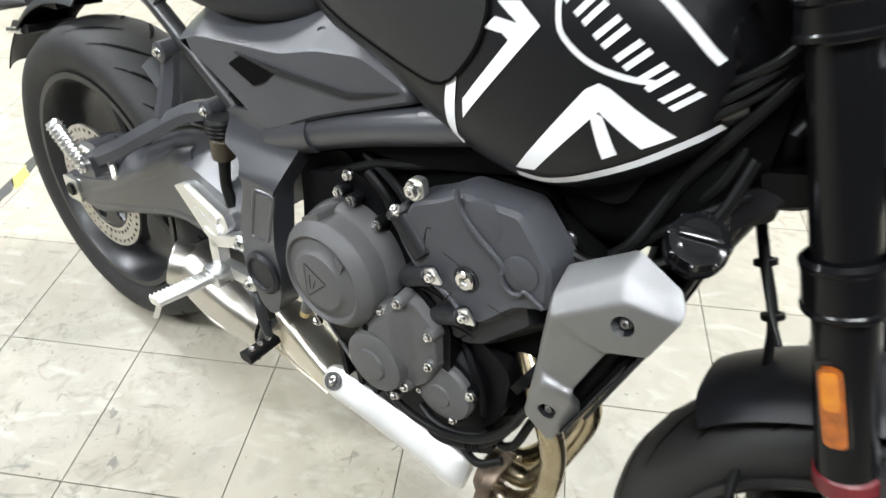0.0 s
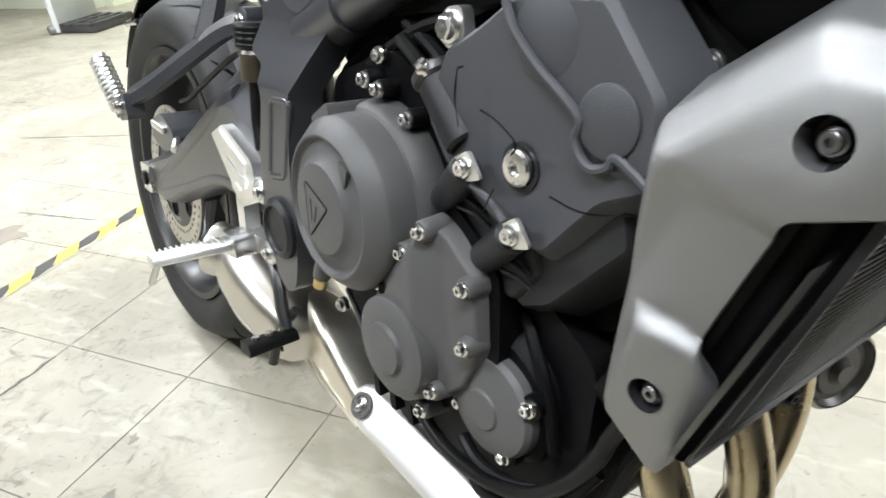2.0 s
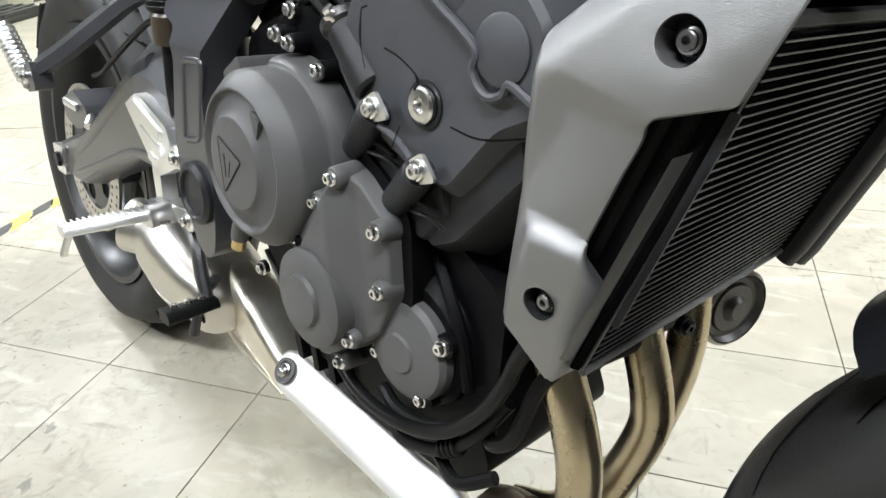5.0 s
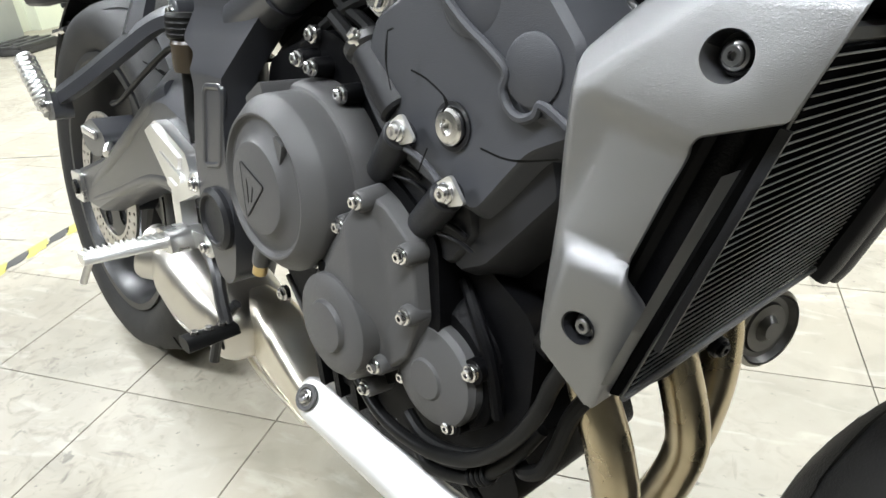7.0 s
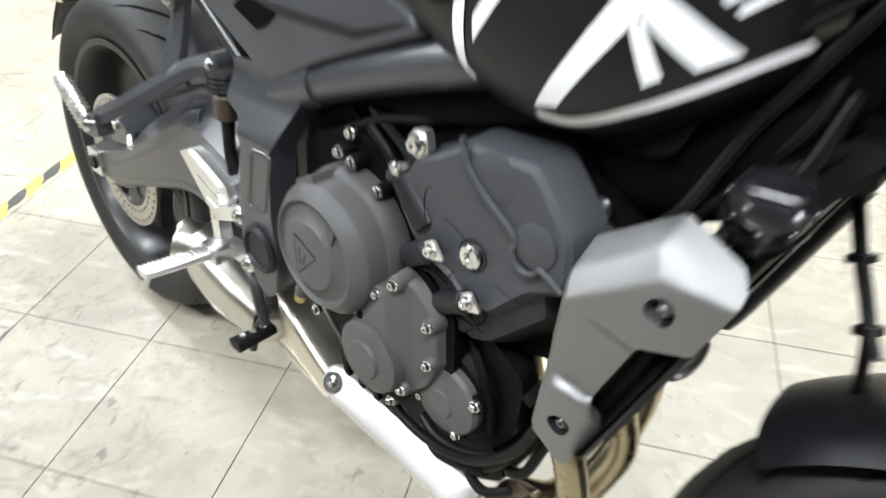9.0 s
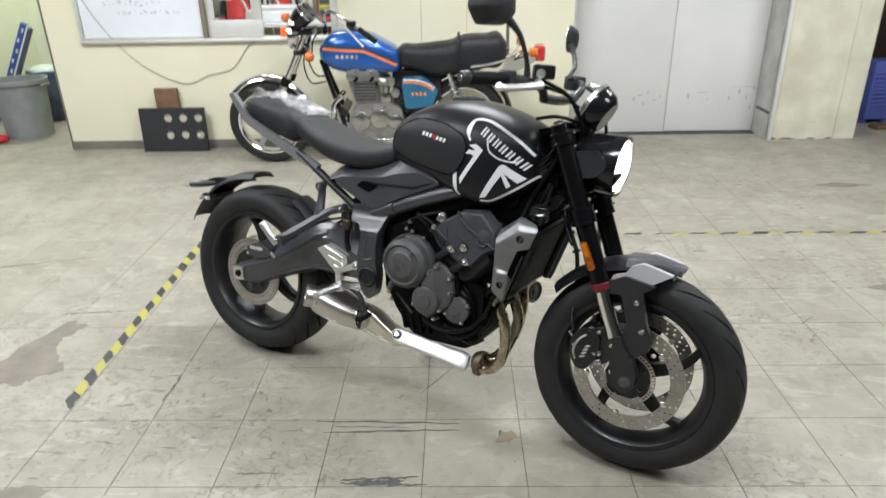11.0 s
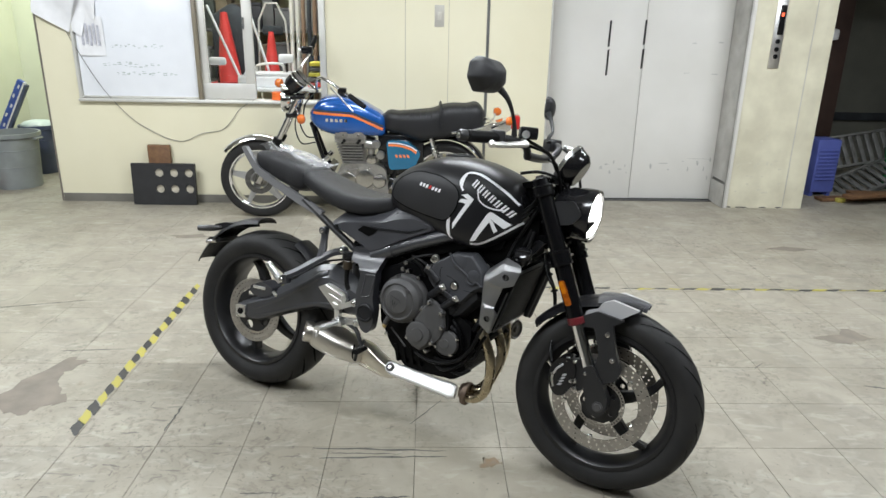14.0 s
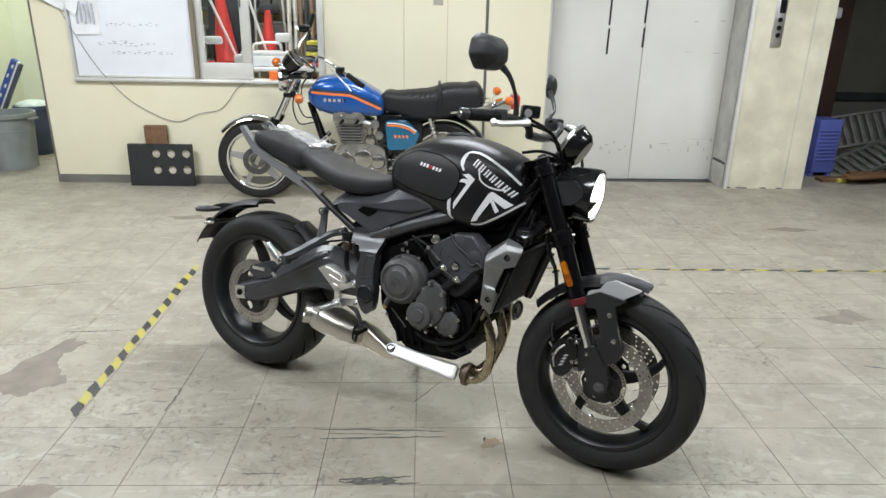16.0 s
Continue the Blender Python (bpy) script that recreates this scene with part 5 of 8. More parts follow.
cap = part("filler_cap", revolve([(0.052, -0.006), (0.052, 0.004), (0.047, 0.009), (0.03, 0.009), (0.028, 0.012), (0, 0.013)], (0.80, 0, 1.008), (-0.03, 0, 1), 36), BLACK_PAINT, tank, "round black filler cap")
part("tank_shroud", body([(1.04, 0.93, 0.87, 0.085), (1.07, 0.925, 0.85, 0.10), (1.10, 0.90, 0.85, 0.08)], 10, 24), FORK_BLACK, bike, "dark plastic tank nose")

# Seats and tail.
seat = part("seat", body([(0.185, 0.885, 0.85, 0.07), (0.205, 0.898, 0.84, 0.095), (0.25, 0.885, 0.82, 0.11), (0.30, 0.868, 0.80, 0.122), (0.37, 0.85, 0.775, 0.13), (0.46, 0.838, 0.765, 0.132), (0.54, 0.838, 0.772, 0.115), (0.60, 0.852, 0.79, 0.09), (0.64, 0.87, 0.81, 0.06)], 38, 36, 4.0, 0.5), SEAT_VINYL, bike, "black vinyl rider seat", 50)
part("pillion_seat", body([(-0.062, 0.935, 0.915, 0.05), (-0.035, 0.948, 0.890, 0.085), (0.05, 0.944, 0.85, 0.100), (0.13, 0.930, 0.825, 0.106), (0.19, 0.912, 0.815, 0.106), (0.215, 0.895, 0.825, 0.09)], 26, 32, 4.0, 0.5), SEAT_VINYL, bike, "black vinyl pillion seat", 50)
for s in (-1, 1):
    rail = prism(fillet([(-0.092, 0.954), (-0.074, 0.962), (-0.045, 0.932), (0.0, 0.886), (0.08, 0.848), (0.17, 0.815), (0.24, 0.790), (0.318, 0.756), (0.30, 0.737), (0.22, 0.764), (0.16, 0.788), (0.07, 0.826), (-0.012, 0.862), (-0.058, 0.912)], 0.006), s * 0.092, s * 0.112, 0.006, 3)
    part("tail_panel", rail, TAIL_GREY, bike, "grey tail side rail")
    part("subframe_tube", rod((0.49, s * 0.10, 0.625), (0.22, s * 0.10, 0.79), 0.013), BLACK_PAINT, bike)
    pa = fillet([(0.345, 0.722), (0.40, 0.765), (0.60, 0.80), (0.655, 0.832), (0.72, 0.835), (0.80, 0.795), (0.806, 0.758), (0.655, 0.683), (0.555, 0.632), (0.53, 0.637), (0.43, 0.69)], 0.010, 3)
    pb = fillet([(0.372, 0.718), (0.42, 0.738), (0.58, 0.758), (0.64, 0.778), (0.71, 0.790), (0.778, 0.772), (0.786, 0.756), (0.652, 0.696), (0.56, 0.645), (0.54, 0.648), (0.44, 0.693)], 0.010, 3)
    side = part("side_panel", loft2(pa, s * 0.085, pb, s * 0.126, rim=0.004), GREY_PLASTIC, bike, "dark grey moulded side panel", 24)
    # A dark tube draws the shadow line below the panel.
    part("panel_gap", tube([(0.47, s * 0.112, 0.668), (0.535, s * 0.113, 0.629), (0.56, s * 0.113, 0.629), (0.655, s * 0.112, 0.677), (0.79, s * 0.108, 0.745)], 0.0065, 8, 3), DARK, side, "dark tube for the shadow gap under the panel")
    # Flat dark plate on the panel, standing for the vent's shaded hollow.
    part("side_vent", prism(fillet([(0.487, 0.716), (0.512, 0.734), (0.575, 0.731), (0.556, 0.712), (0.536, 0.700)], 0.004), s * 0.1272, s * 0.1285, 0.0005), DARK, side, "dark plate for the shade in the vent")
    part("side_crease", prism([(0.50, 0.735), (0.58, 0.728), (0.70, 0.735), (0.77, 0.765), (0.70, 0.742), (0.58, 0.736)], s * 0.1265, s * 0.1295, 0.001), PLASTIC, side)
hug = part("rear_mudguard", arch(RA, 0.352, 0.380, 96, 158, 0.058, 0.062, crown=0.012), PLASTIC, bike, "black rear mudguard over the tyre")
part("guard_blade", prism(fillet([(-0.30, 0.600), (-0.27, 0.622), (-0.22, 0.636), (-0.12, 0.640), (-0.11, 0.628), (-0.20, 0.618), (-0.25, 0.600), (-0.29, 0.588)], 0.006), -0.045, 0.045, 0.006), PLASTIC, hug)
for s in (-1, 1):
    part("rear_indicator", tube([(-0.24, s * 0.04, 0.612), (-0.25, s * 0.055, 0.610), (-0.275, s * 0.075, 0.606), (-0.32, s * 0.09, 0.601)], [0.008, 0.009, 0.014, 0.012], 10, 4), BLACK_PAINT, bike, "slim black rear indicator")
plate_ob = part("plate_bracket", prism(fillet([(-0.315, 0.545), (-0.295, 0.565), (-0.235, 0.57), (-0.24, 0.55), (-0.30, 0.535)], 0.006), -0.05, 0.05, 0.003), GUARD_BLACK, hug, "black plate bracket")
part("bracket_bolt", rod((-0.305, -0.058, 0.543), (-0.255, -0.052, 0.553), 0.007), BOLT, hug)
part("hugger_inner", arch(RA, 0.332, 0.335, 62, 36, 0.05, 0.06, crown=0.01), PLASTIC, bike, "black inner hugger ahead of the rear tyre")

# Frame, swingarm, pillion hangers.
NUDGE.append(ASKEW)
for s in (-1, 1):
    o = 0.03 if s > 0 else 0.0
    part("frame_tube", tube([(0.60, s * 0.088 + o, 0.652), (0.72, s * 0.09 + o, 0.705), (0.86, s * 0.088 + o, 0.757), (1.0, s * 0.07 + o, 0.80), (1.09, s * 0.04 + o, 0.85)], 0.0225, 18, 5), FRAME_BLACK, bike, "satin black steel frame tube")
    part("frame_tube", tube([(0.55, s * 0.088 + o, 0.632), (0.60, s * 0.088 + o, 0.653), (0.63, s * 0.089 + o, 0.666)], 0.0258, 18, 4), FRAME_BLACK, bike)
    shape = fillet([(0.472, 0.655), (0.545, 0.668), (0.618, 0.672), (0.612, 0.645), (0.602, 0.612), (0.592, 0.575), (0.588, 0.49), (0.597, 0.45), (0.594, 0.405), (0.588, 0.375), (0.57, 0.36), (0.548, 0.37), (0.518, 0.43), (0.518, 0.50), (0.532, 0.57), (0.52, 0.60), (0.48, 0.61)], 0.010)
    plate = prism(shape, s * 0.07 + o, s * 0.108 + o, 0.009, 3)
    for cut in (0.640, 0.585):
        bmesh.ops.bisect_plane(plate, geom=plate.verts[:] + plate.edges[:] + plate.faces[:], plane_co=(0, 0, cut), plane_no=(0, 0, 1))
    for v in plate.verts:
        v.co.y += s * 0.034 * min(1, max(0, (0.64 - v.co.z) / 0.055))
    plate = part("frame_plate", plate, FRAME_BLACK, bike, "black cast frame plate at the swingarm pivot")
    pocket = fillet([(0.556, 0.573), (0.594, 0.577), (0.577, 0.497), (0.541, 0.489)], 0.008)
    rimp = pocket + pocket[:1]
    part("plate_rim", tube([(x, s * 0.1405 + o, z) for x, z in rimp], 0.0038, 8, 1), FRAME_BLACK, plate)
    # Black flush plate gives the pocket its shade without real depth.
    part("plate_recess", prism(pocket, s * 0.138 + o, s * 0.1395 + o, 0), ENGINE_BLACK, plate)
    part("pivot_cap", revolve([(0.034, -0.006), (0.034, 0.006), (0.029, 0.010), (0.026, 0.010), (0.024, 0.006), (0.012, 0.007), (0, 0.007)], (0.562, s * 0.141 + o, 0.436), (0, s, 0), 32), PLASTIC, plate, "round black pivot cap")
    arm = loft2(fillet([(-0.078, 0.335), (-0.02, 0.362), (0.10, 0.42), (0.22, 0.50), (0.31, 0.556), (0.38, 0.572), (0.46, 0.548), (0.55, 0.49), (0.56, 0.40), (0.46, 0.395), (0.32, 0.392), (0.17, 0.335), (0.05, 0.282), (-0.055, 0.278), (-0.08, 0.30)], 0.018), s * 0.075 + o, fillet([(-0.074, 0.332), (-0.02, 0.352), (0.10, 0.395), (0.22, 0.465), (0.31, 0.52), (0.38, 0.535), (0.46, 0.515), (0.55, 0.475), (0.555, 0.41), (0.46, 0.405), (0.32, 0.402), (0.17, 0.345), (0.05, 0.29), (-0.052, 0.284), (-0.076, 0.30)], 0.018), s * 0.118 + o, rim=0.008)
    arm = part("swingarm", arm, FRAME_BLACK, bike, "black box-section swingarm", 40)
    part("swingarm_rib", tube([(0.03, s * 0.111 + o, 0.308), (0.16, s * 0.108 + o, 0.355), (0.30, s * 0.106 + o, 0.41), (0.40, s * 0.106 + o, 0.425), (0.48, s * 0.104 + o, 0.425)], [0.008, 0.012, 0.014, 0.014, 0.012], 12, 5), FRAME_BLACK, arm)
    part("swingarm_rib", tube([(0.03, s * 0.109 + o, 0.335), (0.14, s * 0.105 + o, 0.395), (0.26, s * 0.101 + o, 0.468), (0.34, s * 0.098 + o, 0.518), (0.37, s * 0.095 + o, 0.535)], [0.010, 0.016, 0.020, 0.021, 0.016], 14, 5), FRAME_BLACK, arm)
    block = part("axle_adjuster", prism(fillet([(-0.062, 0.338), (-0.012, 0.342), (-0.008, 0.292), (-0.058, 0.288)], 0.006), s * 0.112 + o, s * 0.124 + o, 0.003), ALLOY, arm, "alloy chain adjuster block")
    part("axle_nut", revolve([(0, 0.006), (0.012, 0.006), (0.0135, 0.002), (0.0135, 0)], (-0.035, s * 0.124 + o, 0.315), (0, s, 0), 6), ENGINE_BLACK, arm)
    hang = tube([(0.428, s * 0.098 + o, 0.632), (0.385, s * 0.115 + o, 0.618), (0.335, s * 0.142 + o, 0.583), (0.285, s * 0.172 + o, 0.545), (0.245, s * 0.192 + o, 0.52), (0.235, s * 0.196 + o, 0.508)], [0.017, 0.0175, 0.0185, 0.0185, 0.0175, 0.018], 6, 5, None, 0.62)
    tube([(0.338, s * 0.098 + o, 0.70), (0.342, s * 0.105 + o, 0.66), (0.35, s * 0.128 + o, 0.60)], [0.014, 0.013, 0.017], 6, 5, hang, 0.7)
    hanger = part("pillion_hanger", hang, FRAME_BLACK, bike, "black pillion footrest hanger", 25)
    for hx, hy, hz in ((0.424, 0.106, 0.632), (0.336, 0.109, 0.693), (0.472, 0.104, 0.604)):
        part("hanger_boss", revolve([(0.0145, -0.02), (0.0145, 0.004), (0.011, 0.006), (0, 0.006)], (hx, s * hy + o, hz), (0, s, 0), 18), FRAME_BLACK, hanger)
        bolt((hx, s * (hy + 0.006) + o, hz), hanger, 0.0085, (0, s, 0), hexed=False)
    pg = tube([(0.232, s * 0.205 + o, 0.497), (0.205, s * 0.21 + o, 0.528), (0.175, s * 0.213 + o, 0.562)], [0.011, 0.012, 0.0115], 12, 4, None, 0.7)
    pg = part("pillion_peg", pg, PEG_ALLOY, hanger, "ribbed alloy pillion footrest folded up")
    for k in range(11):
        u = 0.12 + 0.08 * k
        part("peg_rib", revolve([(0.0115, -0.0012), (0.0140, 0.0), (0.0115, 0.0012)], (0.232 - 0.057 * u, s * (0.205 + 0.008 * u) + o, 0.497 + 0.065 * u), (-0.66, s * 0.09, 0.75), 14), PEG_ALLOY, pg)
    bolt((0.236, s * 0.212 + o, 0.508), hanger, 0.011, (0, s, 0), hexed=False)
    part("peg_bracket", prism(fillet([(0.212, 0.515), (0.255, 0.53), (0.262, 0.495), (0.222, 0.485)], 0.008), s * 0.185 + o, s * 0.208 + o, 0.004), FRAME_BLACK, hanger)
part("swingarm_bridge", body([(0.30, 0.53, 0.42, 0.10), (0.36, 0.545, 0.41, 0.11), (0.44, 0.52, 0.42, 0.11)], 8, 20, 4), FRAME_BLACK, bike)
shock = part("rear_shock", rod((0.475, -0.05, 0.44), (0.46, -0.05, 0.66), 0.026, seg=20), FRAME_BLACK, bike, "black rear shock absorber")
for z in (0.60, 0.615, 0.63):
    part("collar", rod((0.475, -0.05, z - 0.02), (0.474, -0.05, z - 0.01), 0.031, seg=20), GLOSS_BLACK, shock)
mcyl = part("master_cylinder", rod((0.455, -0.112, 0.634), (0.456, -0.112, 0.606), 0.0205, seg=22), HOSE, bike, "black rear brake master cylinder")
part("reservoir", revolve([(0.0165, 0), (0.0175, 0.004), (0.0175, 0.026), (0.0185, 0.030), (0.015, 0.036)], (0.4565, -0.112, 0.572), (0, 0, 1), 22), mat("bronze_reservoir", (0.035, 0.024, 0.013), 0.35, var=0.3, vscale=40), mcyl, "dark bronze fluid reservoir")
for z in (0.630, 0.624, 0.618, 0.612):
    part("cap_ring", revolve([(0.0205, -0.0015), (0.0215, 0), (0.0205, 0.0015)], (0.4555, -0.112, z), (0, 0, 1), 22), HOSE, mcyl)
part("boot", tube([(0.456, -0.112, 0.575), (0.455, -0.113, 0.545), (0.457, -0.114, 0.52), (0.468, -0.115, 0.495)], [0.0095, 0.0085, 0.0085, 0.010], 12, 5), HOSE, mcyl)
part("hose", tube([(0.448, -0.108, 0.590), (0.430, -0.105, 0.600), (0.39, -0.10, 0.590), (0.364, -0.10, 0.583), (0.291, -0.10, 0.550), (0.219, -0.10, 0.515), (0.178, -0.10, 0.495), (0.137, -0.10, 0.483)], 0.0038, 8, 5), HOSE, mcyl)
rcal = part("rear_caliper", prism(fillet([(0.0, 0.425), (0.06, 0.45), (0.115, 0.43), (0.11, 0.40), (0.05, 0.385), (0.005, 0.395)], 0.012), -0.112, -0.05, 0.007, 3), FRAME_BLACK, bike, "small black rear brake caliper")
part("caliper_clip", box((0.05, -0.115, 0.425), (0.06, 0.006, 0.012), 0.002), BRUSHED, rcal)
part("heat_guard_edge", tube([(0.10, -0.1, 0.42), (0.14, -0.12, 0.41)], 0.006, 8, 3), BRUSHED, bike)

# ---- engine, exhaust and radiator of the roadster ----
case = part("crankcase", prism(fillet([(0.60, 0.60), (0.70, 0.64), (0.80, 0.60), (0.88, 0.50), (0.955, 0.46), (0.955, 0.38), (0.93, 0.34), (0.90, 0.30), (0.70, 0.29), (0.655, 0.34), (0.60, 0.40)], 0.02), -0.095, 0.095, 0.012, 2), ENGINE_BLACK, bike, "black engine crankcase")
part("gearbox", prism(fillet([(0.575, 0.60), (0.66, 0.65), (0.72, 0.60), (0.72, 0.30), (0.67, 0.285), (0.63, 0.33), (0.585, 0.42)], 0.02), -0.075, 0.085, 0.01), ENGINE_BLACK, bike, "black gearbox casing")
# Two dark blocks added to close see-through gaps round the engine.
part("engine_front", prism(fillet([(0.88, 0.50), (0.985, 0.52), (0.99, 0.45), (0.975, 0.38), (0.93, 0.34), (0.88, 0.36)], 0.015), -0.07, 0.09, 0.008), DARK, bike, "dark block filling the shaded gap ahead of the crankcase")
part("throttle_body", prism(fillet([(0.575, 0.66), (0.60, 0.72), (0.80, 0.74), (0.83, 0.67), (0.74, 0.60), (0.62, 0.60), (0.58, 0.61)], 0.015), -0.072, 0.08, 0.008), DARK, bike, "dark block filling the shaded gap behind the engine")
# Shade from the radiator and cowl is put into this block's colour.
part("cylinder_block", prism(fillet([(0.76, 0.58), (0.84, 0.70), (0.95, 0.71), (1.02, 0.655), (0.985, 0.50), (0.90, 0.46)], 0.012), -0.078, 0.10, 0.008), DARK, bike, "cylinder block, blackened for the shade behind the radiator")
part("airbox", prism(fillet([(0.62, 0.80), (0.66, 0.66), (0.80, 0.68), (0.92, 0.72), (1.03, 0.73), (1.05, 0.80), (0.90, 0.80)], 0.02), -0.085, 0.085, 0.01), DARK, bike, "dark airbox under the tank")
# Clutch cover: stepped round cover with a flat badge disc.
hub = (0.702, -0.092, 0.510)
clutch = part("clutch_cover", revolve([(0.087, -0.01), (0.087, 0.014), (0.0845, 0.0255), (0.0815, 0.0305), (0.0790, 0.0318), (0.0785, 0.0330), (0.0780, 0.0560), (0.0768, 0.0590), (0.0650, 0.0722), (0.0632, 0.0734), (0.0615, 0.0730), (0.0590, 0.0690), (0.0570, 0.0684), (0.0480, 0.0715), (0.0425, 0.0752), (0.0400, 0.0782), (0.0385, 0.0787), (0, 0.0790)], hub, (0, -1, 0), 72), ENGINE_GREY, bike, "dark grey round clutch cover", 28)
for tri in ([(0.679, 0.530), (0.717, 0.515), (0.685, 0.480)],):
    part("badge_triangle", prism(fillet(tri, 0.003), -0.1705, -0.1717, 0.0004), ENGINE_GREY, clutch, "plain raised triangle")
    ring = fillet(tri, 0.003) + fillet(tri, 0.003)[:1]
    part("badge_edge", prism(ribbon(ring, 0.0011), -0.1705, -0.1719, 0), PLASTIC, clutch)
part("badge_bar", prism(ribbon([(0.689, 0.516), (0.690, 0.495)], 0.0016), -0.1705, -0.1719, 0), ENGINE_BLACK, clutch)
part("badge_bar", prism(ribbon([(0.699, 0.511), (0.695, 0.496)], 0.0016), -0.1705, -0.1719, 0), ENGINE_BLACK, clutch)
part("cover_lug", prism(fillet([(0.655, 0.578), (0.683, 0.596), (0.692, 0.574), (0.664, 0.558)], 0.004), -0.15, -0.10, 0.003), ENGINE_GREY, clutch)
part("cover_notch", prism(fillet([(0.728, 0.561), (0.742, 0.555), (0.737, 0.537)], 0.003), -0.1665, -0.155, 0.0012), ENGINE_GREY, clutch)
part("cover_rib", tube([(0.775, -0.108, 0.49), (0.762, -0.125, 0.462), (0.725, -0.13, 0.44)], 0.006, 8, 4), ENGINE_GREY, clutch)
for x, z in ((0.684, 0.612), (0.705, 0.607), (0.748, 0.591), (0.770, 0.540), (0.653, 0.443), (0.690, 0.429)):
    lug = revolve([(0.0095, -0.02), (0.0085, 0.008), (0.0075, 0.010), (0, 0.010)], (x, -0.102, z), (0, -1, 0), 16)
    part("bolt_lug", lug, ENGINE_BLACK, clutch)
    bolt((x, -0.1130, z), clutch, 0.0082)
part("oil_sensor", tube([(0.672, -0.14, 0.455), (0.655, -0.142, 0.432), (0.648, -0.142, 0.415)], [0.008, 0.0095, 0.009], 12, 3), ENGINE_GREY, clutch)
part("sensor_tip", rod((0.648, -0.142, 0.415), (0.643, -0.142, 0.402), 0.0075), mat("brass", (0.55, 0.42, 0.2), 0.3, metal=1.0), clutch, "brass fitting")
# Lower triangular cover with round boss.
LOW = {k: (x, y, z) for k, x, z, y in (
    ("a", 0.738, 0.392, -0.142), ("b", 0.738, 0.425, -0.142), ("c", 0.752, 0.452, -0.143), ("d", 0.79, 0.500, -0.143), ("e", 0.812, 0.530, -0.140), ("f", 0.832, 0.522, -0.134), ("g", 0.862, 0.500, -0.133),
    ("h", 0.870, 0.440, -0.132), ("i", 0.856, 0.402, -0.132), ("j", 0.828, 0.375, -0.134), ("k", 0.79, 0.350, -0.141), ("l", 0.755, 0.362, -0.142),
    ("m", 0.803, 0.508, -0.1500), ("n", 0.812, 0.440, -0.1500), ("o", 0.800, 0.368, -0.1490), ("p", 0.826, 0.505, -0.1345), ("q", 0.840, 0.440, -0.1340), ("r", 0.826, 0.386, -0.1345), ("s", 0.760, 0.440, -0.1465), ("t", 0.752, 0.385, -0.1460))}
part("cover_base", prism(fillet([(0.725, 0.385), (0.728, 0.43), (0.79, 0.512), (0.812, 0.546), (0.842, 0.532), (0.876, 0.505), (0.883, 0.435), (0.86, 0.39), (0.83, 0.36), (0.79, 0.335), (0.745, 0.350)], 0.012), -0.12, -0.085, 0.004), ENGINE_BLACK, bike)
lower = moulding(LOW, list("abcdefghijkl"), (("m", "n"), ("n", "o"), ("p", "q"), ("q", "r"), ("m", "s"), ("s", "t"), ("t", "o")), (), {k: (x + (x - 0.80) * 0.05, -0.112, z + (z - 0.43) * 0.05) for k, (x, _, z) in LOW.items()}, 0.01, 0.0035)
lower = part("lower_engine_cover", lower, ENGINE_GREY, bike, "dark grey angular engine cover", 20)
part("boss", revolve([(0.047, -0.02), (0.045, 0.006), (0.040, 0.009), (0.024, 0.010), (0.022, 0.014), (0.019, 0.0145), (0, 0.0145)], (0.783, -0.146, 0.408), (0, -1, 0), 40), ENGINE_GREY, lower)
# A dark disc stands for the shaded hole.
part("plug_hole", revolve([(0.006, 0.0), (0.005, 0.002), (0, 0.002)], (0.762, -0.1445, 0.452), (0, -1, 0), 14), DARK, lower)
for x, y, z in ((0.813, -0.1440, 0.524), (0.787, -0.142, 0.496), (0.858, -0.1370, 0.493), (0.862, -0.1365, 0.444), (0.829, -0.1390, 0.385), (0.746, -0.138, 0.45), (0.737, -0.138, 0.385), (0.81, -0.135, 0.352)):
    part("bolt_lug", revolve([(0.0105, -0.022), (0.0092, -0.004), (0.0088, 0.0), (0.0075, 0.002), (0, 0.002)], (x, y, z), (0, -1, 0), 16), ENGINE_GREY, lower)
    bolt((x, y - 0.002, z), lower, 0.0075)
# Small round pump cover in a black housing.
pbase = part("pump_housing", loft2(fillet([(0.815, 0.345), (0.828, 0.42), (0.862, 0.455), (0.885, 0.475), (0.905, 0.462), (0.93, 0.432), (0.94, 0.39), (0.925, 0.352), (0.895, 0.33), (0.85, 0.322)], 0.012), -0.06, fillet([(0.83, 0.352), (0.838, 0.415), (0.865, 0.448), (0.882, 0.452), (0.905, 0.442), (0.922, 0.425), (0.93, 0.388), (0.918, 0.355), (0.893, 0.336), (0.853, 0.33)], 0.012), -0.108, rim=0.006), ENGINE_BLACK, bike, "black pump housing")
part("housing_rib", tube([(0.882, -0.095, 0.47), (0.905, -0.103, 0.448), (0.924, -0.106, 0.42), (0.932, -0.102, 0.375)], 0.0055, 10, 5), ENGINE_BLACK, pbase)
pump = part("pump_cover", revolve([(0.045, -0.03), (0.045, 0.004), (0.042, 0.009), (0.034, 0.012), (0.018, 0.0145), (0.016, 0.0165), (0, 0.017)], (0.875, -0.112, 0.390), (0, -1, 0), 40), ENGINE_GREY, bike, "round dark grey pump cover", 24)
for x, z in ((0.863, 0.435), (0.916, 0.413), (0.897, 0.354), (0.840, 0.372)):
    part("bolt_lug", revolve([(0.010, -0.03), (0.010, 0.0), (0, 0.001)], (x, -0.117, z), (0, -1, 0), 14), ENGINE_BLACK, pump)
    bolt((x, -0.119, z), pump, 0.0080)
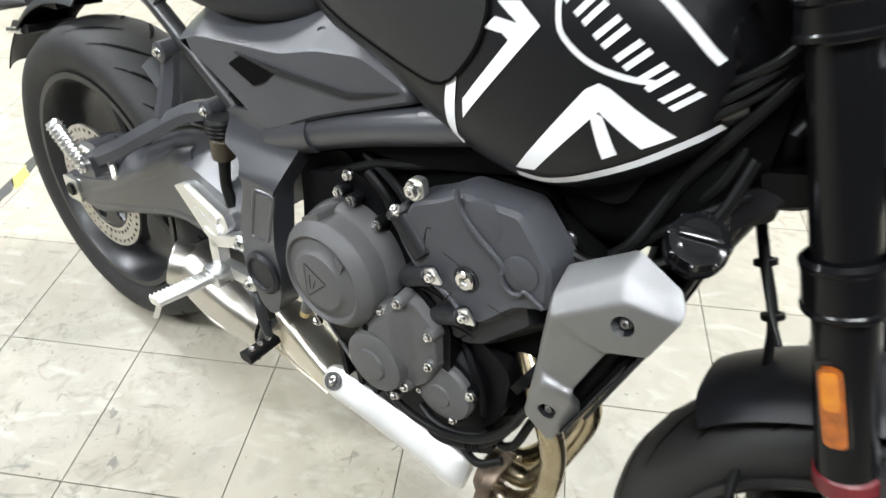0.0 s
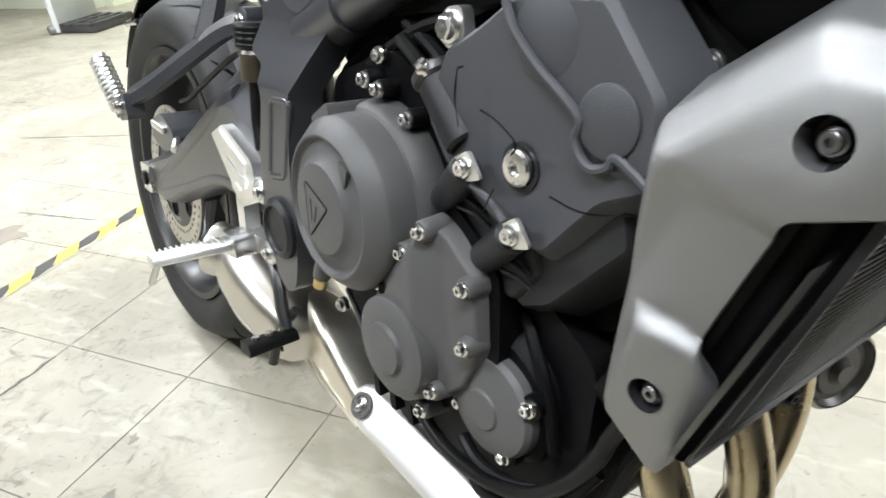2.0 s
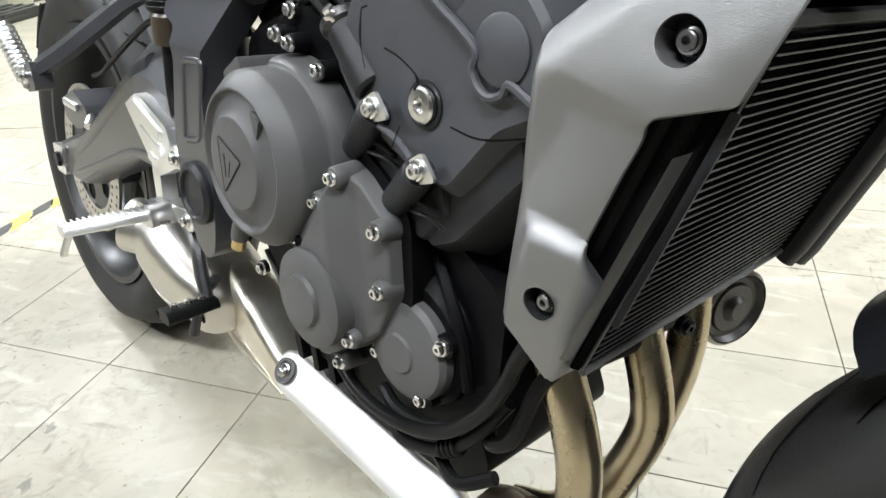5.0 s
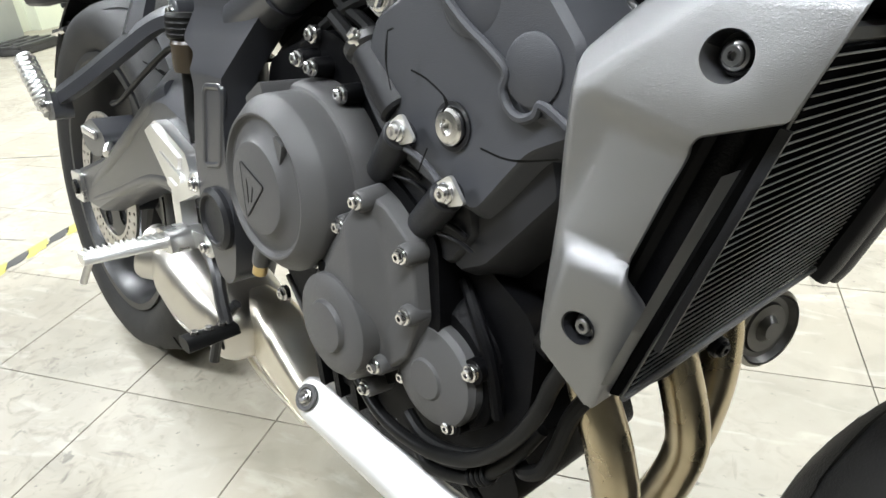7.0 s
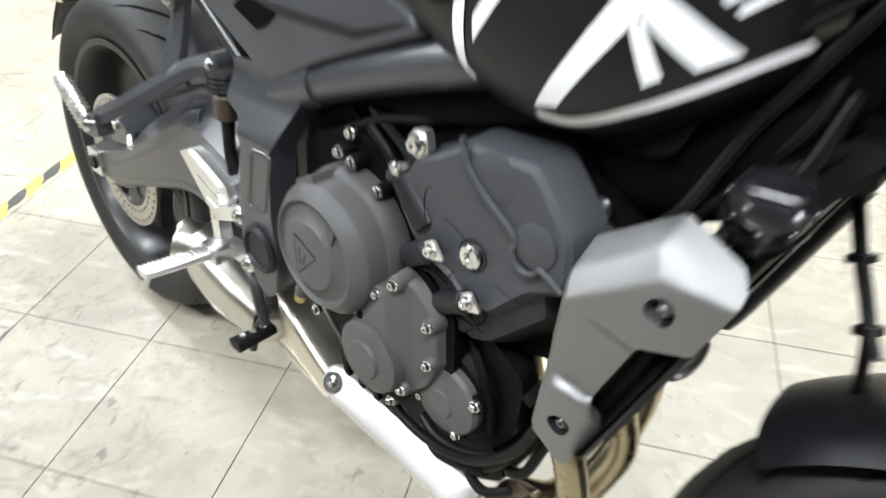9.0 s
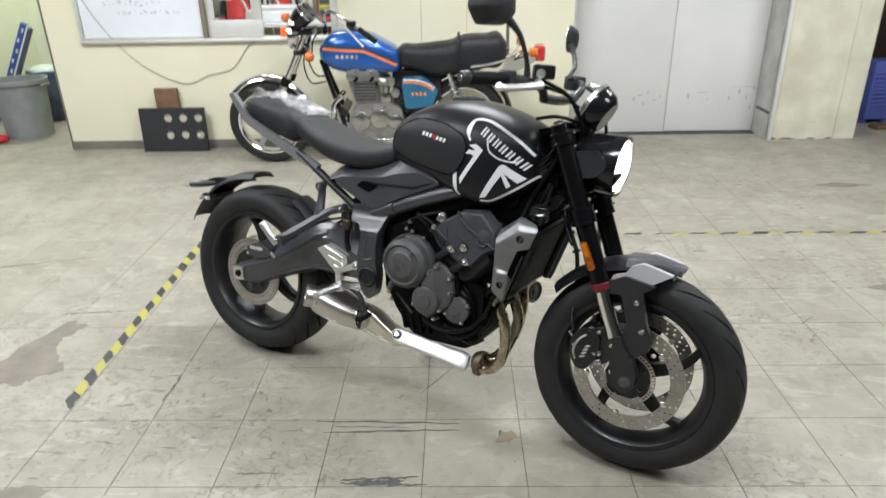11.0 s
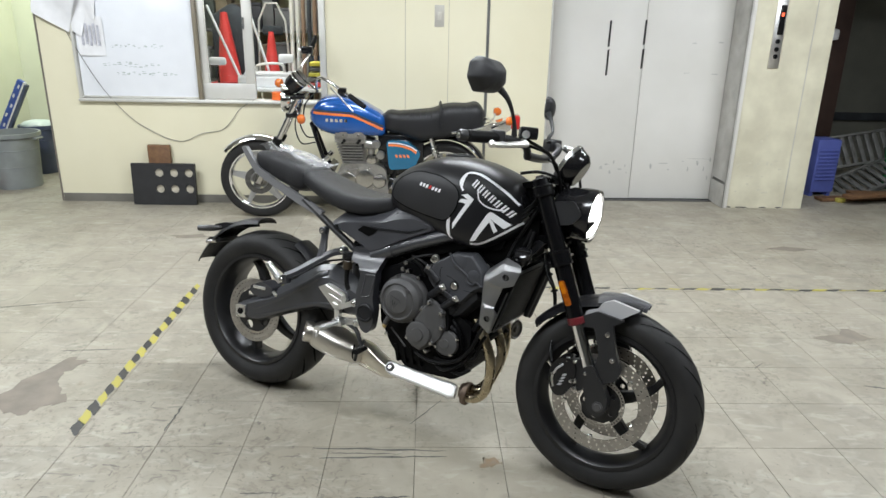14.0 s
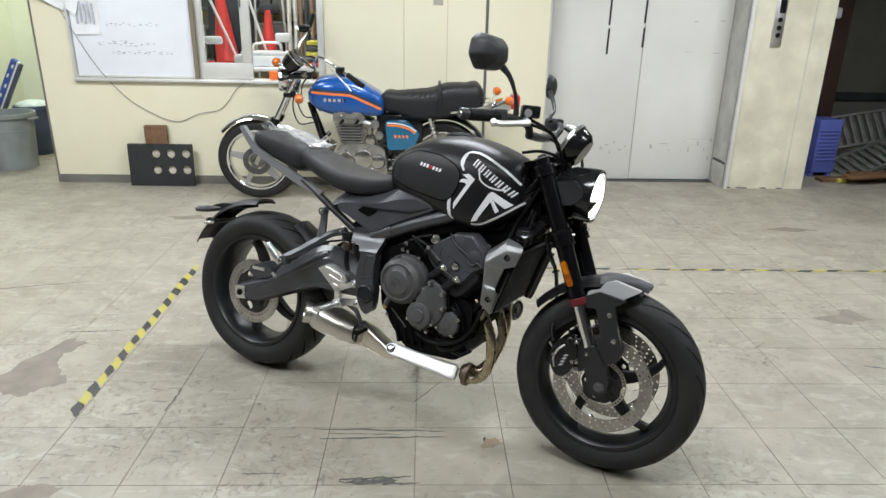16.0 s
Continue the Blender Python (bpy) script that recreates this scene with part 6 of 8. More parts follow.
# Coloured near-black for the shade it sits in.
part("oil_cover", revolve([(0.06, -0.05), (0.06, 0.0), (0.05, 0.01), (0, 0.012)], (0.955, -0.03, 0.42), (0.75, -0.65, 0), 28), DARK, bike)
# Big faceted black cover over the cylinder side.
facet = [(0.775, 0.60), (0.80, 0.662), (0.838, 0.683), (0.868, 0.706), (0.955, 0.716), (1.01, 0.665), (1.03, 0.605), (0.985, 0.548), (0.912, 0.482), (0.872, 0.490), (0.842, 0.51), (0.80, 0.54)]
upper = [(0.790, 0.605), (0.808, 0.655), (0.842, 0.674), (0.872, 0.695), (0.945, 0.704), (0.988, 0.655), (0.998, 0.608), (0.958, 0.588), (0.918, 0.540), (0.880, 0.545), (0.855, 0.555), (0.815, 0.575)]
facet = [((p[0] + q[0]) / 2, (p[1] + q[1]) / 2) for p, q in zip(facet, upper)]
fc = part("cylinder_cover", loft2(fillet(facet, 0.008, 3), -0.085, fillet(upper, 0.008, 3), -0.126, rim=0.003), COVER_BLACK, bike, "faceted black plastic cylinder cover", 24)
# The down-facing skirt gets a darker plastic that carries its shade.
part("cover_skirt", loft2(fillet([(0.835, 0.535), (0.858, 0.482), (0.888, 0.462), (0.925, 0.478), (1.0, 0.552), (0.975, 0.60), (0.90, 0.585)], 0.006, 3), -0.070, fillet([(0.845, 0.545), (0.872, 0.496), (0.892, 0.484), (0.918, 0.497), (0.975, 0.562), (0.965, 0.595), (0.90, 0.58)], 0.006, 3), -0.112, rim=0.003), PLASTIC, fc, "sloping lower face of the cover, in darker plastic for its shade")
plate2 = part("cover_plate", loft2(fillet([(0.872, 0.698), (0.945, 0.704), (0.99, 0.655), (0.996, 0.610), (0.966, 0.605), (0.945, 0.614), (0.938, 0.632), (0.905, 0.655)], 0.006, 3), -0.125, fillet([(0.876, 0.694), (0.944, 0.700), (0.986, 0.654), (0.991, 0.614), (0.966, 0.611), (0.949, 0.618), (0.943, 0.634), (0.908, 0.659)], 0.006, 3), -0.1285, rim=0.0012), COVER_BLACK, fc)
part("cover_boss", revolve([(0.021, -0.003), (0.021, 0.0015), (0.019, 0.0025), (0, 0.0025)], (0.958, -0.1285, 0.638), (0, -1, 0), 32), COVER_BLACK, fc)
part("cover_boss", revolve([(0.026, -0.003), (0.026, 0.0015), (0.024, 0.0025), (0, 0.0025)], (0.905, -0.1265, 0.676), (0, -1, 0), 32), COVER_BLACK, fc)
part("cover_rail", tube([(0.868, -0.128, 0.702), (0.872, -0.129, 0.690), (0.882, -0.130, 0.676), (0.903, -0.130, 0.659), (0.925, -0.130, 0.646), (0.939, -0.130, 0.635), (0.937, -0.130, 0.624), (0.943, -0.130, 0.614), (0.953, -0.130, 0.610), (0.963, -0.130, 0.614), (0.968, -0.130, 0.620), (0.990, -0.128, 0.608)], 0.0032, 8, 5), COVER_BLACK, fc, "raised black rail on the cover")
# Dark decal lines draw the shade in the cover's grooves.
for pts in ([(0.869, 0.628), (0.885, 0.624), (0.903, 0.614), (0.899, 0.606)], [(0.885, 0.580), (0.876, 0.562)], [(0.846, 0.650), (0.843, 0.632), (0.848, 0.612)], [(0.933, 0.590), (0.956, 0.588), (0.985, 0.594)], [(0.846, 0.650), (0.852, 0.652)]):
    part("cover_groove", decal([ribbon([(q.x, q.y) for q in smooth_path([V(x, z, 0) for x, z in pts], 4)], 0.0014)], fc, -1, 0.0006, 0.01), ENGINE_BLACK, fc, "thin dark line for the shade in a groove")
part("bolt_seat", revolve([(0.0165, -0.001), (0.0165, 0.0016), (0.0135, 0.0016), (0.0125, -0.001)], (0.893, -0.126, 0.594), (0, -1, 0), 28), PLASTIC, fc)
part("cap_bolt", revolve([(0.0125, -0.002), (0.0125, 0.004), (0.0105, 0.0055), (0.0055, 0.0058), (0.005, 0.002), (0, 0.002)], (0.893, -0.127, 0.594), (0, -1, 0), 28), BOLT, fc, "large polished cap bolt")
part("mount_ear", prism(fillet([(0.790, 0.662), (0.799, 0.682), (0.816, 0.685), (0.821, 0.664), (0.806, 0.653)], 0.006), -0.118, -0.108, 0.003), BRUSHED, fc)
bolt((0.806, -0.119, 0.669), fc, 0.013, h=0.008)
for x, z in ((0.854, 0.585), (0.904, 0.554)):
    post = rod((x - 0.052, -0.112, z - 0.044), (x - 0.002, -0.137, z - 0.002), 0.0135, 0.0120, seg=18, edge=0.12)
    post = part("mount_post", post, PLASTIC, fc, "black moulded mounting post")
    part("post_foot", rod((x - 0.056, -0.092, z - 0.050), (x - 0.044, -0.114, z - 0.040), 0.0150, seg=18, edge=0.3), PLASTIC, post)
    tab = prism(fillet([(x - 0.013, z + 0.002), (x + 0.002, z + 0.013), (x + 0.017, z - 0.004), (x, z - 0.010)], 0.004), -0.1405, -0.1375, 0.0008)
    part("mount_tab", tab, BRUSHED, fc, "polished mounting tab")
    bolt((x, -0.141, z), fc, 0.0085, hexed=False)
    for dx, dz, r in ((0.0, 0.0, 0.0022), (0.006, -0.009, 0.0018)):
        part("post_rib", tube([(x - 0.030 + dx, -0.124, z - 0.030 + dz), (x - 0.012 + dx, -0.121, z - 0.032 + dz), (x - 0.002 + dx, -0.117, z - 0.038 + dz)], r, 8, 5), PLASTIC, post)
part("post_brace", tube([(0.858, -0.137, 0.574), (0.876, -0.134, 0.566), (0.894, -0.136, 0.556)], 0.0026, 8, 3), COVER_BLACK, fc)
part("post_back", loft2(fillet([(0.800, 0.555), (0.850, 0.592), (0.905, 0.560), (0.918, 0.520), (0.890, 0.480), (0.845, 0.490), (0.805, 0.515)], 0.008, 3), -0.085, fillet([(0.806, 0.553), (0.850, 0.586), (0.900, 0.556), (0.910, 0.520), (0.886, 0.488), (0.848, 0.497), (0.812, 0.520)], 0.008, 3), -0.116, rim=0.003), PLASTIC, fc, "recessed black lower wall of the cover")
stub = part("coil_stub", rod((0.79, -0.115, 0.63), (0.832, -0.118, 0.592), 0.0165, seg=20), PLASTIC, bike)
part("stub_ring", rod((0.783, -0.115, 0.637), (0.791, -0.1155, 0.629), 0.0185, seg=20), BLACK_PAINT, stub)
bolt((0.789, -0.128, 0.640), stub, 0.008, (-0.3, -0.6, 0.74))
for x, y, z in ((0.688, -0.10, 0.632), (0.805, -0.095, 0.635), (0.64, -0.115, 0.37)):
    bolt((x, y, z), case, 0.009)
for pts in ([(0.70, -0.08, 0.66), (0.76, -0.09, 0.64), (0.80, -0.095, 0.61)], [(0.66, -0.09, 0.62), (0.72, -0.085, 0.655), (0.78, -0.08, 0.675), (0.84, -0.07, 0.70)], [(0.72, -0.1, 0.65), (0.75, -0.1, 0.63), (0.77, -0.1, 0.60)], [(0.64, -0.09, 0.66), (0.70, -0.07, 0.69), (0.78, -0.07, 0.70)]):
    part("wiring", tube(pts, 0.006, 8, 5), HOSE, bike)
part("clutch_rod", rod((0.66, -0.12, 0.40), (0.725, -0.125, 0.345), 0.0028), ENGINE_GREY, bike)
part("sump", prism(fillet([(0.66, 0.32), (0.93, 0.33), (0.95, 0.29), (0.90, 0.255), (0.72, 0.25), (0.68, 0.28)], 0.015), -0.085, 0.085, 0.01), ENGINE_BLACK, bike)
for k in range(4):
    part("sump_rib", prism(fillet([(0.665 + 0.03 * k, 0.335), (0.675 + 0.03 * k, 0.335), (0.69 + 0.03 * k, 0.275), (0.68 + 0.03 * k, 0.275)], 0.002), -0.10, -0.08, 0.002), ENGINE_BLACK, bike)
part("coolant_hose", tube([(1.02, -0.13, 0.50), (0.994, -0.125, 0.448), (0.986, -0.125, 0.423), (0.971, -0.125, 0.393), (0.951, -0.125, 0.366), (0.928, -0.125, 0.344), (0.898, -0.125, 0.328), (0.869, -0.124, 0.319), (0.833, -0.122, 0.315), (0.799, -0.118, 0.318), (0.76, -0.11, 0.33)], 0.0060, 14, 5), HOSE, bike, "thick black coolant hose")
part("coolant_hose", tube([(0.84, -0.105, 0.30), (0.867, -0.113, 0.293), (0.90, -0.115, 0.304), (0.93, -0.115, 0.323), (0.959, -0.113, 0.359), (0.975, -0.105, 0.39)], 0.0056, 12, 5), HOSE, bike)
for k in range(4):
    part("hose_collar", rod((0.921 + 0.005 * k, -0.115, 0.317 + 0.004 * k), (0.924 + 0.005 * k, -0.115, 0.3195 + 0.004 * k), 0.0085, seg=14), HOSE, bike)
part("coolant_hose", tube([(0.835, -0.108, 0.326), (0.865, -0.115, 0.322), (0.905, -0.117, 0.331), (0.945, -0.112, 0.352)], 0.0062, 10, 5), HOSE, bike)
for pts in ([(0.955, -0.10, 0.345), (0.968, -0.11, 0.350), (0.983, -0.11, 0.362), (0.990, -0.108, 0.382), (0.998, -0.105, 0.415), (1.01, -0.10, 0.44)], [(0.90, -0.10, 0.29), (0.94, -0.115, 0.295), (0.97, -0.105, 0.315)]):
    part("clip_hose", tube(pts, 0.006, 10, 5), HOSE, bike)

# Exhaust: three headers, collector, heat shield, under-slung silencer.
HEADS = ([(0.955, -0.060, 0.478), (0.982, -0.078, 0.455), (1.002, -0.087, 0.425), (1.020, -0.088, 0.39), (1.031, -0.087, 0.35), (1.032, -0.085, 0.29), (1.016, -0.08, 0.238), (0.985, -0.078, 0.208), (0.94, -0.075, 0.20)],
         [(0.96, 0.0, 0.475), (0.998, 0.0, 0.455), (1.014, 0.0, 0.425), (1.031, 0.0, 0.382), (1.035, -0.001, 0.35), (1.024, -0.012, 0.30), (1.008, -0.032, 0.252), (0.985, -0.043, 0.225), (0.94, -0.045, 0.222)],
         [(0.965, 0.085, 0.47), (1.002, 0.083, 0.45), (1.016, 0.078, 0.40), (1.018, 0.06, 0.34), (1.005, 0.03, 0.27), (0.97, 0.0, 0.215), (0.93, -0.02, 0.205)])
for pts in HEADS:
    part("header_pipe", tube(pts, 0.0168, 20, 8), HEADER, bike, "golden heat-tinted exhaust header pipe")
for a, b in (((0.997, -0.085, 0.425), (1.012, 0.0, 0.428)), ((1.01, 0.0, 0.43), (1.006, 0.085, 0.425))):
    part("pipe_link", rod(a, b, 0.012), ENGINE_BLACK, bike)
bolt((1.03, 0.035, 0.43), bike, 0.010, (1, -0.2, -0.1), material=ENGINE_BLACK)
part("collector", body([(0.925, 0.240, 0.188, 0.03), (0.94, 0.243, 0.180, 0.04), (0.955, 0.243, 0.180, 0.044)], 10, 24, 2.4, 0.5, -0.058), mat("scorched_steel", (0.16, 0.12, 0.09), 0.5, metal=0.8, var=0.4, vscale=30), bike, "brown scorched exhaust collector")
part("collector_clamp", revolve([(0.036, -0.010), (0.040, -0.008), (0.041, 0.0), (0.040, 0.008), (0.036, 0.010)], (0.948, -0.066, 0.212), (0.98, 0, -0.1), 28), bpy.data.materials["scorched_steel"], bike)
shield = bmesh.new()
own = body([(0.637, 0.010, -0.010, 0.007), (0.642, 0.017, -0.017, 0.010), (0.654, 0.0225, -0.0225, 0.012), (0.70, 0.0245, -0.0245, 0.013), (0.78, 0.0255, -0.0255, 0.013), (0.86, 0.0258, -0.0258, 0.013), (0.908, 0.0255, -0.0255, 0.012), (0.914, 0.022, -0.022, 0.009)], 48, 36, 4.0)
for v in own.verts:
    y, z, u = v.co.y, v.co.z, (v.co.x - 0.64) / 0.27
    v.co.y = y * 0.82 + z * 0.57 - 0.094 + 0.010 * u
    v.co.z = -y * 0.57 + z * 0.82 + 0.241 - 0.030 * u
shield = part("heat_shield", join(shield, own), SHIELD_STEEL, bike, "brushed steel exhaust heat shield", 50)
sn = (0.06, -0.82, 0.57)
part("shield_washer", revolve([(0.0150, -0.001), (0.0150, 0.002), (0.0142, 0.0026), (0.0105, 0.0026), (0.010, 0.001)], (0.660, -0.1055, 0.2465), sn, 28), ENGINE_GREY, shield)
bolt((0.660, -0.1065, 0.247), shield, 0.0105, sn, hexed=False)
LINK = mat("straw_tinted_stainless", (0.84, 0.82, 0.76), 0.36, metal=1.0, second=(0.72, 0.66, 0.54), vscale=14)
SILENCER_STEEL = mat("satin_silencer_steel", (0.66, 0.64, 0.60), 0.34, metal=1.0, second=(0.56, 0.53, 0.48), vscale=9, grain=0.08, gscale=900)
silencer = body([(0.296, 0.322, 0.272, 0.036), (0.318, 0.334, 0.252, 0.054), (0.36, 0.336, 0.238, 0.062), (0.42, 0.324, 0.230, 0.063), (0.48, 0.308, 0.227, 0.057), (0.525, 0.292, 0.231, 0.042), (0.535, 0.280, 0.242, 0.026)], 26, 36, 3.4, 0.45, -0.082)
silencer = part("silencer", silencer, SILENCER_STEEL, bike, "short brushed stainless under-slung silencer", 60)
part("silencer_seam", tube([(0.34, -0.136, 0.256), (0.42, -0.142, 0.246), (0.50, -0.132, 0.243)], 0.0022, 8, 5), SILENCER_STEEL, silencer)
part("silencer_band", tube([(0.512, -0.120, 0.300), (0.516, -0.136, 0.272), (0.514, -0.126, 0.240)], 0.003, 8, 5), ENGINE_BLACK, silencer, "dark joint band")
part("link_pipe", body([(0.49, 0.306, 0.230, 0.022), (0.54, 0.300, 0.221, 0.031), (0.60, 0.266, 0.208, 0.033), (0.648, 0.240, 0.196, 0.030), (0.668, 0.230, 0.200, 0.022)], 14, 28, 5.0, 0.5, -0.070), LINK, silencer, "tinted steel link pipe", 40)
part("link_seam", tube([(0.50, -0.098, 0.228), (0.56, -0.103, 0.217), (0.64, -0.099, 0.199)], 0.0028, 8, 5), LINK, silencer)
part("tail_pipe", revolve([(0.034, -0.035), (0.038, 0.0), (0.040, 0.022), (0.038, 0.027), (0.033, 0.027), (0.031, 0.01), (0.030, -0.02), (0, -0.02)], (0.312, -0.112, 0.300), (-0.74, -0.63, 0.22), 32), SILENCER_STEEL, silencer, "slash-cut steel tail pipe")
part("tail_core", revolve([(0.0305, -0.005), (0, -0.005)], (0.312, -0.112, 0.300), (-0.74, -0.63, 0.22), 24), DARK, silencer)
part("silencer_strap", tube([(0.54, -0.155, 0.255), (0.545, -0.145, 0.30), (0.56, -0.13, 0.33)], 0.006, 8, 4), BLACK_PAINT, bike)

# Rider footrest, brake pedal and side stand.


def strap_bar(p, q, w):
    """The outline of a straight bar of width w with cut ends."""
    p, q = Vector(p), Vector(q)
    d = (q - p).normalized()
    n = Vector((-d.y, d.x)) * w / 2
    return [tuple(v) for v in (p + n, q + n, q - n, p - n)]


fr = part("footrest_hanger", prism(fillet([(0.346, 0.487), (0.384, 0.507), (0.402, 0.505), (0.466, 0.483), (0.473, 0.462), (0.442, 0.417), (0.424, 0.416)], 0.004, 3), -0.117, -0.132, 0.003, 2), PEG_ALLOY, bike, "bright cast alloy footrest hanger with heel guard")
for p, q, w in (((0.376, 0.494), (0.452, 0.468), 0.017), ((0.394, 0.466), (0.452, 0.447), 0.014), ((0.414, 0.440), (0.442, 0.430), 0.010)):
    part("heel_rib", prism(fillet(strap_bar(p, q, w), 0.003, 2), -0.131, -0.1365, 0.0022, 2), PEG_ALLOY, fr)
for p, q, w in (((0.430, 0.424), (0.508, 0.459), 0.019), ((0.437, 0.430), (0.441, 0.372), 0.021), ((0.438, 0.380), (0.522, 0.390), 0.020)):
    part("hanger_arm", prism(fillet(strap_bar(p, q, w), 0.004, 2), -0.119, -0.138, 0.004, 2), PEG_ALLOY, fr)
for x, z in ((0.509, 0.460), (0.522, 0.390)):
    part("hanger_boss", revolve([(0.0140, -0.015), (0.0140, 0.004), (0.012, 0.006), (0, 0.006)], (x, -0.136, z), (0, -1, 0), 20), PEG_ALLOY, fr)
    bolt((x, -0.1425, z), fr, 0.0095, hexed=False)
peg = prism(fillet([(0.442, 0.386), (0.466, 0.389), (0.470, 0.378), (0.446, 0.374)], 0.004), -0.25, -0.155, 0.004, 2, 1.15)
for v in peg.verts:
    v.co.x -= (abs(v.co.y) - 0.155) * 0.2
    v.co.z -= (abs(v.co.y) - 0.155) * 0.08
peg = part("footrest", peg, PEG_ALLOY, bike, "ribbed alloy footrest")
part("peg_clevis", prism(fillet([(0.438, 0.394), (0.475, 0.396), (0.482, 0.372), (0.445, 0.366)], 0.006), -0.165, -0.135, 0.005), ALLOY, peg)
for k in range(15):
    part("tread_rib", box((0.4545 - 0.2 * 0.0062 * k, -0.162 - 0.0062 * k, 0.3885 - 0.0005 * k), (0.022, 0.0026, 0.0018), 0.0006), PEG_ALLOY, peg)
part("feeler", rod((0.441, -0.243, 0.372), (0.436, -0.252, 0.345), 0.0042), BRUSHED, peg)
pedal = part("brake_pedal", tube([(0.48, -0.125, 0.378), (0.525, -0.135, 0.362), (0.548, -0.142, 0.33), (0.565, -0.145, 0.305)], [0.010, 0.008, 0.008, 0.007], 10, 5), BLACK_PAINT, bike, "black rear brake pedal")
part("pedal_pad", prism(fillet([(0.555, 0.313), (0.580, 0.315), (0.585, 0.301), (0.559, 0.298)], 0.0065), -0.198, -0.138, 0.0058, 3, 0.8), HOSE, pedal, "black rubber pedal pad")
for k in range(3):
    part("pad_stud", revolve([(0.005, 0), (0.004, 0.003), (0, 0.003)], (0.569, -0.153 - 0.016 * k, 0.3155), (0, 0, 1), 10), BOLT, pedal)
stand = part("side_stand", tube([(0.62, 0.12, 0.30), (0.60, 0.20, 0.15), (0.585, 0.262, 0.055)], 0.012, 10, 4), BLACK_PAINT, bike, "black side stand")

FIN_EDGE = mat("radiator_tube_edge", (0.12, 0.12, 0.12), 0.35, metal=0.5, var=0.2, vscale=40)
# Radiator: black core with fine rows, frame and silver side cowls.
def rp(u, v, w=0.0):
    """A place on the radiator: u across (-1 right to 1 left), v up its face, w out ahead of it."""
    b, t = V(1.050, 0.026, 0.477), V(1.130, 0.026, 0.720)
    up = t - b
    nrm = V(up.z, 0, -up.x).normalized()
    return b + up * v + V(0, 0.168 * u, 0) + nrm * w


rad = bmesh.new()
core = [rp(u, v, w) for w in (-0.03, 0.0) for u, v in ((-0.97, 0), (0.66, 0), (0.66, 0.78), (-0.97, 0.78))]
vs = [rad.verts.new(p) for p in core]
for q in ((0, 1, 2, 3), (4, 7, 6, 5), (0, 4, 5, 1), (1, 5, 6, 2), (2, 6, 7, 3), (3, 7, 4, 0)):
    rad.faces.new([vs[i] for i in q])
rad = part("radiator", rad, CORE, bike, "black radiator with fine horizontal tubes")
for k in range(34):
    v = 0.02 + 0.75 * k / 33
    part("radiator_tube", tube([rp(-0.965, v, 0.0008), rp(0.645, v, 0.0008)], 0.0006, 6, 1, squash=0.8), FIN_EDGE, rad)
for a, b, r in (((-1, 0), (0.66, 0), 0.006), ((-0.94, 0.78), (0.66, 0.78), 0.006)):
    part("radiator_edge", tube([rp(*a, -0.008), rp(*b, -0.008)], r, 8, 1), FIN, rad)
for u0, u1 in ((-0.92, -1.005), (0.63, 0.68)):
    part("radiator_tank", tube([rp(u0, 0.0, -0.018), rp(u0, 0.70, -0.018)], 0.014, 12, 1), ENGINE_BLACK, rad)
    part("radiator_bracket", tube([rp(u1, 0.0, -0.004), rp(u1, 0.75, -0.004)], 0.0045, 6, 1), CORE, rad)
TANK_STRIP = mat("dull_grey_strip", (0.075, 0.074, 0.07), 0.4, metal=0.3, var=0.15, vscale=30)


def flat_bar(pts, material, name, label=""):
    """A thin flat bar between four corners given on the radiator (u, v, w)."""
    bm = bmesh.new()
    quad = [bm.verts.new(rp(*q)) for q in pts]
    bm.faces.new(quad)
    bmesh.ops.solidify(bm, geom=bm.faces[:], thickness=0.002)
    return part(name, bm, material, rad, label)


flat_bar([(-1.17, 0.08, -0.003), (-1.065, 0.04, -0.003), (-1.065, 0.57, -0.003), (-1.17, 0.57, -0.003)], TANK_STRIP, "side_strip", "dull grey strip along the radiator side")
part("edge_line", tube([rp(-1.0, 0.0, 0.001), rp(-1.0, 0.74, 0.001)], 0.0011, 6, 1), TANK_STRIP, rad)
for u, v0, v1, r in ((0.76, -0.02, 0.80, 0.012), (1.02, -0.08, 0.60, 0.014)):
    part("side_fairing", tube([rp(u, v0, 0.004), rp(u, v0 + 0.03, 0.006), rp(u, v1, 0.006)], [r * 0.8, r, r], 10, 2, squash=0.7), GUARD_BLACK, rad, "black fairing beside the radiator")
part("radiator_strap", prism(fillet([(1.066, 0.515), (1.070, 0.514), (1.107, 0.634), (1.102, 0.635)], 0.001), -0.1470, -0.145, 0.0006), PLASTIC, rad, "dark radiator strap")
for q, r in ((-0.97, 0.009), (-0.88, 0.008)):
    part("radiator_pipe", tube([rp(q, 0.10, -0.03), rp(q, 0.62, -0.03)], r, 10, 1), HOSE, rad)
part("radiator_edge", tube([rp(-1, -0.005, 0.002), rp(0.66, -0.005, 0.002)], 0.0022, 8, 1), ENGINE_GREY, rad)

def cowl_y(x, z):
    return -0.166 + 0.12 * (x - 1.045) + 0.1 * max(z - 0.635, -0.035)


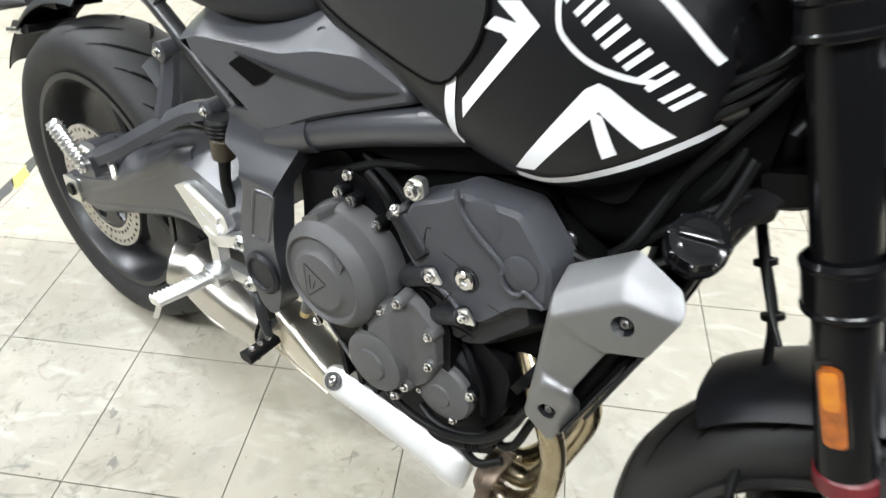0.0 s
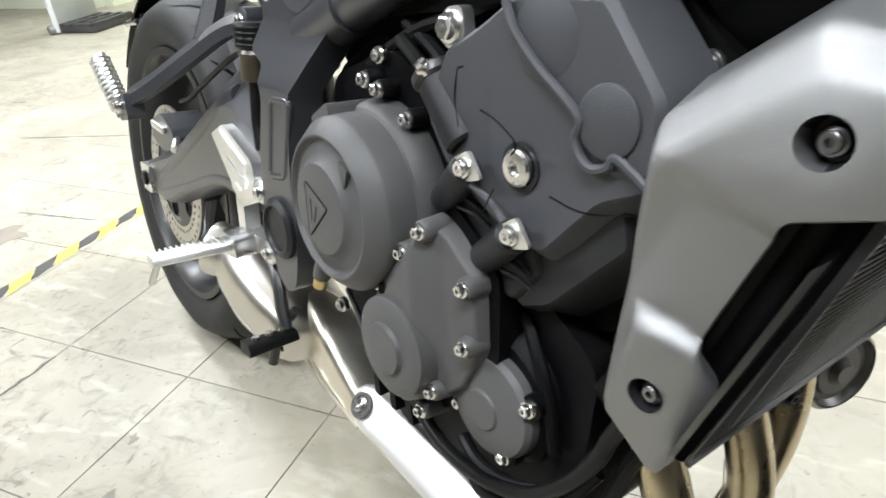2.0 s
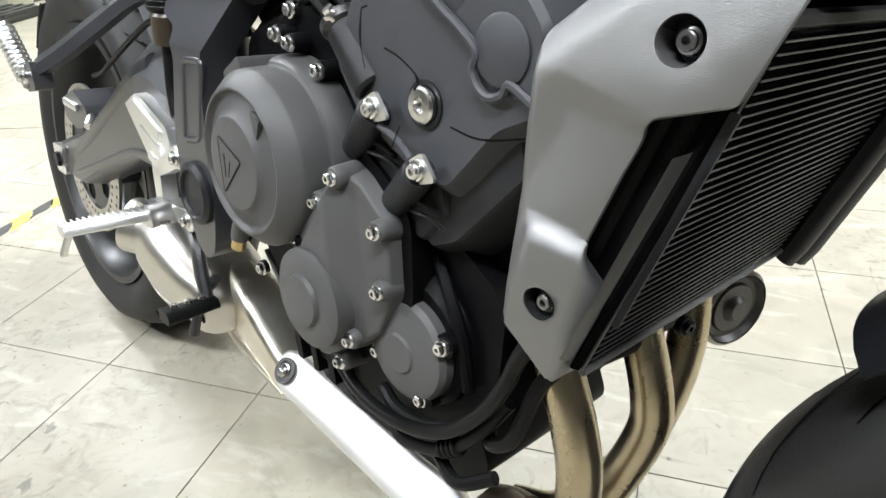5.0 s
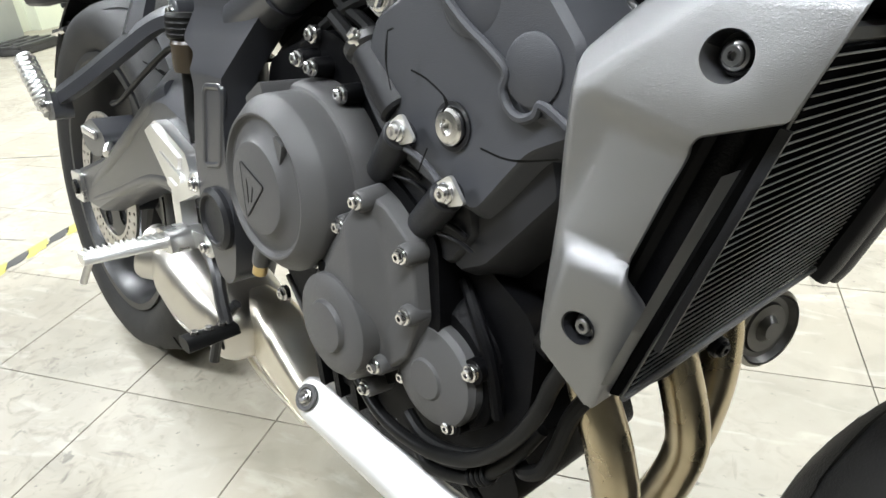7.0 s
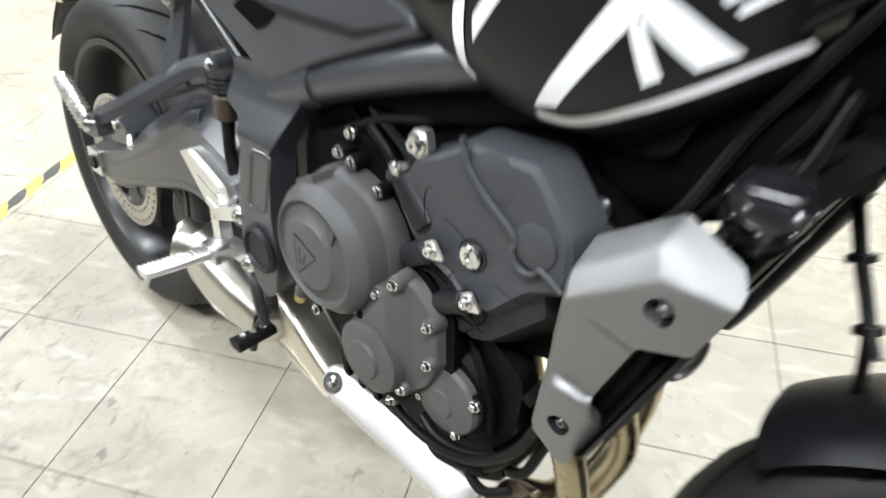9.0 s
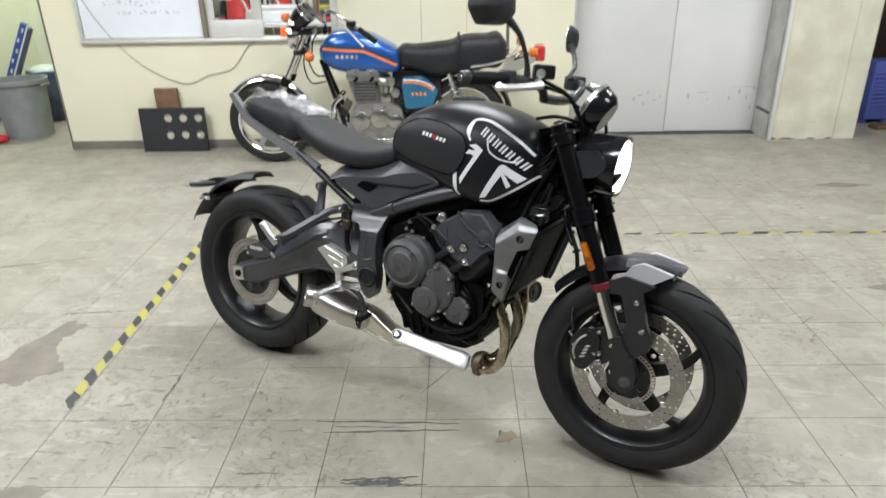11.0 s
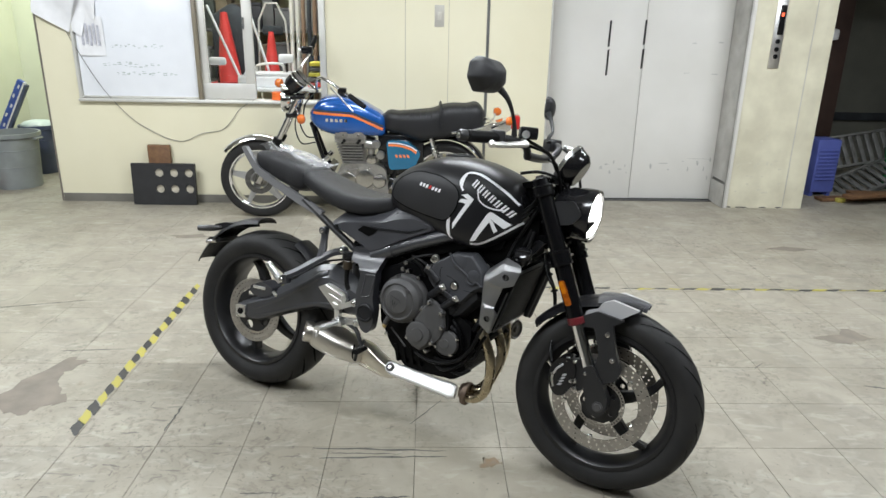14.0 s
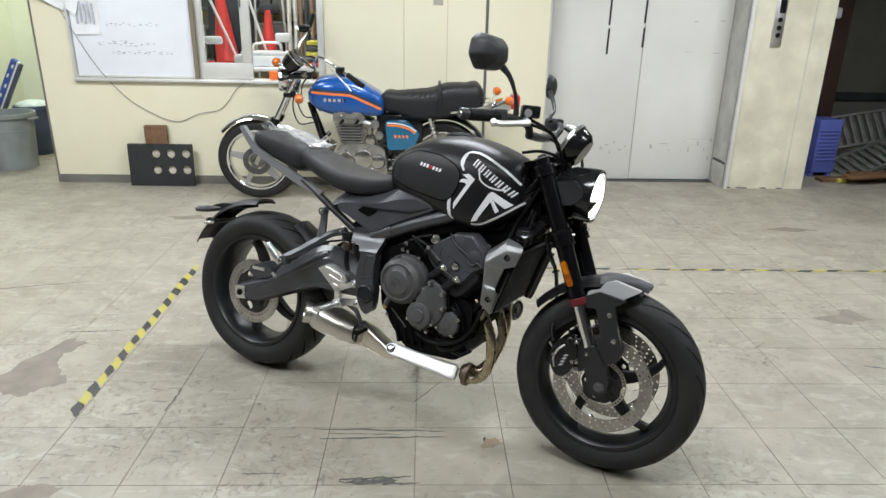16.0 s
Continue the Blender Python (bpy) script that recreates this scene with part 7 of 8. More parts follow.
COWL = {k: (x, cowl_y(x, z) + dy, z) for k, x, z, dy in (
    ("face_a", 1.014, 0.639, 0), ("face_b", 1.073, 0.685, 0), ("tip_low", 1.126, 0.684, 0), ("nose", 1.1105, 0.638, 0), ("inner", 1.076, 0.626, 0), ("strut_a", 1.028, 0.639, 0),
    ("strut_c", 1.034, 0.626, 0.007), ("inner_b", 1.073, 0.617, 0.007), ("side_r", 1.067, 0.599, 0.007), ("strut_low", 1.055, 0.562, 0.007), ("strut_b", 1.019, 0.566, 0.007),
    ("step_r", 1.0575, 0.552, 0.001), ("step_l", 1.024, 0.559, -0.001), ("corner", 1.0665, 0.535, 0.010), ("foot", 1.043, 0.469, 0.008), ("heel", 1.009, 0.500, 0.004), ("calf", 1.009, 0.578, 0.010),
    ("top_a", 1.005, 0.653, 0.015), ("top_b", 1.064, 0.703, 0.011), ("top_c", 1.1265, 0.695, 0.007))}
RING = ["top_a", "top_b", "top_c", "tip_low", "nose", "inner", "inner_b", "side_r", "strut_low", "step_r", "corner", "foot", "heel", "calf"]
CREASE = [("face_a", "face_b"), ("face_b", "tip_low"), ("face_b", "top_b"), ("face_a", "top_a"), ("face_a", "strut_a"), ("strut_a", "inner"), ("strut_c", "inner_b"), ("strut_a", "strut_c"), ("step_l", "step_r"),
          ("strut_b", "strut_low"), ("step_l", "heel"), ("strut_c", "strut_b"), ("strut_b", "step_l"), ("step_r", "foot"), ("face_a", "calf")]
for s in (-1, 1):
    o = 0.045 if s > 0 else 0.0
    rear = {k: (x + (-0.004 if x < 1.03 else 0.0), -0.118, z + (0.014 if k.startswith("top") else 0.0)) for k, (x, _, z) in COWL.items()}
    for k in ("tip_low", "nose", "inner", "inner_b", "side_r", "strut_low", "step_r", "corner"):
        rear[k] = (COWL[k][0] - 0.007, COWL[k][1] + 0.009, COWL[k][2] + 0.002)
    rear["top_c"] = (1.117, -0.132, 0.703)
    cw = moulding(COWL, RING, CREASE, ((1.080, 0.661, 0.0108, ("face_a", "inner", "nose")), (1.034, 0.521, 0.0095, ("step_l", "heel", "foot"))), rear, 0.015, 0.0042)
    if s > 0:
        for v in cw.verts:
            v.co.y = -v.co.y + o
    cw = part("radiator_cowl", cw, SILVER_PAINT, bike, "silver grey painted radiator side cowl", 30)
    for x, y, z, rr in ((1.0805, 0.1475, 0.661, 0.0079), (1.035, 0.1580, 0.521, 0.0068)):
        # Dark liner added to make the cup's inside darker.
        part("bolt_cup", revolve([(rr * 1.335, 0.0105), (rr * 1.15, -0.0005), (0, -0.0006)], (x - 0.0005, s * y + o, z), (0, s, 0), 28), PLASTIC, cw, "dark liner added inside the bolt recess")
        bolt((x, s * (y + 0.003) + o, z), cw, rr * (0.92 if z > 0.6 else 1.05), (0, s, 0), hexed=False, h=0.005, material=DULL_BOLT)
CAP = axis_frame((1.103, -0.088, 0.722), (0.12, -0.5, 0.85))
cap_up = CAP.to_3x3() @ Vector((0, 0, 1))
capb = part("radiator_cap", revolve([(0, 0.024), (0.018, 0.024), (0.021, 0.022), (0.026, 0.020), (0.027, 0.006), (0.029, 0.004), (0.029, -0.003), (0.022, -0.004), (0.022, -0.022)], CAP.translation, cap_up, 28), GLOSS_BLACK, bike, "black radiator filler cap")
part("cap_grip", box((0, 0, 0.025), (0.040, 0.010, 0.008), 0.003, CAP), GLOSS_BLACK, capb)
for k in range(8):
    a = 2 * math.pi * k / 8
    part("cap_rib", box((0.0265 * math.cos(a), 0.0265 * math.sin(a), 0.013), (0.005, 0.005, 0.013), 0.0015, CAP), GLOSS_BLACK, capb)
bolt((1.098, -0.012, 0.712), bike, 0.013, hexed=False)
part("head_bracket", prism(fillet([(1.04, 0.70), (1.14, 0.755), (1.15, 0.735), (1.09, 0.69), (1.06, 0.68)], 0.01), -0.01, 0.03, 0.004), BLACK_PAINT, bike)
STEEL_DULL = mat("dull_plated_steel", (0.38, 0.36, 0.32), 0.42, metal=0.8, var=0.2, vscale=30)
HORN_GREY = mat("dull_horn_grey", (0.075, 0.072, 0.066), 0.4, metal=0.4, var=0.2, vscale=30)
horn = part("horn", revolve([(0, -0.03), (0.0200, -0.03), (0.0280, -0.012), (0.0352, 0.0), (0.0360, 0.006), (0.0320, 0.010), (0.0288, 0.004), (0.0240, 0.003), (0.0224, 0.006), (0.0128, 0.006), (0.0080, 0.012), (0, 0.012)], (1.024, 0.132, 0.412), (0.93, -0.30, 0.02), 36), HORN_GREY, bike, "round dull grey horn with a pale rim")
part("horn_rim", revolve([(0.0356, -0.002), (0.0372, 0.001), (0.0372, 0.007), (0.0336, 0.0105)], (1.024, 0.132, 0.412), (0.93, -0.30, 0.02), 36), STEEL_DULL, horn)
for y in (-0.085, 0.0, 0.085):
    part("header_flange", revolve([(0.03, -0.006), (0.03, 0.006), (0, 0.006)], (0.975, y, 0.468), (0.9, 0, -0.4), 20), ENGINE_BLACK, bike)

NUDGE.clear()

# ---- old blue motorcycle parked along the wall ----
BLUE = mat("metallic_blue_paint", (0.01, 0.09, 0.35), 0.2, metal=0.25, var=0.12, vscale=6, coat=0.8)
TEAL = mat("teal_blue_paint", (0.008, 0.14, 0.27), 0.22, metal=0.25, var=0.12, vscale=6, coat=0.8)
ORANGE = mat("orange_stripe", (0.75, 0.2, 0.05), 0.35, var=0.05)
CAST = mat("dull_engine_alloy", (0.36, 0.35, 0.33), 0.38, metal=0.8, var=0.25, vscale=25, grain=0.2)
POLISHED = mat("polished_engine_alloy", (0.5, 0.49, 0.465), 0.24, metal=1.0, var=0.2, vscale=22, grain=0.15)
CAST_DARK = mat("dark_engine_alloy", (0.12, 0.117, 0.112), 0.45, metal=0.7, var=0.3, vscale=30, grain=0.2)
AMBER_LENS = mat("amber_lens", (0.6, 0.13, 0.012), 0.2, var=0.1, coat=0.6)
RED_LENS = mat("red_lens", (0.45, 0.02, 0.02), 0.2, var=0.1, coat=0.6)
GREY_RIM = mat("grey_comstar", (0.45, 0.45, 0.45), 0.35, metal=0.7, var=0.1)
old = thing("motorcycle", "older blue motorcycle with orange stripe, chrome mudguard and ribbed seat", "motorcycle", Matrix.Translation((0.11, 3.33, 0)) @ Matrix.Rotation(math.pi, 4, "Z") @ Matrix.Rotation(radians(-3), 4, "X"))


def old_wheel(name, c, R, w):
    k = R / 0.30
    rimp = [(0.222, -0.40), (0.229, -0.43), (0.219, -0.43), (0.208, -0.3), (0.204, 0)]
    rimp = [(r * k, h * w) for r, h in rimp]
    rim = part(name, revolve(rimp + [(r, -h) for r, h in rimp[-2::-1]], c, (0, 1, 0), 64), CHROME, old, "chrome rim with five star spokes")
    prof = [(0.222 * k, -0.38 * w), (0.243 * k, -0.47 * w), (0.272 * k, -0.5 * w), (0.288 * k, -0.42 * w), (0.297 * k, -0.24 * w), (R, 0)]
    part("tyre", revolve(prof + [(r, -h) for r, h in prof[-2::-1]], c, (0, 1, 0), 72), RUBBER, rim, "black ribbed tyre")
    for s in (-1, 1):
        for q in range(5):
            a = 2 * math.pi * q / 5 + 0.2
            part("spoke", spoke((c[0], c[1] + s * 0.018, c[2]), a, 0.05, 0.22 * k, 0.0, 0.06, 0.022, 0.012), GREY_RIM, rim)
    part("hub", revolve([(0, -0.05), (0.025, -0.05), (0.055, -0.03), (0.058, 0), (0.055, 0.03), (0.025, 0.05), (0, 0.05)], c, (0, 1, 0), 32), CAST, rim)
    part("brake_disc", revolve([(0.066, 0.050), (0.105, 0.050), (0.105, 0.056), (0.066, 0.056)], c, (0, 1, 0), 40), CAST_DARK, rim)
    return rim


OF, OR = (1.34, 0.0, 0.30), (-0.05, 0.0, 0.305)
old_wheel("front_wheel", OF, 0.30, 0.09)
old_wheel("rear_wheel", OR, 0.305, 0.11)
otank = part("fuel_tank", body([(0.385, 0.785, 0.665, 0.085), (0.40, 0.805, 0.655, 0.105), (0.47, 0.852, 0.65, 0.128), (0.57, 0.905, 0.65, 0.14), (0.66, 0.926, 0.652, 0.143), (0.78, 0.932, 0.66, 0.135), (0.85, 0.912, 0.685, 0.12), (0.90, 0.865, 0.72, 0.10), (0.93, 0.825, 0.75, 0.06)], 40, 40, 3.4, 0.42), BLUE, old, "gloss blue fuel tank with orange and black stripe", 60)


def side_stripe(points, width, material, label, target, side=1):
    line = smooth_path([V(x, z, 0) for x, z in points], 5)
    part("stripe", decal([ribbon([(p.x, p.y) for p in line], width)], target, side), material, target, label)


side_stripe([(0.91, 0.842), (0.80, 0.838), (0.66, 0.832), (0.60, 0.822), (0.47, 0.765), (0.40, 0.732)], 0.012, TAPE_BLACK, "black pinstripe", otank)
side_stripe([(0.90, 0.824), (0.80, 0.820), (0.66, 0.813), (0.60, 0.803), (0.47, 0.744), (0.40, 0.710)], 0.018, ORANGE, "orange stripe", otank)
for k in range(5):
    part("badge_bar", decal([strip_bar(0.80 - 0.034 * k, 0.775, 0.02, 0.022)], otank, 1), CHROME, otank, "bright badge bar")
part("filler_cap", revolve([(0.04, -0.01), (0.04, 0.01), (0.034, 0.016), (0, 0.016)], (0.70, 0, 0.93), (0, 0, 1), 24), GLOSS_BLACK, otank)
oseat = part("seat", body([(-0.34, 0.84, 0.74, 0.09), (-0.32, 0.872, 0.705, 0.115), (-0.2, 0.888, 0.67, 0.125), (-0.04, 0.878, 0.64, 0.13), (0.03, 0.852, 0.63, 0.132), (0.15, 0.837, 0.62, 0.125), (0.28, 0.825, 0.665, 0.11), (0.38, 0.82, 0.69, 0.09), (0.41, 0.79, 0.71, 0.06)], 40, 36, 3.5, 0.5), SEAT_VINYL, old, "black ribbed dual seat", 60)
for k in range(16):
    x = 0.34 - 0.042 * k
    zt = float(np.interp(x, [-0.34, -0.2, -0.04, 0.03, 0.15, 0.38], [0.835, 0.883, 0.872, 0.85, 0.836, 0.82]))
    w = float(np.interp(x, [-0.34, -0.2, 0.03, 0.28, 0.38], [0.09, 0.125, 0.132, 0.11, 0.09]))
    part("seat_rib", tube([(x, -w * 0.96, zt - 0.05), (x, -w * 0.8, zt - 0.010), (x, 0, zt + 0.001), (x, w * 0.8, zt - 0.010), (x, w * 0.985, zt - 0.07)], 0.004, 8, 4), SEAT_VINYL, oseat)
part("seat_strap", tube([(-0.02, -0.13, 0.74), (-0.02, -0.12, 0.868), (-0.02, 0, 0.882), (-0.02, 0.12, 0.868), (-0.02, 0.136, 0.72)], 0.010, 8, 5), SEAT_VINYL, oseat)
for s in (-1, 1):
    cov = part("side_cover", prism(fillet([(0.375, 0.63), (0.22, 0.63), (0.12, 0.545), (0.17, 0.43), (0.355, 0.415)], 0.03), s * 0.09, s * 0.14, 0.012, 3), TEAL, old, "blue side cover with orange flash")
    side_stripe([(0.36, 0.602), (0.28, 0.598), (0.20, 0.575), (0.155, 0.545)], 0.016, ORANGE, "orange flash", cov, s)
    side_stripe([(0.36, 0.618), (0.28, 0.614), (0.20, 0.592), (0.15, 0.56)], 0.008, WHITE_STICKER, "white pinstripe", cov, s)
    for k in range(4):
        part("badge_bar", decal([strip_bar(0.30 - 0.028 * k, 0.52, 0.016, 0.022, 0.004)], cov, s), ORANGE, cov, "orange badge bar")
    part("fork_leg", rod((1.005, s * 0.085, 0.93), (1.20, s * 0.085, 0.56), 0.021, seg=18), CHROME, old, "chrome fork leg")
    part("fork_slider", rod((1.18, s * 0.085, 0.60), (1.345, s * 0.085, 0.29), 0.030, seg=18), POLISHED, old, "alloy fork slider")
    part("fork_boot", rod((1.165, s * 0.085, 0.63), (1.195, s * 0.085, 0.575), 0.033, seg=18), HOSE, old, "black dust boot")
    part("rear_shock", rod((0.05, s * 0.15, 0.66), (-0.05, s * 0.15, 0.33), 0.016), CHROME, old, "chrome rear shock")
    for k in range(9):
        part("spring_coil", revolve([(0.022, 0), (0.029, 0.005), (0.029, 0.010), (0.022, 0.015)], (0.03 - 0.008 * k, s * 0.15, 0.60 - 0.027 * k), (-0.29, 0, -0.957), 14), CHROME, old)
    part("swingarm", rod((0.36, s * 0.10, 0.33), (-0.05, s * 0.10, 0.305), 0.02), GLOSS_BLACK, old)
    part("indicator", revolve([(0, 0.03), (0.02, 0.027), (0.032, 0.012), (0.034, 0), (0.03, -0.02), (0.01, -0.03), (0, -0.03)], (0.965, 0.24, 0.80) if s > 0 else (1.20, -0.22, 0.985), (0.9, s * 0.3, 0), 24), AMBER_LENS, old, "round amber indicator")
    part("indicator_stem", rod((1.02, s * 0.08, 0.84 if s > 0 else 0.93), (0.965, 0.22, 0.80) if s > 0 else (1.195, -0.20, 0.98), 0.008), CHROME, old)
    part("indicator", revolve([(0, 0.03), (0.02, 0.027), (0.03, 0.012), (0.032, 0), (0.028, -0.02), (0, -0.03)], (-0.46 - 0.05 * (s > 0), s * 0.2, 0.80), (-0.9, s * 0.3, 0), 24), AMBER_LENS, old, "round amber indicator")
    part("indicator_stem", rod((-0.40, s * 0.05, 0.72), (-0.45 - 0.05 * (s > 0), s * 0.19, 0.795), 0.008), CHROME, old)
    part("frame_tube", tube([(0.93, s * 0.03, 0.74), (0.82, s * 0.08, 0.40), (0.74, s * 0.11, 0.22), (0.45, s * 0.11, 0.22), (0.32, s * 0.10, 0.36), (0.28, s * 0.09, 0.62)], 0.016, 10, 5), GLOSS_BLACK, old, "gloss black frame tube")
    part("exhaust", tube([(0.80, s * 0.09, 0.50), (0.86, s * 0.10, 0.42), (0.82, s * 0.12, 0.26), (0.60, s * 0.14, 0.20), (0.30, s * 0.16, 0.21), (-0.1, s * 0.17, 0.25), (-0.40, s * 0.18, 0.29)], [0.02, 0.02, 0.021, 0.024, 0.036, 0.04, 0.036], 16, 6), CHROME, old, "chrome exhaust pipe")
bar = part("handlebar", tube([(0.86, 0.0, 0.97), (0.87, 0.09, 0.985), (0.85, 0.17, 1.07), (0.78, 0.24, 1.075), (0.64, 0.33, 1.0), (0.52, 0.40, 0.93)], 0.011, 12, 6, tube([(0.86, 0.0, 0.97), (0.93, -0.08, 0.985), (1.03, -0.17, 1.075), (0.985, -0.24, 1.17), (0.96, -0.285, 1.225), (0.935, -0.37, 1.31)], 0.011, 12, 6)), CHROME, old, "chrome handlebar")
part("grip", rod((0.61, 0.345, 0.985), (0.50, 0.412, 0.92), 0.018), HOSE, bar, "black rubber grip")
part("grip", rod((0.955, -0.295, 1.235), (0.933, -0.375, 1.315), 0.019), HOSE, bar, "black rubber grip")
part("switch_box", box((0.66, 0.32, 1.01), (0.06, 0.045, 0.045), 0.008), GLOSS_BLACK, bar)
part("switch_box", box((0.985, -0.275, 1.225), (0.085, 0.05, 0.055), 0.010), GLOSS_BLACK, bar)
part("lever", tube([(0.74, 0.30, 1.03), (0.70, 0.34, 1.00), (0.62, 0.40, 0.93), (0.58, 0.42, 0.89)], 0.006, 8, 4), BRUSHED, bar)
part("lever", tube([(1.01, -0.26, 1.215), (1.06, -0.29, 1.24), (1.05, -0.34, 1.30)], 0.006, 8, 4), BRUSHED, bar)
lamp_o = part("headlamp", revolve([(0, -0.09), (0.05, -0.085), (0.08, -0.05), (0.09, 0), (0.094, 0.02), (0.09, 0.03), (0.08, 0.03), (0, 0.042)], (1.11, 0, 0.90), (0.98, 0.1, 0.02), 32), CHROME, old, "round chrome headlamp")
for s in (-1, 1):
    g = part("gauge", revolve([(0, -0.075), (0.050, -0.075), (0.064, -0.035), (0.067, 0.02), (0.060, 0.028), (0, 0.028)], (1.01, s * 0.075, 1.04), (-0.75, 0, 0.66), 28), GLOSS_BLACK, old, "round black gauge")
    part("gauge_rim", revolve([(0.0675, 0.006), (0.069, 0.008), (0.069, 0.014), (0.0675, 0.016)], (1.01, s * 0.075, 1.04), (-0.75, 0, 0.66), 28), CHROME, g)
part("yoke", box((1.0, 0, 0.93), (0.09, 0.22, 0.03), 0.008), GLOSS_BLACK, old)
part("yoke", box((1.06, 0, 0.80), (0.08, 0.22, 0.035), 0.008), GLOSS_BLACK, old)
part("front_mudguard", arch(OF, 0.322, 0.322, 162, 42, 0.058, 0.058, crown=0.02), CHROME, old, "chrome front mudguard")
part("rear_mudguard", arch(OR, 0.335, 0.345, 178, 60, 0.07, 0.07, crown=0.02), GLOSS_BLACK, old, "black rear mudguard")
part("tail_lamp", box((-0.575, 0, 0.760), (0.07, 0.11, 0.105), 0.016), RED_LENS, old, "red tail lamp")
part("tail_bracket", prism(fillet([(-0.33, 0.73), (-0.53, 0.79), (-0.545, 0.71), (-0.42, 0.64), (-0.32, 0.66)], 0.015), -0.05, 0.05, 0.008), CHROME, old)
part("grab_rail", tube([(-0.1, 0.15, 0.70), (-0.25, 0.15, 0.72), (-0.38, 0.12, 0.76), (-0.40, 0, 0.77), (-0.38, -0.12, 0.76), (-0.25, -0.15, 0.72)], 0.010, 10, 5), CHROME, old, "chrome grab rail")
# Black box added to fill the dark gap between engine and seat.
part("airbox", box((0.27, 0, 0.56), (0.34, 0.17, 0.22), 0.02), GLOSS_BLACK, old, "black box filling the dark gap behind the side covers")
part("battery_box", box((0.30, 0, 0.42), (0.2, 0.16, 0.12), 0.01), GLOSS_BLACK, old)
for x, z in ((0.45, 0.60), (0.42, 0.52)):
    part("carburettor_cover", revolve([(0.032, -0.02), (0.032, 0.0), (0.026, 0.010), (0, 0.012)], (x, 0.12, z), (0, 1, 0), 24), CAST, old)
part("frame_spine", box((0.62, 0, 0.70), (0.5, 0.06, 0.06), 0.015), GLOSS_BLACK, old)
block = part("engine", prism(fillet([(0.36, 0.22), (0.38, 0.42), (0.46, 0.46), (0.66, 0.46), (0.74, 0.40), (0.76, 0.28), (0.70, 0.21)], 0.04), -0.14, 0.14, 0.02, 3), CAST, old, "dull alloy twin engine")
for k in range(7):
    z = 0.468 + 0.021 * k
    part("cooling_fin", box((0.615 + 0.006 * k, 0, z), (0.185, 0.235, 0.006), 0.002), CAST, block)
part("cylinder", box((0.63, 0, 0.54), (0.155, 0.20, 0.18), 0.02), CAST_DARK, block)
part("cylinder_head", prism(fillet([(0.535, 0.605), (0.735, 0.605), (0.755, 0.65), (0.735, 0.70), (0.555, 0.70), (0.525, 0.655)], 0.012), -0.125, 0.122, 0.010), CAST, block, "cast alloy cylinder head")
for k in range(3):
    part("head_fin", box((0.64, 0, 0.617 + 0.015 * k), (0.225, 0.256, 0.005), 0.002), CAST, block)
for x in (0.578, 0.688):
    part("tappet_cover", prism(fillet([(x - 0.038, 0.648), (x + 0.038, 0.648), (x + 0.042, 0.672), (x + 0.024, 0.690), (x - 0.024, 0.690), (x - 0.042, 0.672)], 0.008), 0.085, 0.136, 0.007, 2), CAST, block, "polished tappet cover")
    bolt((x, 0.136, 0.668), block, 0.010, (0, 1, 0))
part("dynamo_cover", revolve([(0.040, -0.05), (0.040, 0.0), (0.034, 0.010), (0.012, 0.014), (0, 0.014)], (0.485, 0.125, 0.485), (0, 1, 0), 28), POLISHED, block, "polished starter end cover")
part("engine_bracket", prism(fillet([(0.755, 0.40), (0.80, 0.44), (0.815, 0.40), (0.78, 0.35)], 0.008), -0.12, 0.125, 0.004), GLOSS_BLACK, block)
for x in (0.57, 0.68):
    part("plug_cap", rod((x, 0.125, 0.628), (x + 0.012, 0.168, 0.618), 0.012, 0.009), HOSE, block, "black spark plug cap")
part("clutch_housing", prism(fillet([(0.44, 0.27), (0.45, 0.40), (0.52, 0.44), (0.62, 0.42), (0.72, 0.40), (0.75, 0.30), (0.70, 0.24), (0.52, 0.235)], 0.03), 0.13, 0.152, 0.010, 3), CAST, block, "dull alloy side casing")
for x, z, r in ((0.535, 0.35, 0.072), (0.665, 0.335, 0.068), (0.43, 0.33, 0.05)):
    part("cover_rim", revolve([(r * 1.08, -0.01), (r * 1.08, 0.004), (r, 0.006)], (x, 0.145, z), (0, 1, 0), 36), CAST_DARK, block)
    part("engine_cover", revolve([(r, -0.02), (r, 0.008), (r * 0.9, 0.02), (r * 0.5, 0.028), (0, 0.028)], (x, 0.145, z), (0, 1, 0), 36), POLISHED, block, "polished round engine cover")
for x, z in ((0.58, 0.42), (0.66, 0.41), (0.50, 0.43), (0.73, 0.36), (0.47, 0.28), (0.60, 0.255)):
    bolt((x, 0.154, z), block, 0.010, (0, 1, 0))
for s in (-1, 1):
    part("carburettor", rod((0.47, s * 0.07, 0.58), (0.54, s * 0.07, 0.60), 0.035), CAST, block)
    part("carburettor_bowl", rod((0.49, s * 0.07, 0.58), (0.49, s * 0.07, 0.52), 0.026), CAST, block)
for pts in ([(0.98, 0.05, 0.90), (1.0, 0.14, 0.80), (0.96, 0.12, 0.66), (0.88, 0.08, 0.64)], [(1.0, 0.03, 0.88), (1.03, 0.13, 0.74), (1.0, 0.10, 0.60), (0.90, 0.07, 0.60)], [(0.86, 0.1, 0.98), (0.94, 0.16, 0.90), (0.97, 0.12, 0.80)]):
    part("cable", tube(pts, 0.005, 8, 6), HOSE, old)
part("side_stand", tube([(0.45, 0.14, 0.22), (0.42, 0.2, 0.12), (0.38, 0.26, 0.012)], 0.012, 8, 4), GLOSS_BLACK, old)

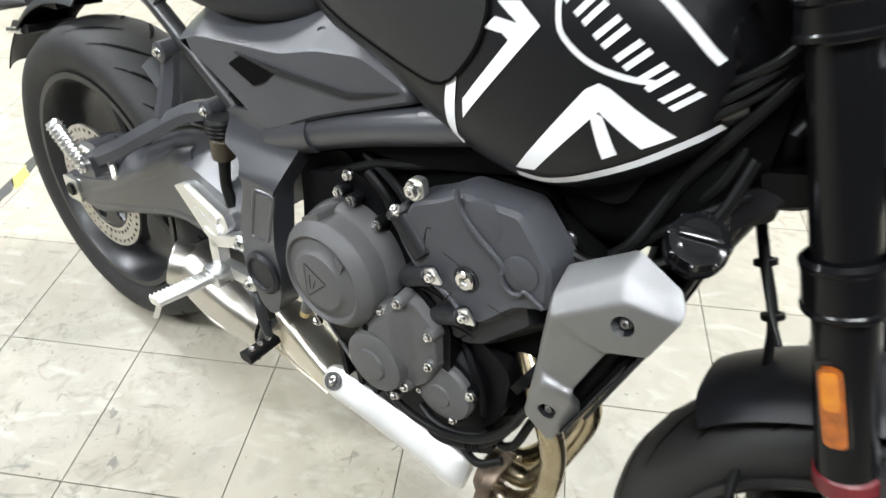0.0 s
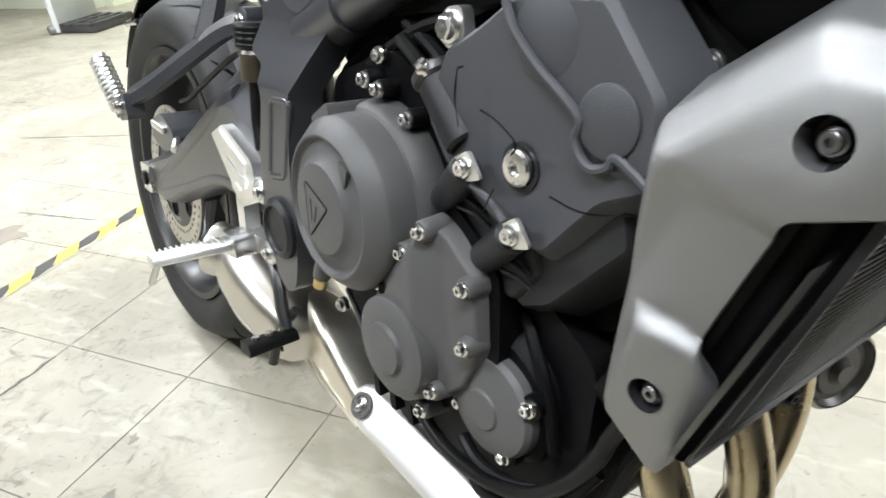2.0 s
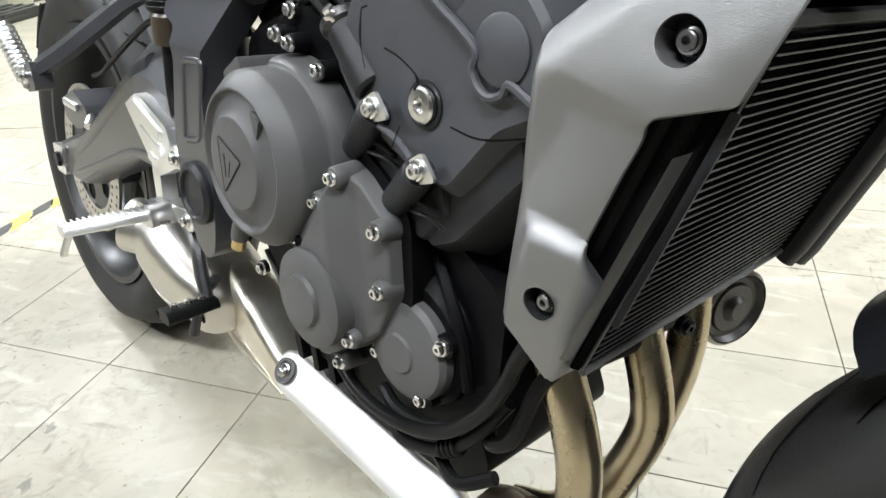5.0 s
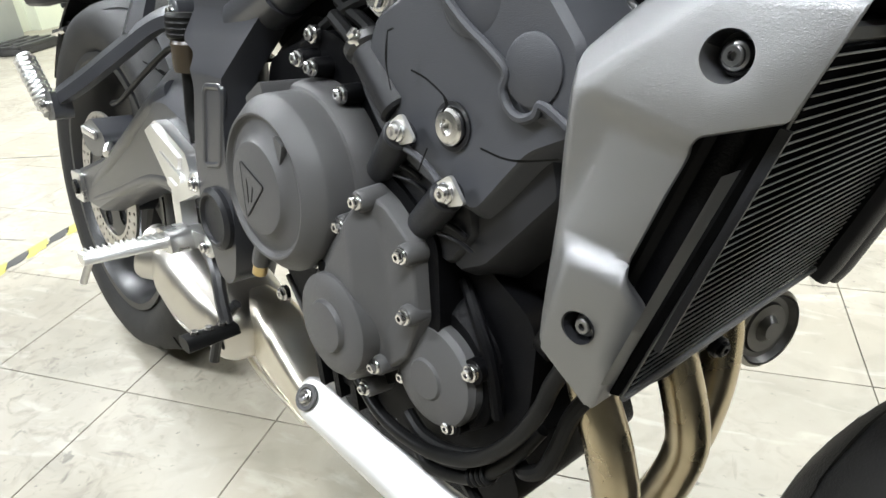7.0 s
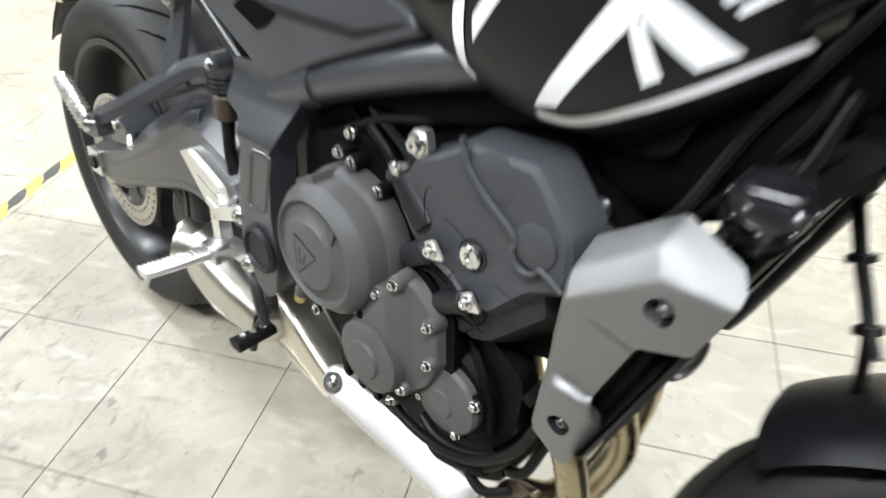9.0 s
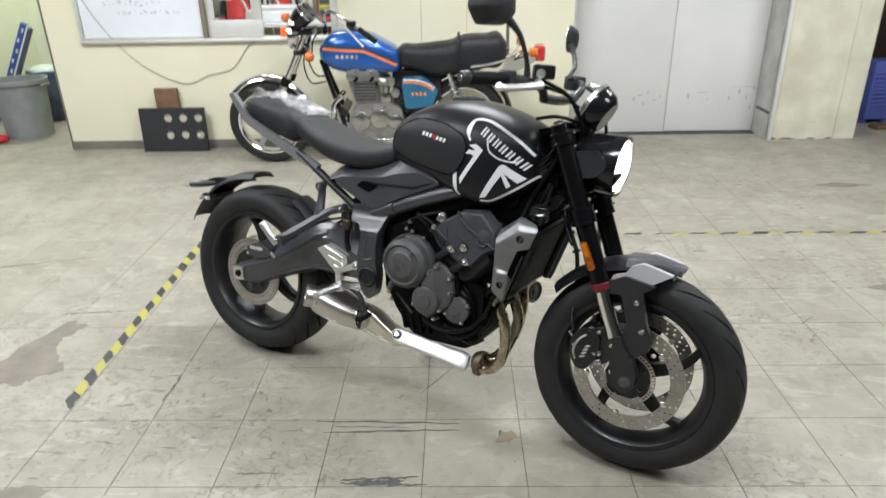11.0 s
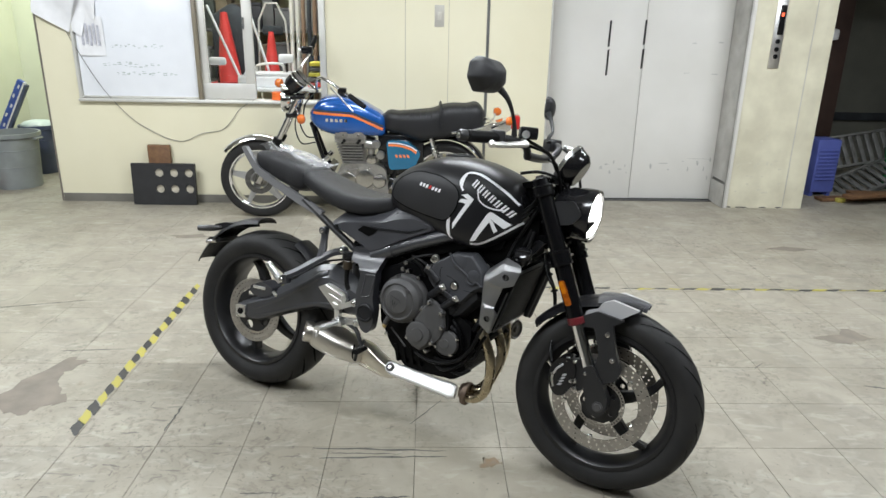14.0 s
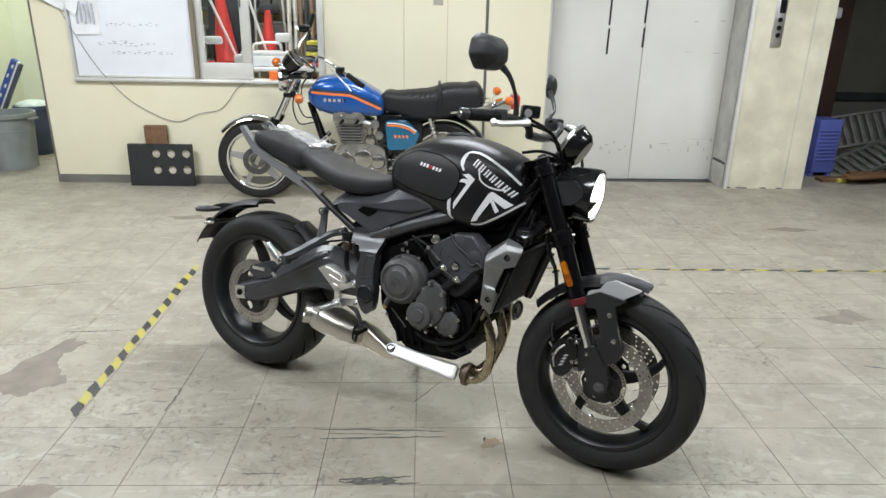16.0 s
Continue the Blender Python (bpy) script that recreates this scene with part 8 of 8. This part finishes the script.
# ---- loose things ----
GREY_BIN = mat("grey_plastic_bin", (0.27, 0.29, 0.29), 0.5, second=(0.21, 0.225, 0.225), vscale=8, grain=0.15)
NAVY_BIN = mat("navy_plastic_bin", (0.06, 0.075, 0.13), 0.5, var=0.2, vscale=8)
BAG = mat("white_bin_bag", (0.62, 0.68, 0.66), 0.4, second=(0.45, 0.55, 0.52), vscale=14, grain=0.2, gscale=60)
WOOD = mat("brown_wood_block", (0.19, 0.10, 0.045), 0.6, second=(0.12, 0.06, 0.03), vscale=30, grain=0.3)
FOAM = mat("black_rubber_plate", (0.02, 0.02, 0.021), 0.7, var=0.3, vscale=20, grain=0.3)


def bin_thing(label, x, y, r0, r1, h, material, bag=False):
    b = thing("rubbish_bin", label, "bin", pose(x, y, 0), "rubbish bins")
    part("barrel", revolve([(0, 0.004), (r0, 0.004), (r0 + 0.004, 0.0), (r1, h), (r1 + 0.02, h), (r1 + 0.02, h - 0.035), (r1 + 0.004, h - 0.04), (r1 - 0.006, h - 0.01), (r0 - 0.01, 0.02), (0, 0.02)], (0, 0, 0), (0, 0, 1), 40), material, b)
    for s in (-1, 1):
        part("grip_handle", box((s * (r1 + 0.02), 0, h - 0.05), (0.03, 0.12, 0.02), 0.006), material, b)
    for k in range(2):
        part("rib", revolve([(r0 + (r1 - r0) * (0.4 + 0.3 * k), h * (0.4 + 0.3 * k) - 0.008), (r0 + (r1 - r0) * (0.4 + 0.3 * k) + 0.005, h * (0.4 + 0.3 * k)), (r0 + (r1 - r0) * (0.4 + 0.3 * k), h * (0.4 + 0.3 * k) + 0.008)], (0, 0, 0), (0, 0, 1), 40), material, b)
    if bag:
        bm = bmesh.new()
        bmesh.ops.create_icosphere(bm, subdivisions=4, radius=r1 * 0.95)
        for v in bm.verts:
            n = noise.noise(v.co * 14) * 0.5 + noise.noise(v.co * 30) * 0.25
            v.co *= 1 + 0.18 * n
            v.co.z = max(-0.3, v.co.z) * 0.35 + h
        part("bin_bag", bm, BAG, b, "crumpled white bin bag")
    return b


bin_thing("grey plastic rubbish bin standing in the alcove", -3.62, 4.25, 0.18, 0.21, 0.48, GREY_BIN)
bin_thing("navy plastic bin with a crumpled white bag", -3.715, 4.85, 0.125, 0.15, 0.46, NAVY_BIN, True)
plank = thing("board", "blue and white folded boards leaning behind the bins", "board", pose(-4.195, 4.72, 0.025, 0, 29, 0))
part("panel", box((0, 0, 0.49), (0.055, 0.05, 0.98), 0.004), mat("blue_board", (0.04, 0.085, 0.33), 0.45, var=0.3, vscale=12), plank)
part("edge_strip", box((0.036, -0.005, 0.49), (0.014, 0.04, 0.98), 0.002), PAPER, plank, "white edge strip")
part("panel", box((0.057, 0, 0.485), (0.026, 0.05, 0.96), 0.004), NAVY_BIN, plank, "navy board")
for k in range(6):
    part("stripe_mark", box((-0.005 + 0.012 * (k % 2), -0.0265, 0.42 + 0.1 * k), (0.016, 0.004, 0.035), 0.001), PAPER, plank, "white mark")
red = thing("cloth", "red crumpled cloth on the floor beside the bin", "cloth", pose(-3.72, 3.98, 0.03))
bm = bmesh.new()
bmesh.ops.create_icosphere(bm, subdivisions=3, radius=0.07)
for v in bm.verts:
    v.co *= 1 + 0.3 * noise.noise(v.co * 22)
    v.co.z = max(v.co.z * 0.45, -0.029)
part("fabric", bm, mat("red_cloth", (0.5, 0.02, 0.04), 0.8, var=0.3, vscale=20), red)

# Black plate with round holes, leaning on the wall, and a wooden block behind its top.
pl = thing("perforated_plate", "black rubber plate with six round holes leaning on the wall", "plate")
outline = [(-2.345, 0.002), (-1.84, 0.002), (-1.84, 0.335), (-2.345, 0.335)]
holes = [(-2.125 + 0.118 * i, 0.262 - 0.13 * j) for i in range(3) for j in range(2)]
from mathutils.geometry import delaunay_2d_cdt
pts, edges = [Vector(p) for p in outline], [(0, 1), (1, 2), (2, 3), (3, 0)]
for hx, hz in holes:
    m = len(pts)
    pts += [Vector((hx + 0.034 * math.cos(2 * math.pi * j / 20), hz + 0.034 * math.sin(2 * math.pi * j / 20))) for j in range(20)]
    edges += [(m + j, m + (j + 1) % 20) for j in range(20)]
# Pale discs added behind the holes, which would look dark without them.
PALE_DISC = mat("pale_disc", (0.5, 0.46, 0.37), 0.6, var=0.25, vscale=20)
for hx, hz in holes:
    part("hole_cap", revolve([(0, 0.002), (0.035, 0.0), (0.035, -0.006)], (hx, 3.636 + 0.057 * hz, hz), (0, -1, 0.06), 20), PALE_DISC, pl, "pale disc added behind the hole to brighten it")
vs, _, fs, _, _, _ = delaunay_2d_cdt(pts, edges, [], 0, 1e-7)
bm = bmesh.new()
layers = []
for yy in (3.62, 3.655):
    layers.append([bm.verts.new((v.x, yy + 0.19 * v.y * 0.3, v.y)) for v in vs])
    for f in fs:
        mid = sum((vs[i] for i in f), Vector((0, 0))) / len(f)
        if all((mid - Vector(h)).length > 0.033 for h in holes):
            bm.faces.new([layers[-1][i] for i in f])
for a, b in edges:
    bm.faces.new((layers[0][a], layers[0][b], layers[1][b], layers[1][a]))
part("plate", bm, FOAM, pl)
blk = thing("wood_block", "brown wooden block standing behind the black plate", "block")
part("block", box((-2.125, 3.695, 0.24), (0.175, 0.04, 0.478), 0.004), WOOD, blk)

# Seen through the office window.
RED_PLASTIC = mat("red_plastic", (0.5, 0.035, 0.03), 0.4, var=0.15, vscale=9)
WHITE_PLASTIC = mat("white_plastic", (0.66, 0.67, 0.68), 0.35, var=0.08)
DARK_CLOTH = mat("dark_cloth", (0.03, 0.035, 0.04), 0.8, var=0.4, vscale=10)
desk = thing("table", "pale office table behind the window", "table", pose(-1.5, 4.75, 0))
part("tabletop", box((0, 0, 0.86), (1.7, 0.7, 0.03), 0.004), WHITE_PLASTIC, desk)
for dx in (-0.8, 0.8):
    for dy in (-0.3, 0.3):
        part("leg", box((dx, dy, 0.423), (0.04, 0.04, 0.845), 0.003), ALU, desk)
for cx, cy, lean_, size in ((-1.86, 4.95, -2, 1.0), (-1.465, 4.98, 1, 0.74)):
    cone = thing("traffic_cone", "red traffic cone with white bands", "cone", pose(cx, cy, 0.877, 0, lean_, 0) @ Matrix.Scale(size, 4), "traffic cones")
    part("cone_body", revolve([(0.13, 0), (0.11, 0.03), (0.035, 0.62), (0.03, 0.64), (0, 0.64)], (0, 0, 0), (0, 0, 1), 24), RED_PLASTIC, cone)
    part("base", box((0, 0, 0.008), (0.3, 0.3, 0.018), 0.004), RED_PLASTIC, cone)
for px_, py_, ang in ((-1.70, 4.78, 22), (-1.42, 4.8, 16)):
    st = thing("pole", "white slim pole leaning in the office", "pole", pose(px_, py_, 0.876, 0, -ang, 0), "poles")
    part("shaft", rod((0, 0, 0), (0, 0, 0.75), 0.012), WHITE_PLASTIC, st)
case_w = thing("plastic_case", "white plastic case with handle on the table", "case", pose(-1.42, 4.6, 0.876))
part("case_body", box((0, 0, 0.05), (0.5, 0.26, 0.10), 0.02), WHITE_PLASTIC, case_w)
part("lid", box((0.02, 0, 0.115), (0.42, 0.24, 0.03), 0.01), WHITE_PLASTIC, case_w)
part("handle", tube([(-0.1, 0, 0.13), (-0.08, 0, 0.19), (0.12, 0, 0.2), (0.15, 0, 0.13)], 0.012, 10, 5), ALU, case_w)
helm = thing("rear_view_mirror", "white and black scooter mirror standing on the table", "mirror", pose(-1.24, 4.56, 0.876), "office clutter")
part("mirror_head", box((0, 0, 0.25), (0.14, 0.05, 0.08), 0.02), WHITE_PLASTIC, helm)
part("stem", rod((0, 0, 0), (0, 0, 0.22), 0.008), GLOSS_BLACK, helm)
helm = thing("rear_view_mirror", "white scooter mirror standing on the table", "mirror", pose(-1.84, 4.5, 0.876), "office clutter")
part("mirror_head", box((0, 0, 0.22), (0.16, 0.05, 0.07), 0.025), WHITE_PLASTIC, helm)
part("stem", rod((0, 0, 0), (0, 0, 0.2), 0.008), GLOSS_BLACK, helm)
jacket = thing("jacket", "dark jacket hanging in the office", "jacket", pose(-1.86, 5.2, 0.876))
part("cloth", body([(-0.2, 0.62, 0.0, 0.06), (0, 0.72, 0.0, 0.09), (0.2, 0.6, 0.0, 0.06)], 12, 20), DARK_CLOTH, jacket)
rack = thing("pipe_rack", "rack of brown and steel pipes standing in the office", "rack", pose(0, 0, 0))
BROWN_PIPE = mat("brown_pipe", (0.2, 0.13, 0.085), 0.5, var=0.25)
for k in range(11):
    part("pipe", rod((-1.28 + 0.055 * k, 5.0 + 0.04 * (k % 2), 0.0), (-1.26 + 0.055 * k, 5.05, 2.2), 0.02), ALU if k in (0, 1) else (BROWN_PIPE if k % 3 else DARK_CLOTH), rack)
part("top_bar", rod((-1.35, 5.06, 1.9), (-0.65, 5.06, 1.9), 0.015), ALU, rack)
chair = thing("folding_chair", "folded steel chair with black seat in the office", "chair", pose(-1.5, 5.25, 0.0))
part("seat_pad", box((0, 0, 1.36), (0.2, 0.04, 0.09), 0.02), DARK_CLOTH, chair)
part("chair_frame", tube([(-0.13, 0, 0.0), (-0.13, 0, 1.45), (0.13, 0, 1.45), (0.13, 0, 0.0)], 0.011, 8, 3), ALU, chair)
crate = thing("stacked_trays", "yellow, green and red trays stacked on the table", "trays", pose(-0.96, 4.55, 0.876))
for k, c in enumerate(((0.6, 0.06, 0.04), (0.1, 0.1, 0.1), (0.6, 0.55, 0.08), (0.08, 0.08, 0.08), (0.65, 0.58, 0.06))):
    part("tray", box((0.0, 0, 0.03 + 0.045 * k), (0.16 - 0.01 * k, 0.2, 0.035), 0.006), mat("tray_colour", c, 0.4), crate)
tape_o = thing("tape_roll", "orange tape roll on the window sill", "tape roll", pose(-1.16, 3.79, 0.842))
part("roll", revolve([(0.02, 0), (0.055, 0), (0.055, 0.06), (0.02, 0.06), (0.02, 0)], (0, 0, 0), (0, 0, 1), 28), mat("orange_tape", (0.8, 0.16, 0.03), 0.4), tape_o)

RAMP_GREY = mat("dull_aluminium", (0.22, 0.22, 0.21), 0.5, metal=0.5, var=0.25, vscale=15)
# Dim corridor beyond the pillar.
slab("wall_brown_door", [(3.62, 4.06, 4.9, 4.95, 0, 2.2)], BROWN, "dark brown steel door standing open", "door", 0.003)
crate_b = thing("plastic_crate", "blue slatted plastic crate standing on end", "crate", pose(3.66, 4.28, 0, 0, 0, 8))
BLUE_PLASTIC = mat("blue_plastic", (0.10, 0.13, 0.42), 0.45, var=0.15)
part("shell", box((0, 0.05, 0.28), (0.23, 0.22, 0.48), 0.01), BLUE_PLASTIC, crate_b)
for k in range(9):
    part("slat", box((0, -0.065, 0.16 + 0.033 * k), (0.19, 0.012, 0.014), 0.003), BLUE_PLASTIC, crate_b)
for dx in (-0.09, 0.09):
    part("foot", box((dx, 0.05, 0.02), (0.04, 0.18, 0.04), 0.004), BLUE_PLASTIC, crate_b)
for k, (x, y, z, a, b, c) in enumerate(((4.25, 4.45, 0.13, 20, -18, 12), (4.30, 4.75, 0.36, 62, -8, 6))):
    ramp = thing("ramp", "ribbed aluminium loading ramp leaning among clutter", "ramp", pose(x, y, z, a, b, c), "ramps")
    for s in (-1, 1):
        part("side_rail", box((0, s * 0.15, 0), (0.75, 0.025, 0.05), 0.003), RAMP_GREY, ramp)
    for q in range(9):
        part("rung", box((-0.34 + 0.085 * q, 0, 0), (0.045, 0.28, 0.02), 0.003), RAMP_GREY, ramp)
for k, (x, y, a) in enumerate(((3.95, 4.1, 6), (4.3, 4.15, -4), (4.1, 4.0, 14))):
    pk = thing("plank", "rough brown timber plank on the floor", "plank", pose(x, y, 0.016 + 0.03 * k, 0, 0, a), "planks")
    part("board", box((0, 0, 0), (0.8, 0.11, 0.028), 0.003), WOOD, pk)
gb = thing("green_bucket", "green plastic bucket among the clutter", "bucket", pose(4.62, 4.6, 0.0))
part("bucket_body", revolve([(0, 0), (0.12, 0), (0.15, 0.42), (0.14, 0.42), (0.115, 0.02), (0, 0.02)], (0, 0, 0), (0, 0, 1), 28), mat("green_plastic", (0.02, 0.25, 0.07), 0.4), gb)
wb = thing("paper_cup_holder", "white plastic dispenser on the dark door", "dispenser", pose(3.86, 4.86, 1.42))
part("shell", box((0, 0, 0), (0.12, 0.07, 0.10), 0.02), WHITE_PLASTIC, wb)
yb = thing("yellow_clamp", "small yellow clamp lying on the floor", "clamp", pose(3.72, 4.0, 0.02))
part("clamp_body", box((0, 0, 0), (0.08, 0.05, 0.04), 0.012), YELLOW, yb)
rail_c = thing("dark_rail", "dark handrail along the corridor wall", "rail", pose(0, 0, 0))
part("bar", box((5.3, 6.26, 0.5), (2.2, 0.05, 0.09), 0.01), DARK_CLOTH, rail_c)

# Low wheeled stand with a slotted dark base and an upright grey panel, beside the alcove.
STAND_GREY = mat("stand_panel_grey", (0.36, 0.37, 0.34), 0.5, second=(0.30, 0.31, 0.28), vscale=4, grain=0.1)
STAND_DARK = mat("stand_base_dark", (0.035, 0.034, 0.033), 0.6, var=0.3, vscale=14, grain=0.2)
stand_p = thing("panel_stand", "grey upright panel on a dark slotted base", "stand", pose(-3.69, 3.25, 0, 0, 0, 8))
part("base", box((0, 0, 0.022), (0.27, 0.37, 0.036), 0.004), STAND_DARK, stand_p)
for dx in (-0.12, -0.045, 0.045, 0.12):
    part("base_rail", box((dx, 0, 0.05), (0.032, 0.37, 0.024), 0.003), STAND_DARK, stand_p)
for dy in (-0.17, -0.06, 0.06, 0.17):
    part("base_slat", box((0, dy, 0.048), (0.26, 0.03, 0.018), 0.003), STAND_DARK, stand_p)
part("panel", box((-0.15, 0, 0.46), (0.022, 0.37, 0.86), 0.003), STAND_GREY, stand_p)
part("edge_post", box((-0.15, -0.196, 0.45), (0.03, 0.022, 0.88), 0.004), WHITE_PLASTIC, stand_p, "white edge post")
part("caster", revolve([(0, -0.02), (0.024, -0.02), (0.030, -0.012), (0.030, 0.012), (0.024, 0.02), (0, 0.02)], (-0.18, -0.21, 0.031), (0.4, 0.9, 0), 20), RAMP_GREY, stand_p, "grey caster")
part("caster", revolve([(0, -0.016), (0.02, -0.016), (0.022, 0.0), (0.02, 0.016), (0, 0.016)], (0.12, 0.205, 0.023), (0.4, 0.9, 0), 20), STAND_DARK, stand_p)

# Steel rack with boxes, added as a dark backdrop at the back of the office.
RACK_GREY = mat("rack_grey_steel", (0.16, 0.16, 0.155), 0.45, metal=0.4, var=0.2)
shelves = thing("backdrop_rack", "grey steel rack full of boxes, added as a dark backdrop in the office", "rack", pose(-1.7, 5.75, 0))
for dx in (-0.75, 0.75):
    for dy in (-0.2, 0.2):
        part("upright", box((dx, dy, 1.05), (0.04, 0.04, 2.1), 0.003), RACK_GREY, shelves)
for sz in (0.35, 0.85, 1.35, 1.85):
    part("shelf", box((0, 0, sz), (1.54, 0.44, 0.03), 0.003), RACK_GREY, shelves)
rb = random.Random(44)
SHADES = [(0.03, 0.03, 0.035), (0.10, 0.075, 0.05), (0.05, 0.06, 0.05), (0.22, 0.17, 0.11), (0.03, 0.07, 0.12), (0.12, 0.12, 0.12), (0.28, 0.27, 0.25)]
for sz in (0.865, 1.365):
    x = -0.70
    while x < 0.62:
        w, h = rb.uniform(0.12, 0.26), rb.uniform(0.2, 0.42)
        k = rb.randrange(len(SHADES))
        bx = thing("storage_box", "dull storage box standing on the steel rack", "box", pose(-1.7 + x + w / 2, 5.7, sz), "boxes on the rack")
        m = bpy.data.materials.get("box_shade_%s" % "abcdefg"[k]) or mat("box_shade_%s" % "abcdefg"[k], SHADES[k], 0.6, var=0.25)
        part("carton", box((0, 0, h / 2 + 0.001), (w - 0.015, 0.3, h), 0.006), m, bx)
        part("lid", box((0, 0, h - 0.01), (w - 0.006, 0.31, 0.03), 0.004), m, bx)
        x += w

# Clear plastic bag lying on the pillion seat.
BAGGY = glass("clear_plastic_film", (0.95, 0.96, 0.98), 0.06, 0.5, 1.45)
BAGGY.node_tree.nodes["Principled BSDF"].inputs["Transmission Weight"].default_value = 0.55
bag = thing("plastic_bag", "crumpled clear plastic bag lying on the pillion seat", "plastic bag", BIKE)
bm = bmesh.new()
nx, ny = 30, 16
grid = []
for i in range(nx + 1):
    for j in range(ny + 1):
        u, v = i / nx, j / ny
        x, y = 0.0 + 0.23 * u, -0.085 + 0.15 * v + 0.05 * (u - 0.5)
        z = 0.951 - 0.075 * max(0, u - 0.35) + 0.040 * abs(noise.noise(Vector((x * 15, y * 15, 3)))) + 0.022 * abs(noise.noise(Vector((x * 38, y * 38, 1))))
        grid.append(bm.verts.new((x + 0.01 * noise.noise(Vector((x * 30, y * 30, 7))), y, z)))
for i in range(nx):
    for j in range(ny):
        a = i * (ny + 1) + j
        bm.faces.new((grid[a], grid[a + ny + 1], grid[a + ny + 2], grid[a + 1]))
film = part("film", bm, BAGGY, bag, angle=20)
film.visible_shadow = False

# Floor damage and marks.
patch("floor_patch", ragged([(-1.66, 0.60), (-1.59, 0.85), (-1.53, 0.98), (-1.44, 0.915), (-1.50, 0.82), (-1.46, 0.70), (-1.37, 0.60), (-1.45, 0.535), (-1.52, 0.49), (-1.60, 0.56)], 0.014, 3), SUBFLOOR, "patch where a tile has torn away")
patch("floor_patch", ragged([(-1.27, -0.06), (-1.2, 0.008), (-1.07, -0.012), (-1.15, -0.09), (-1.25, -0.11)], 0.01, 4), SUBFLOOR, "patch where a tile has torn away")
patch("floor_patch", ragged([(1.93, 1.21), (2.08, 1.26), (2.17, 1.33), (2.24, 1.20), (2.08, 1.155)], 0.014, 5), SUBFLOOR, "patch where a tile has torn away")
patch("floor_patch", ragged([(2.35, 2.62), (2.55, 2.68), (2.75, 2.62), (2.55, 2.58)], 0.014, 6), SUBFLOOR, "patch where a tile has torn away")
patch("floor_patch", ragged([(-1.75, 2.78), (-1.55, 2.84), (-1.45, 2.75), (-1.65, 2.72)], 0.014, 8), SUBFLOOR, "patch where a tile has torn away")
for k, (a, b, w) in enumerate((((-0.36, 0.296), (0.11, 0.281), 0.010), ((-0.33, 0.240), (0.11, 0.250), 0.011), ((-0.30, 0.268), (-0.05, 0.262), 0.005), ((-1.60, 1.025), (-1.32, 1.05), 0.008), ((-0.915, 0.40), (-0.905, 0.57), 0.010),
                               ((-0.55, 0.052), (-0.42, 0.056), 0.006), ((0.85, 0.55), (1.05, 0.60), 0.005), ((1.5, 0.9), (1.56, 0.95), 0.006), ((1.9, 0.75), (1.99, 0.73), 0.012), ((-2.2, 1.5), (-1.75, 1.62), 0.007), ((-0.02, 0.45), (0.10, 0.62), 0.005))):
    patch("scuff_mark", streak(a, b, w, 30 + k), SCUFF, "black rubber scuff on the floor tiles", 0.0009)
for k in range(9):
    r = random.Random(60 + k)
    x, y = -0.12 + r.uniform(-0.07, 0.09), 0.018 + r.uniform(-0.018, 0.02)
    patch("scuff_mark", streak((x - 0.06, y - 0.004), (x + 0.06, y + r.uniform(-0.006, 0.004)), 0.012, 80 + k), SCUFF, "black rubber smear on the floor tiles", 0.0008 + 0.0001 * k)

patch("floor_stain", ragged([(0.215, 0.205), (0.24, 0.245), (0.29, 0.235), (0.30, 0.205), (0.25, 0.185)], 0.010, 15), mat("rusty_stain", (0.25, 0.17, 0.10), 0.6, second=(0.215, 0.185, 0.14), vscale=45), "faint rusty stain on the floor tiles", 0.0005)

# ---- floor pieces ----
TX, TY = range(-6, 9), range(-3, 13)
tile_bm = box((S / 2, S / 2, -0.004), (S - 0.0017, S - 0.0017, 0.008), 0.0009)
tile_me = bpy.data.meshes.new("floor_tile")
tile_bm.to_mesh(tile_me)
tile_bm.free()
tile_me.materials.append(TILE)
for i in TX:
    for j in TY:
        t = new("floor_tile", tile_me)
        t.parent = floor
        t.location = (i * S, j * S, 0)
verts, faces = [], []
for i in range(-20, 23):
    for j in range(-18, 25):
        if i in TX and j in TY:
            continue
        x0, y0, x1, y1 = i * S + 0.00085, j * S + 0.00085, (i + 1) * S - 0.00085, (j + 1) * S - 0.00085
        n = len(verts)
        verts += [(x0, y0, 0), (x1, y0, 0), (x1, y1, 0), (x0, y1, 0)]
        faces.append((n, n + 1, n + 2, n + 3))
rest = bpy.data.meshes.new("floor_tiles_rest")
rest.from_pydata(verts, [], faces)
rest.materials.append(TILE)
rest_ob = tagged(new("floor_tiles_rest", rest), "worn cream vinyl floor tiles", kind="stuff")
rest_ob.parent = floor
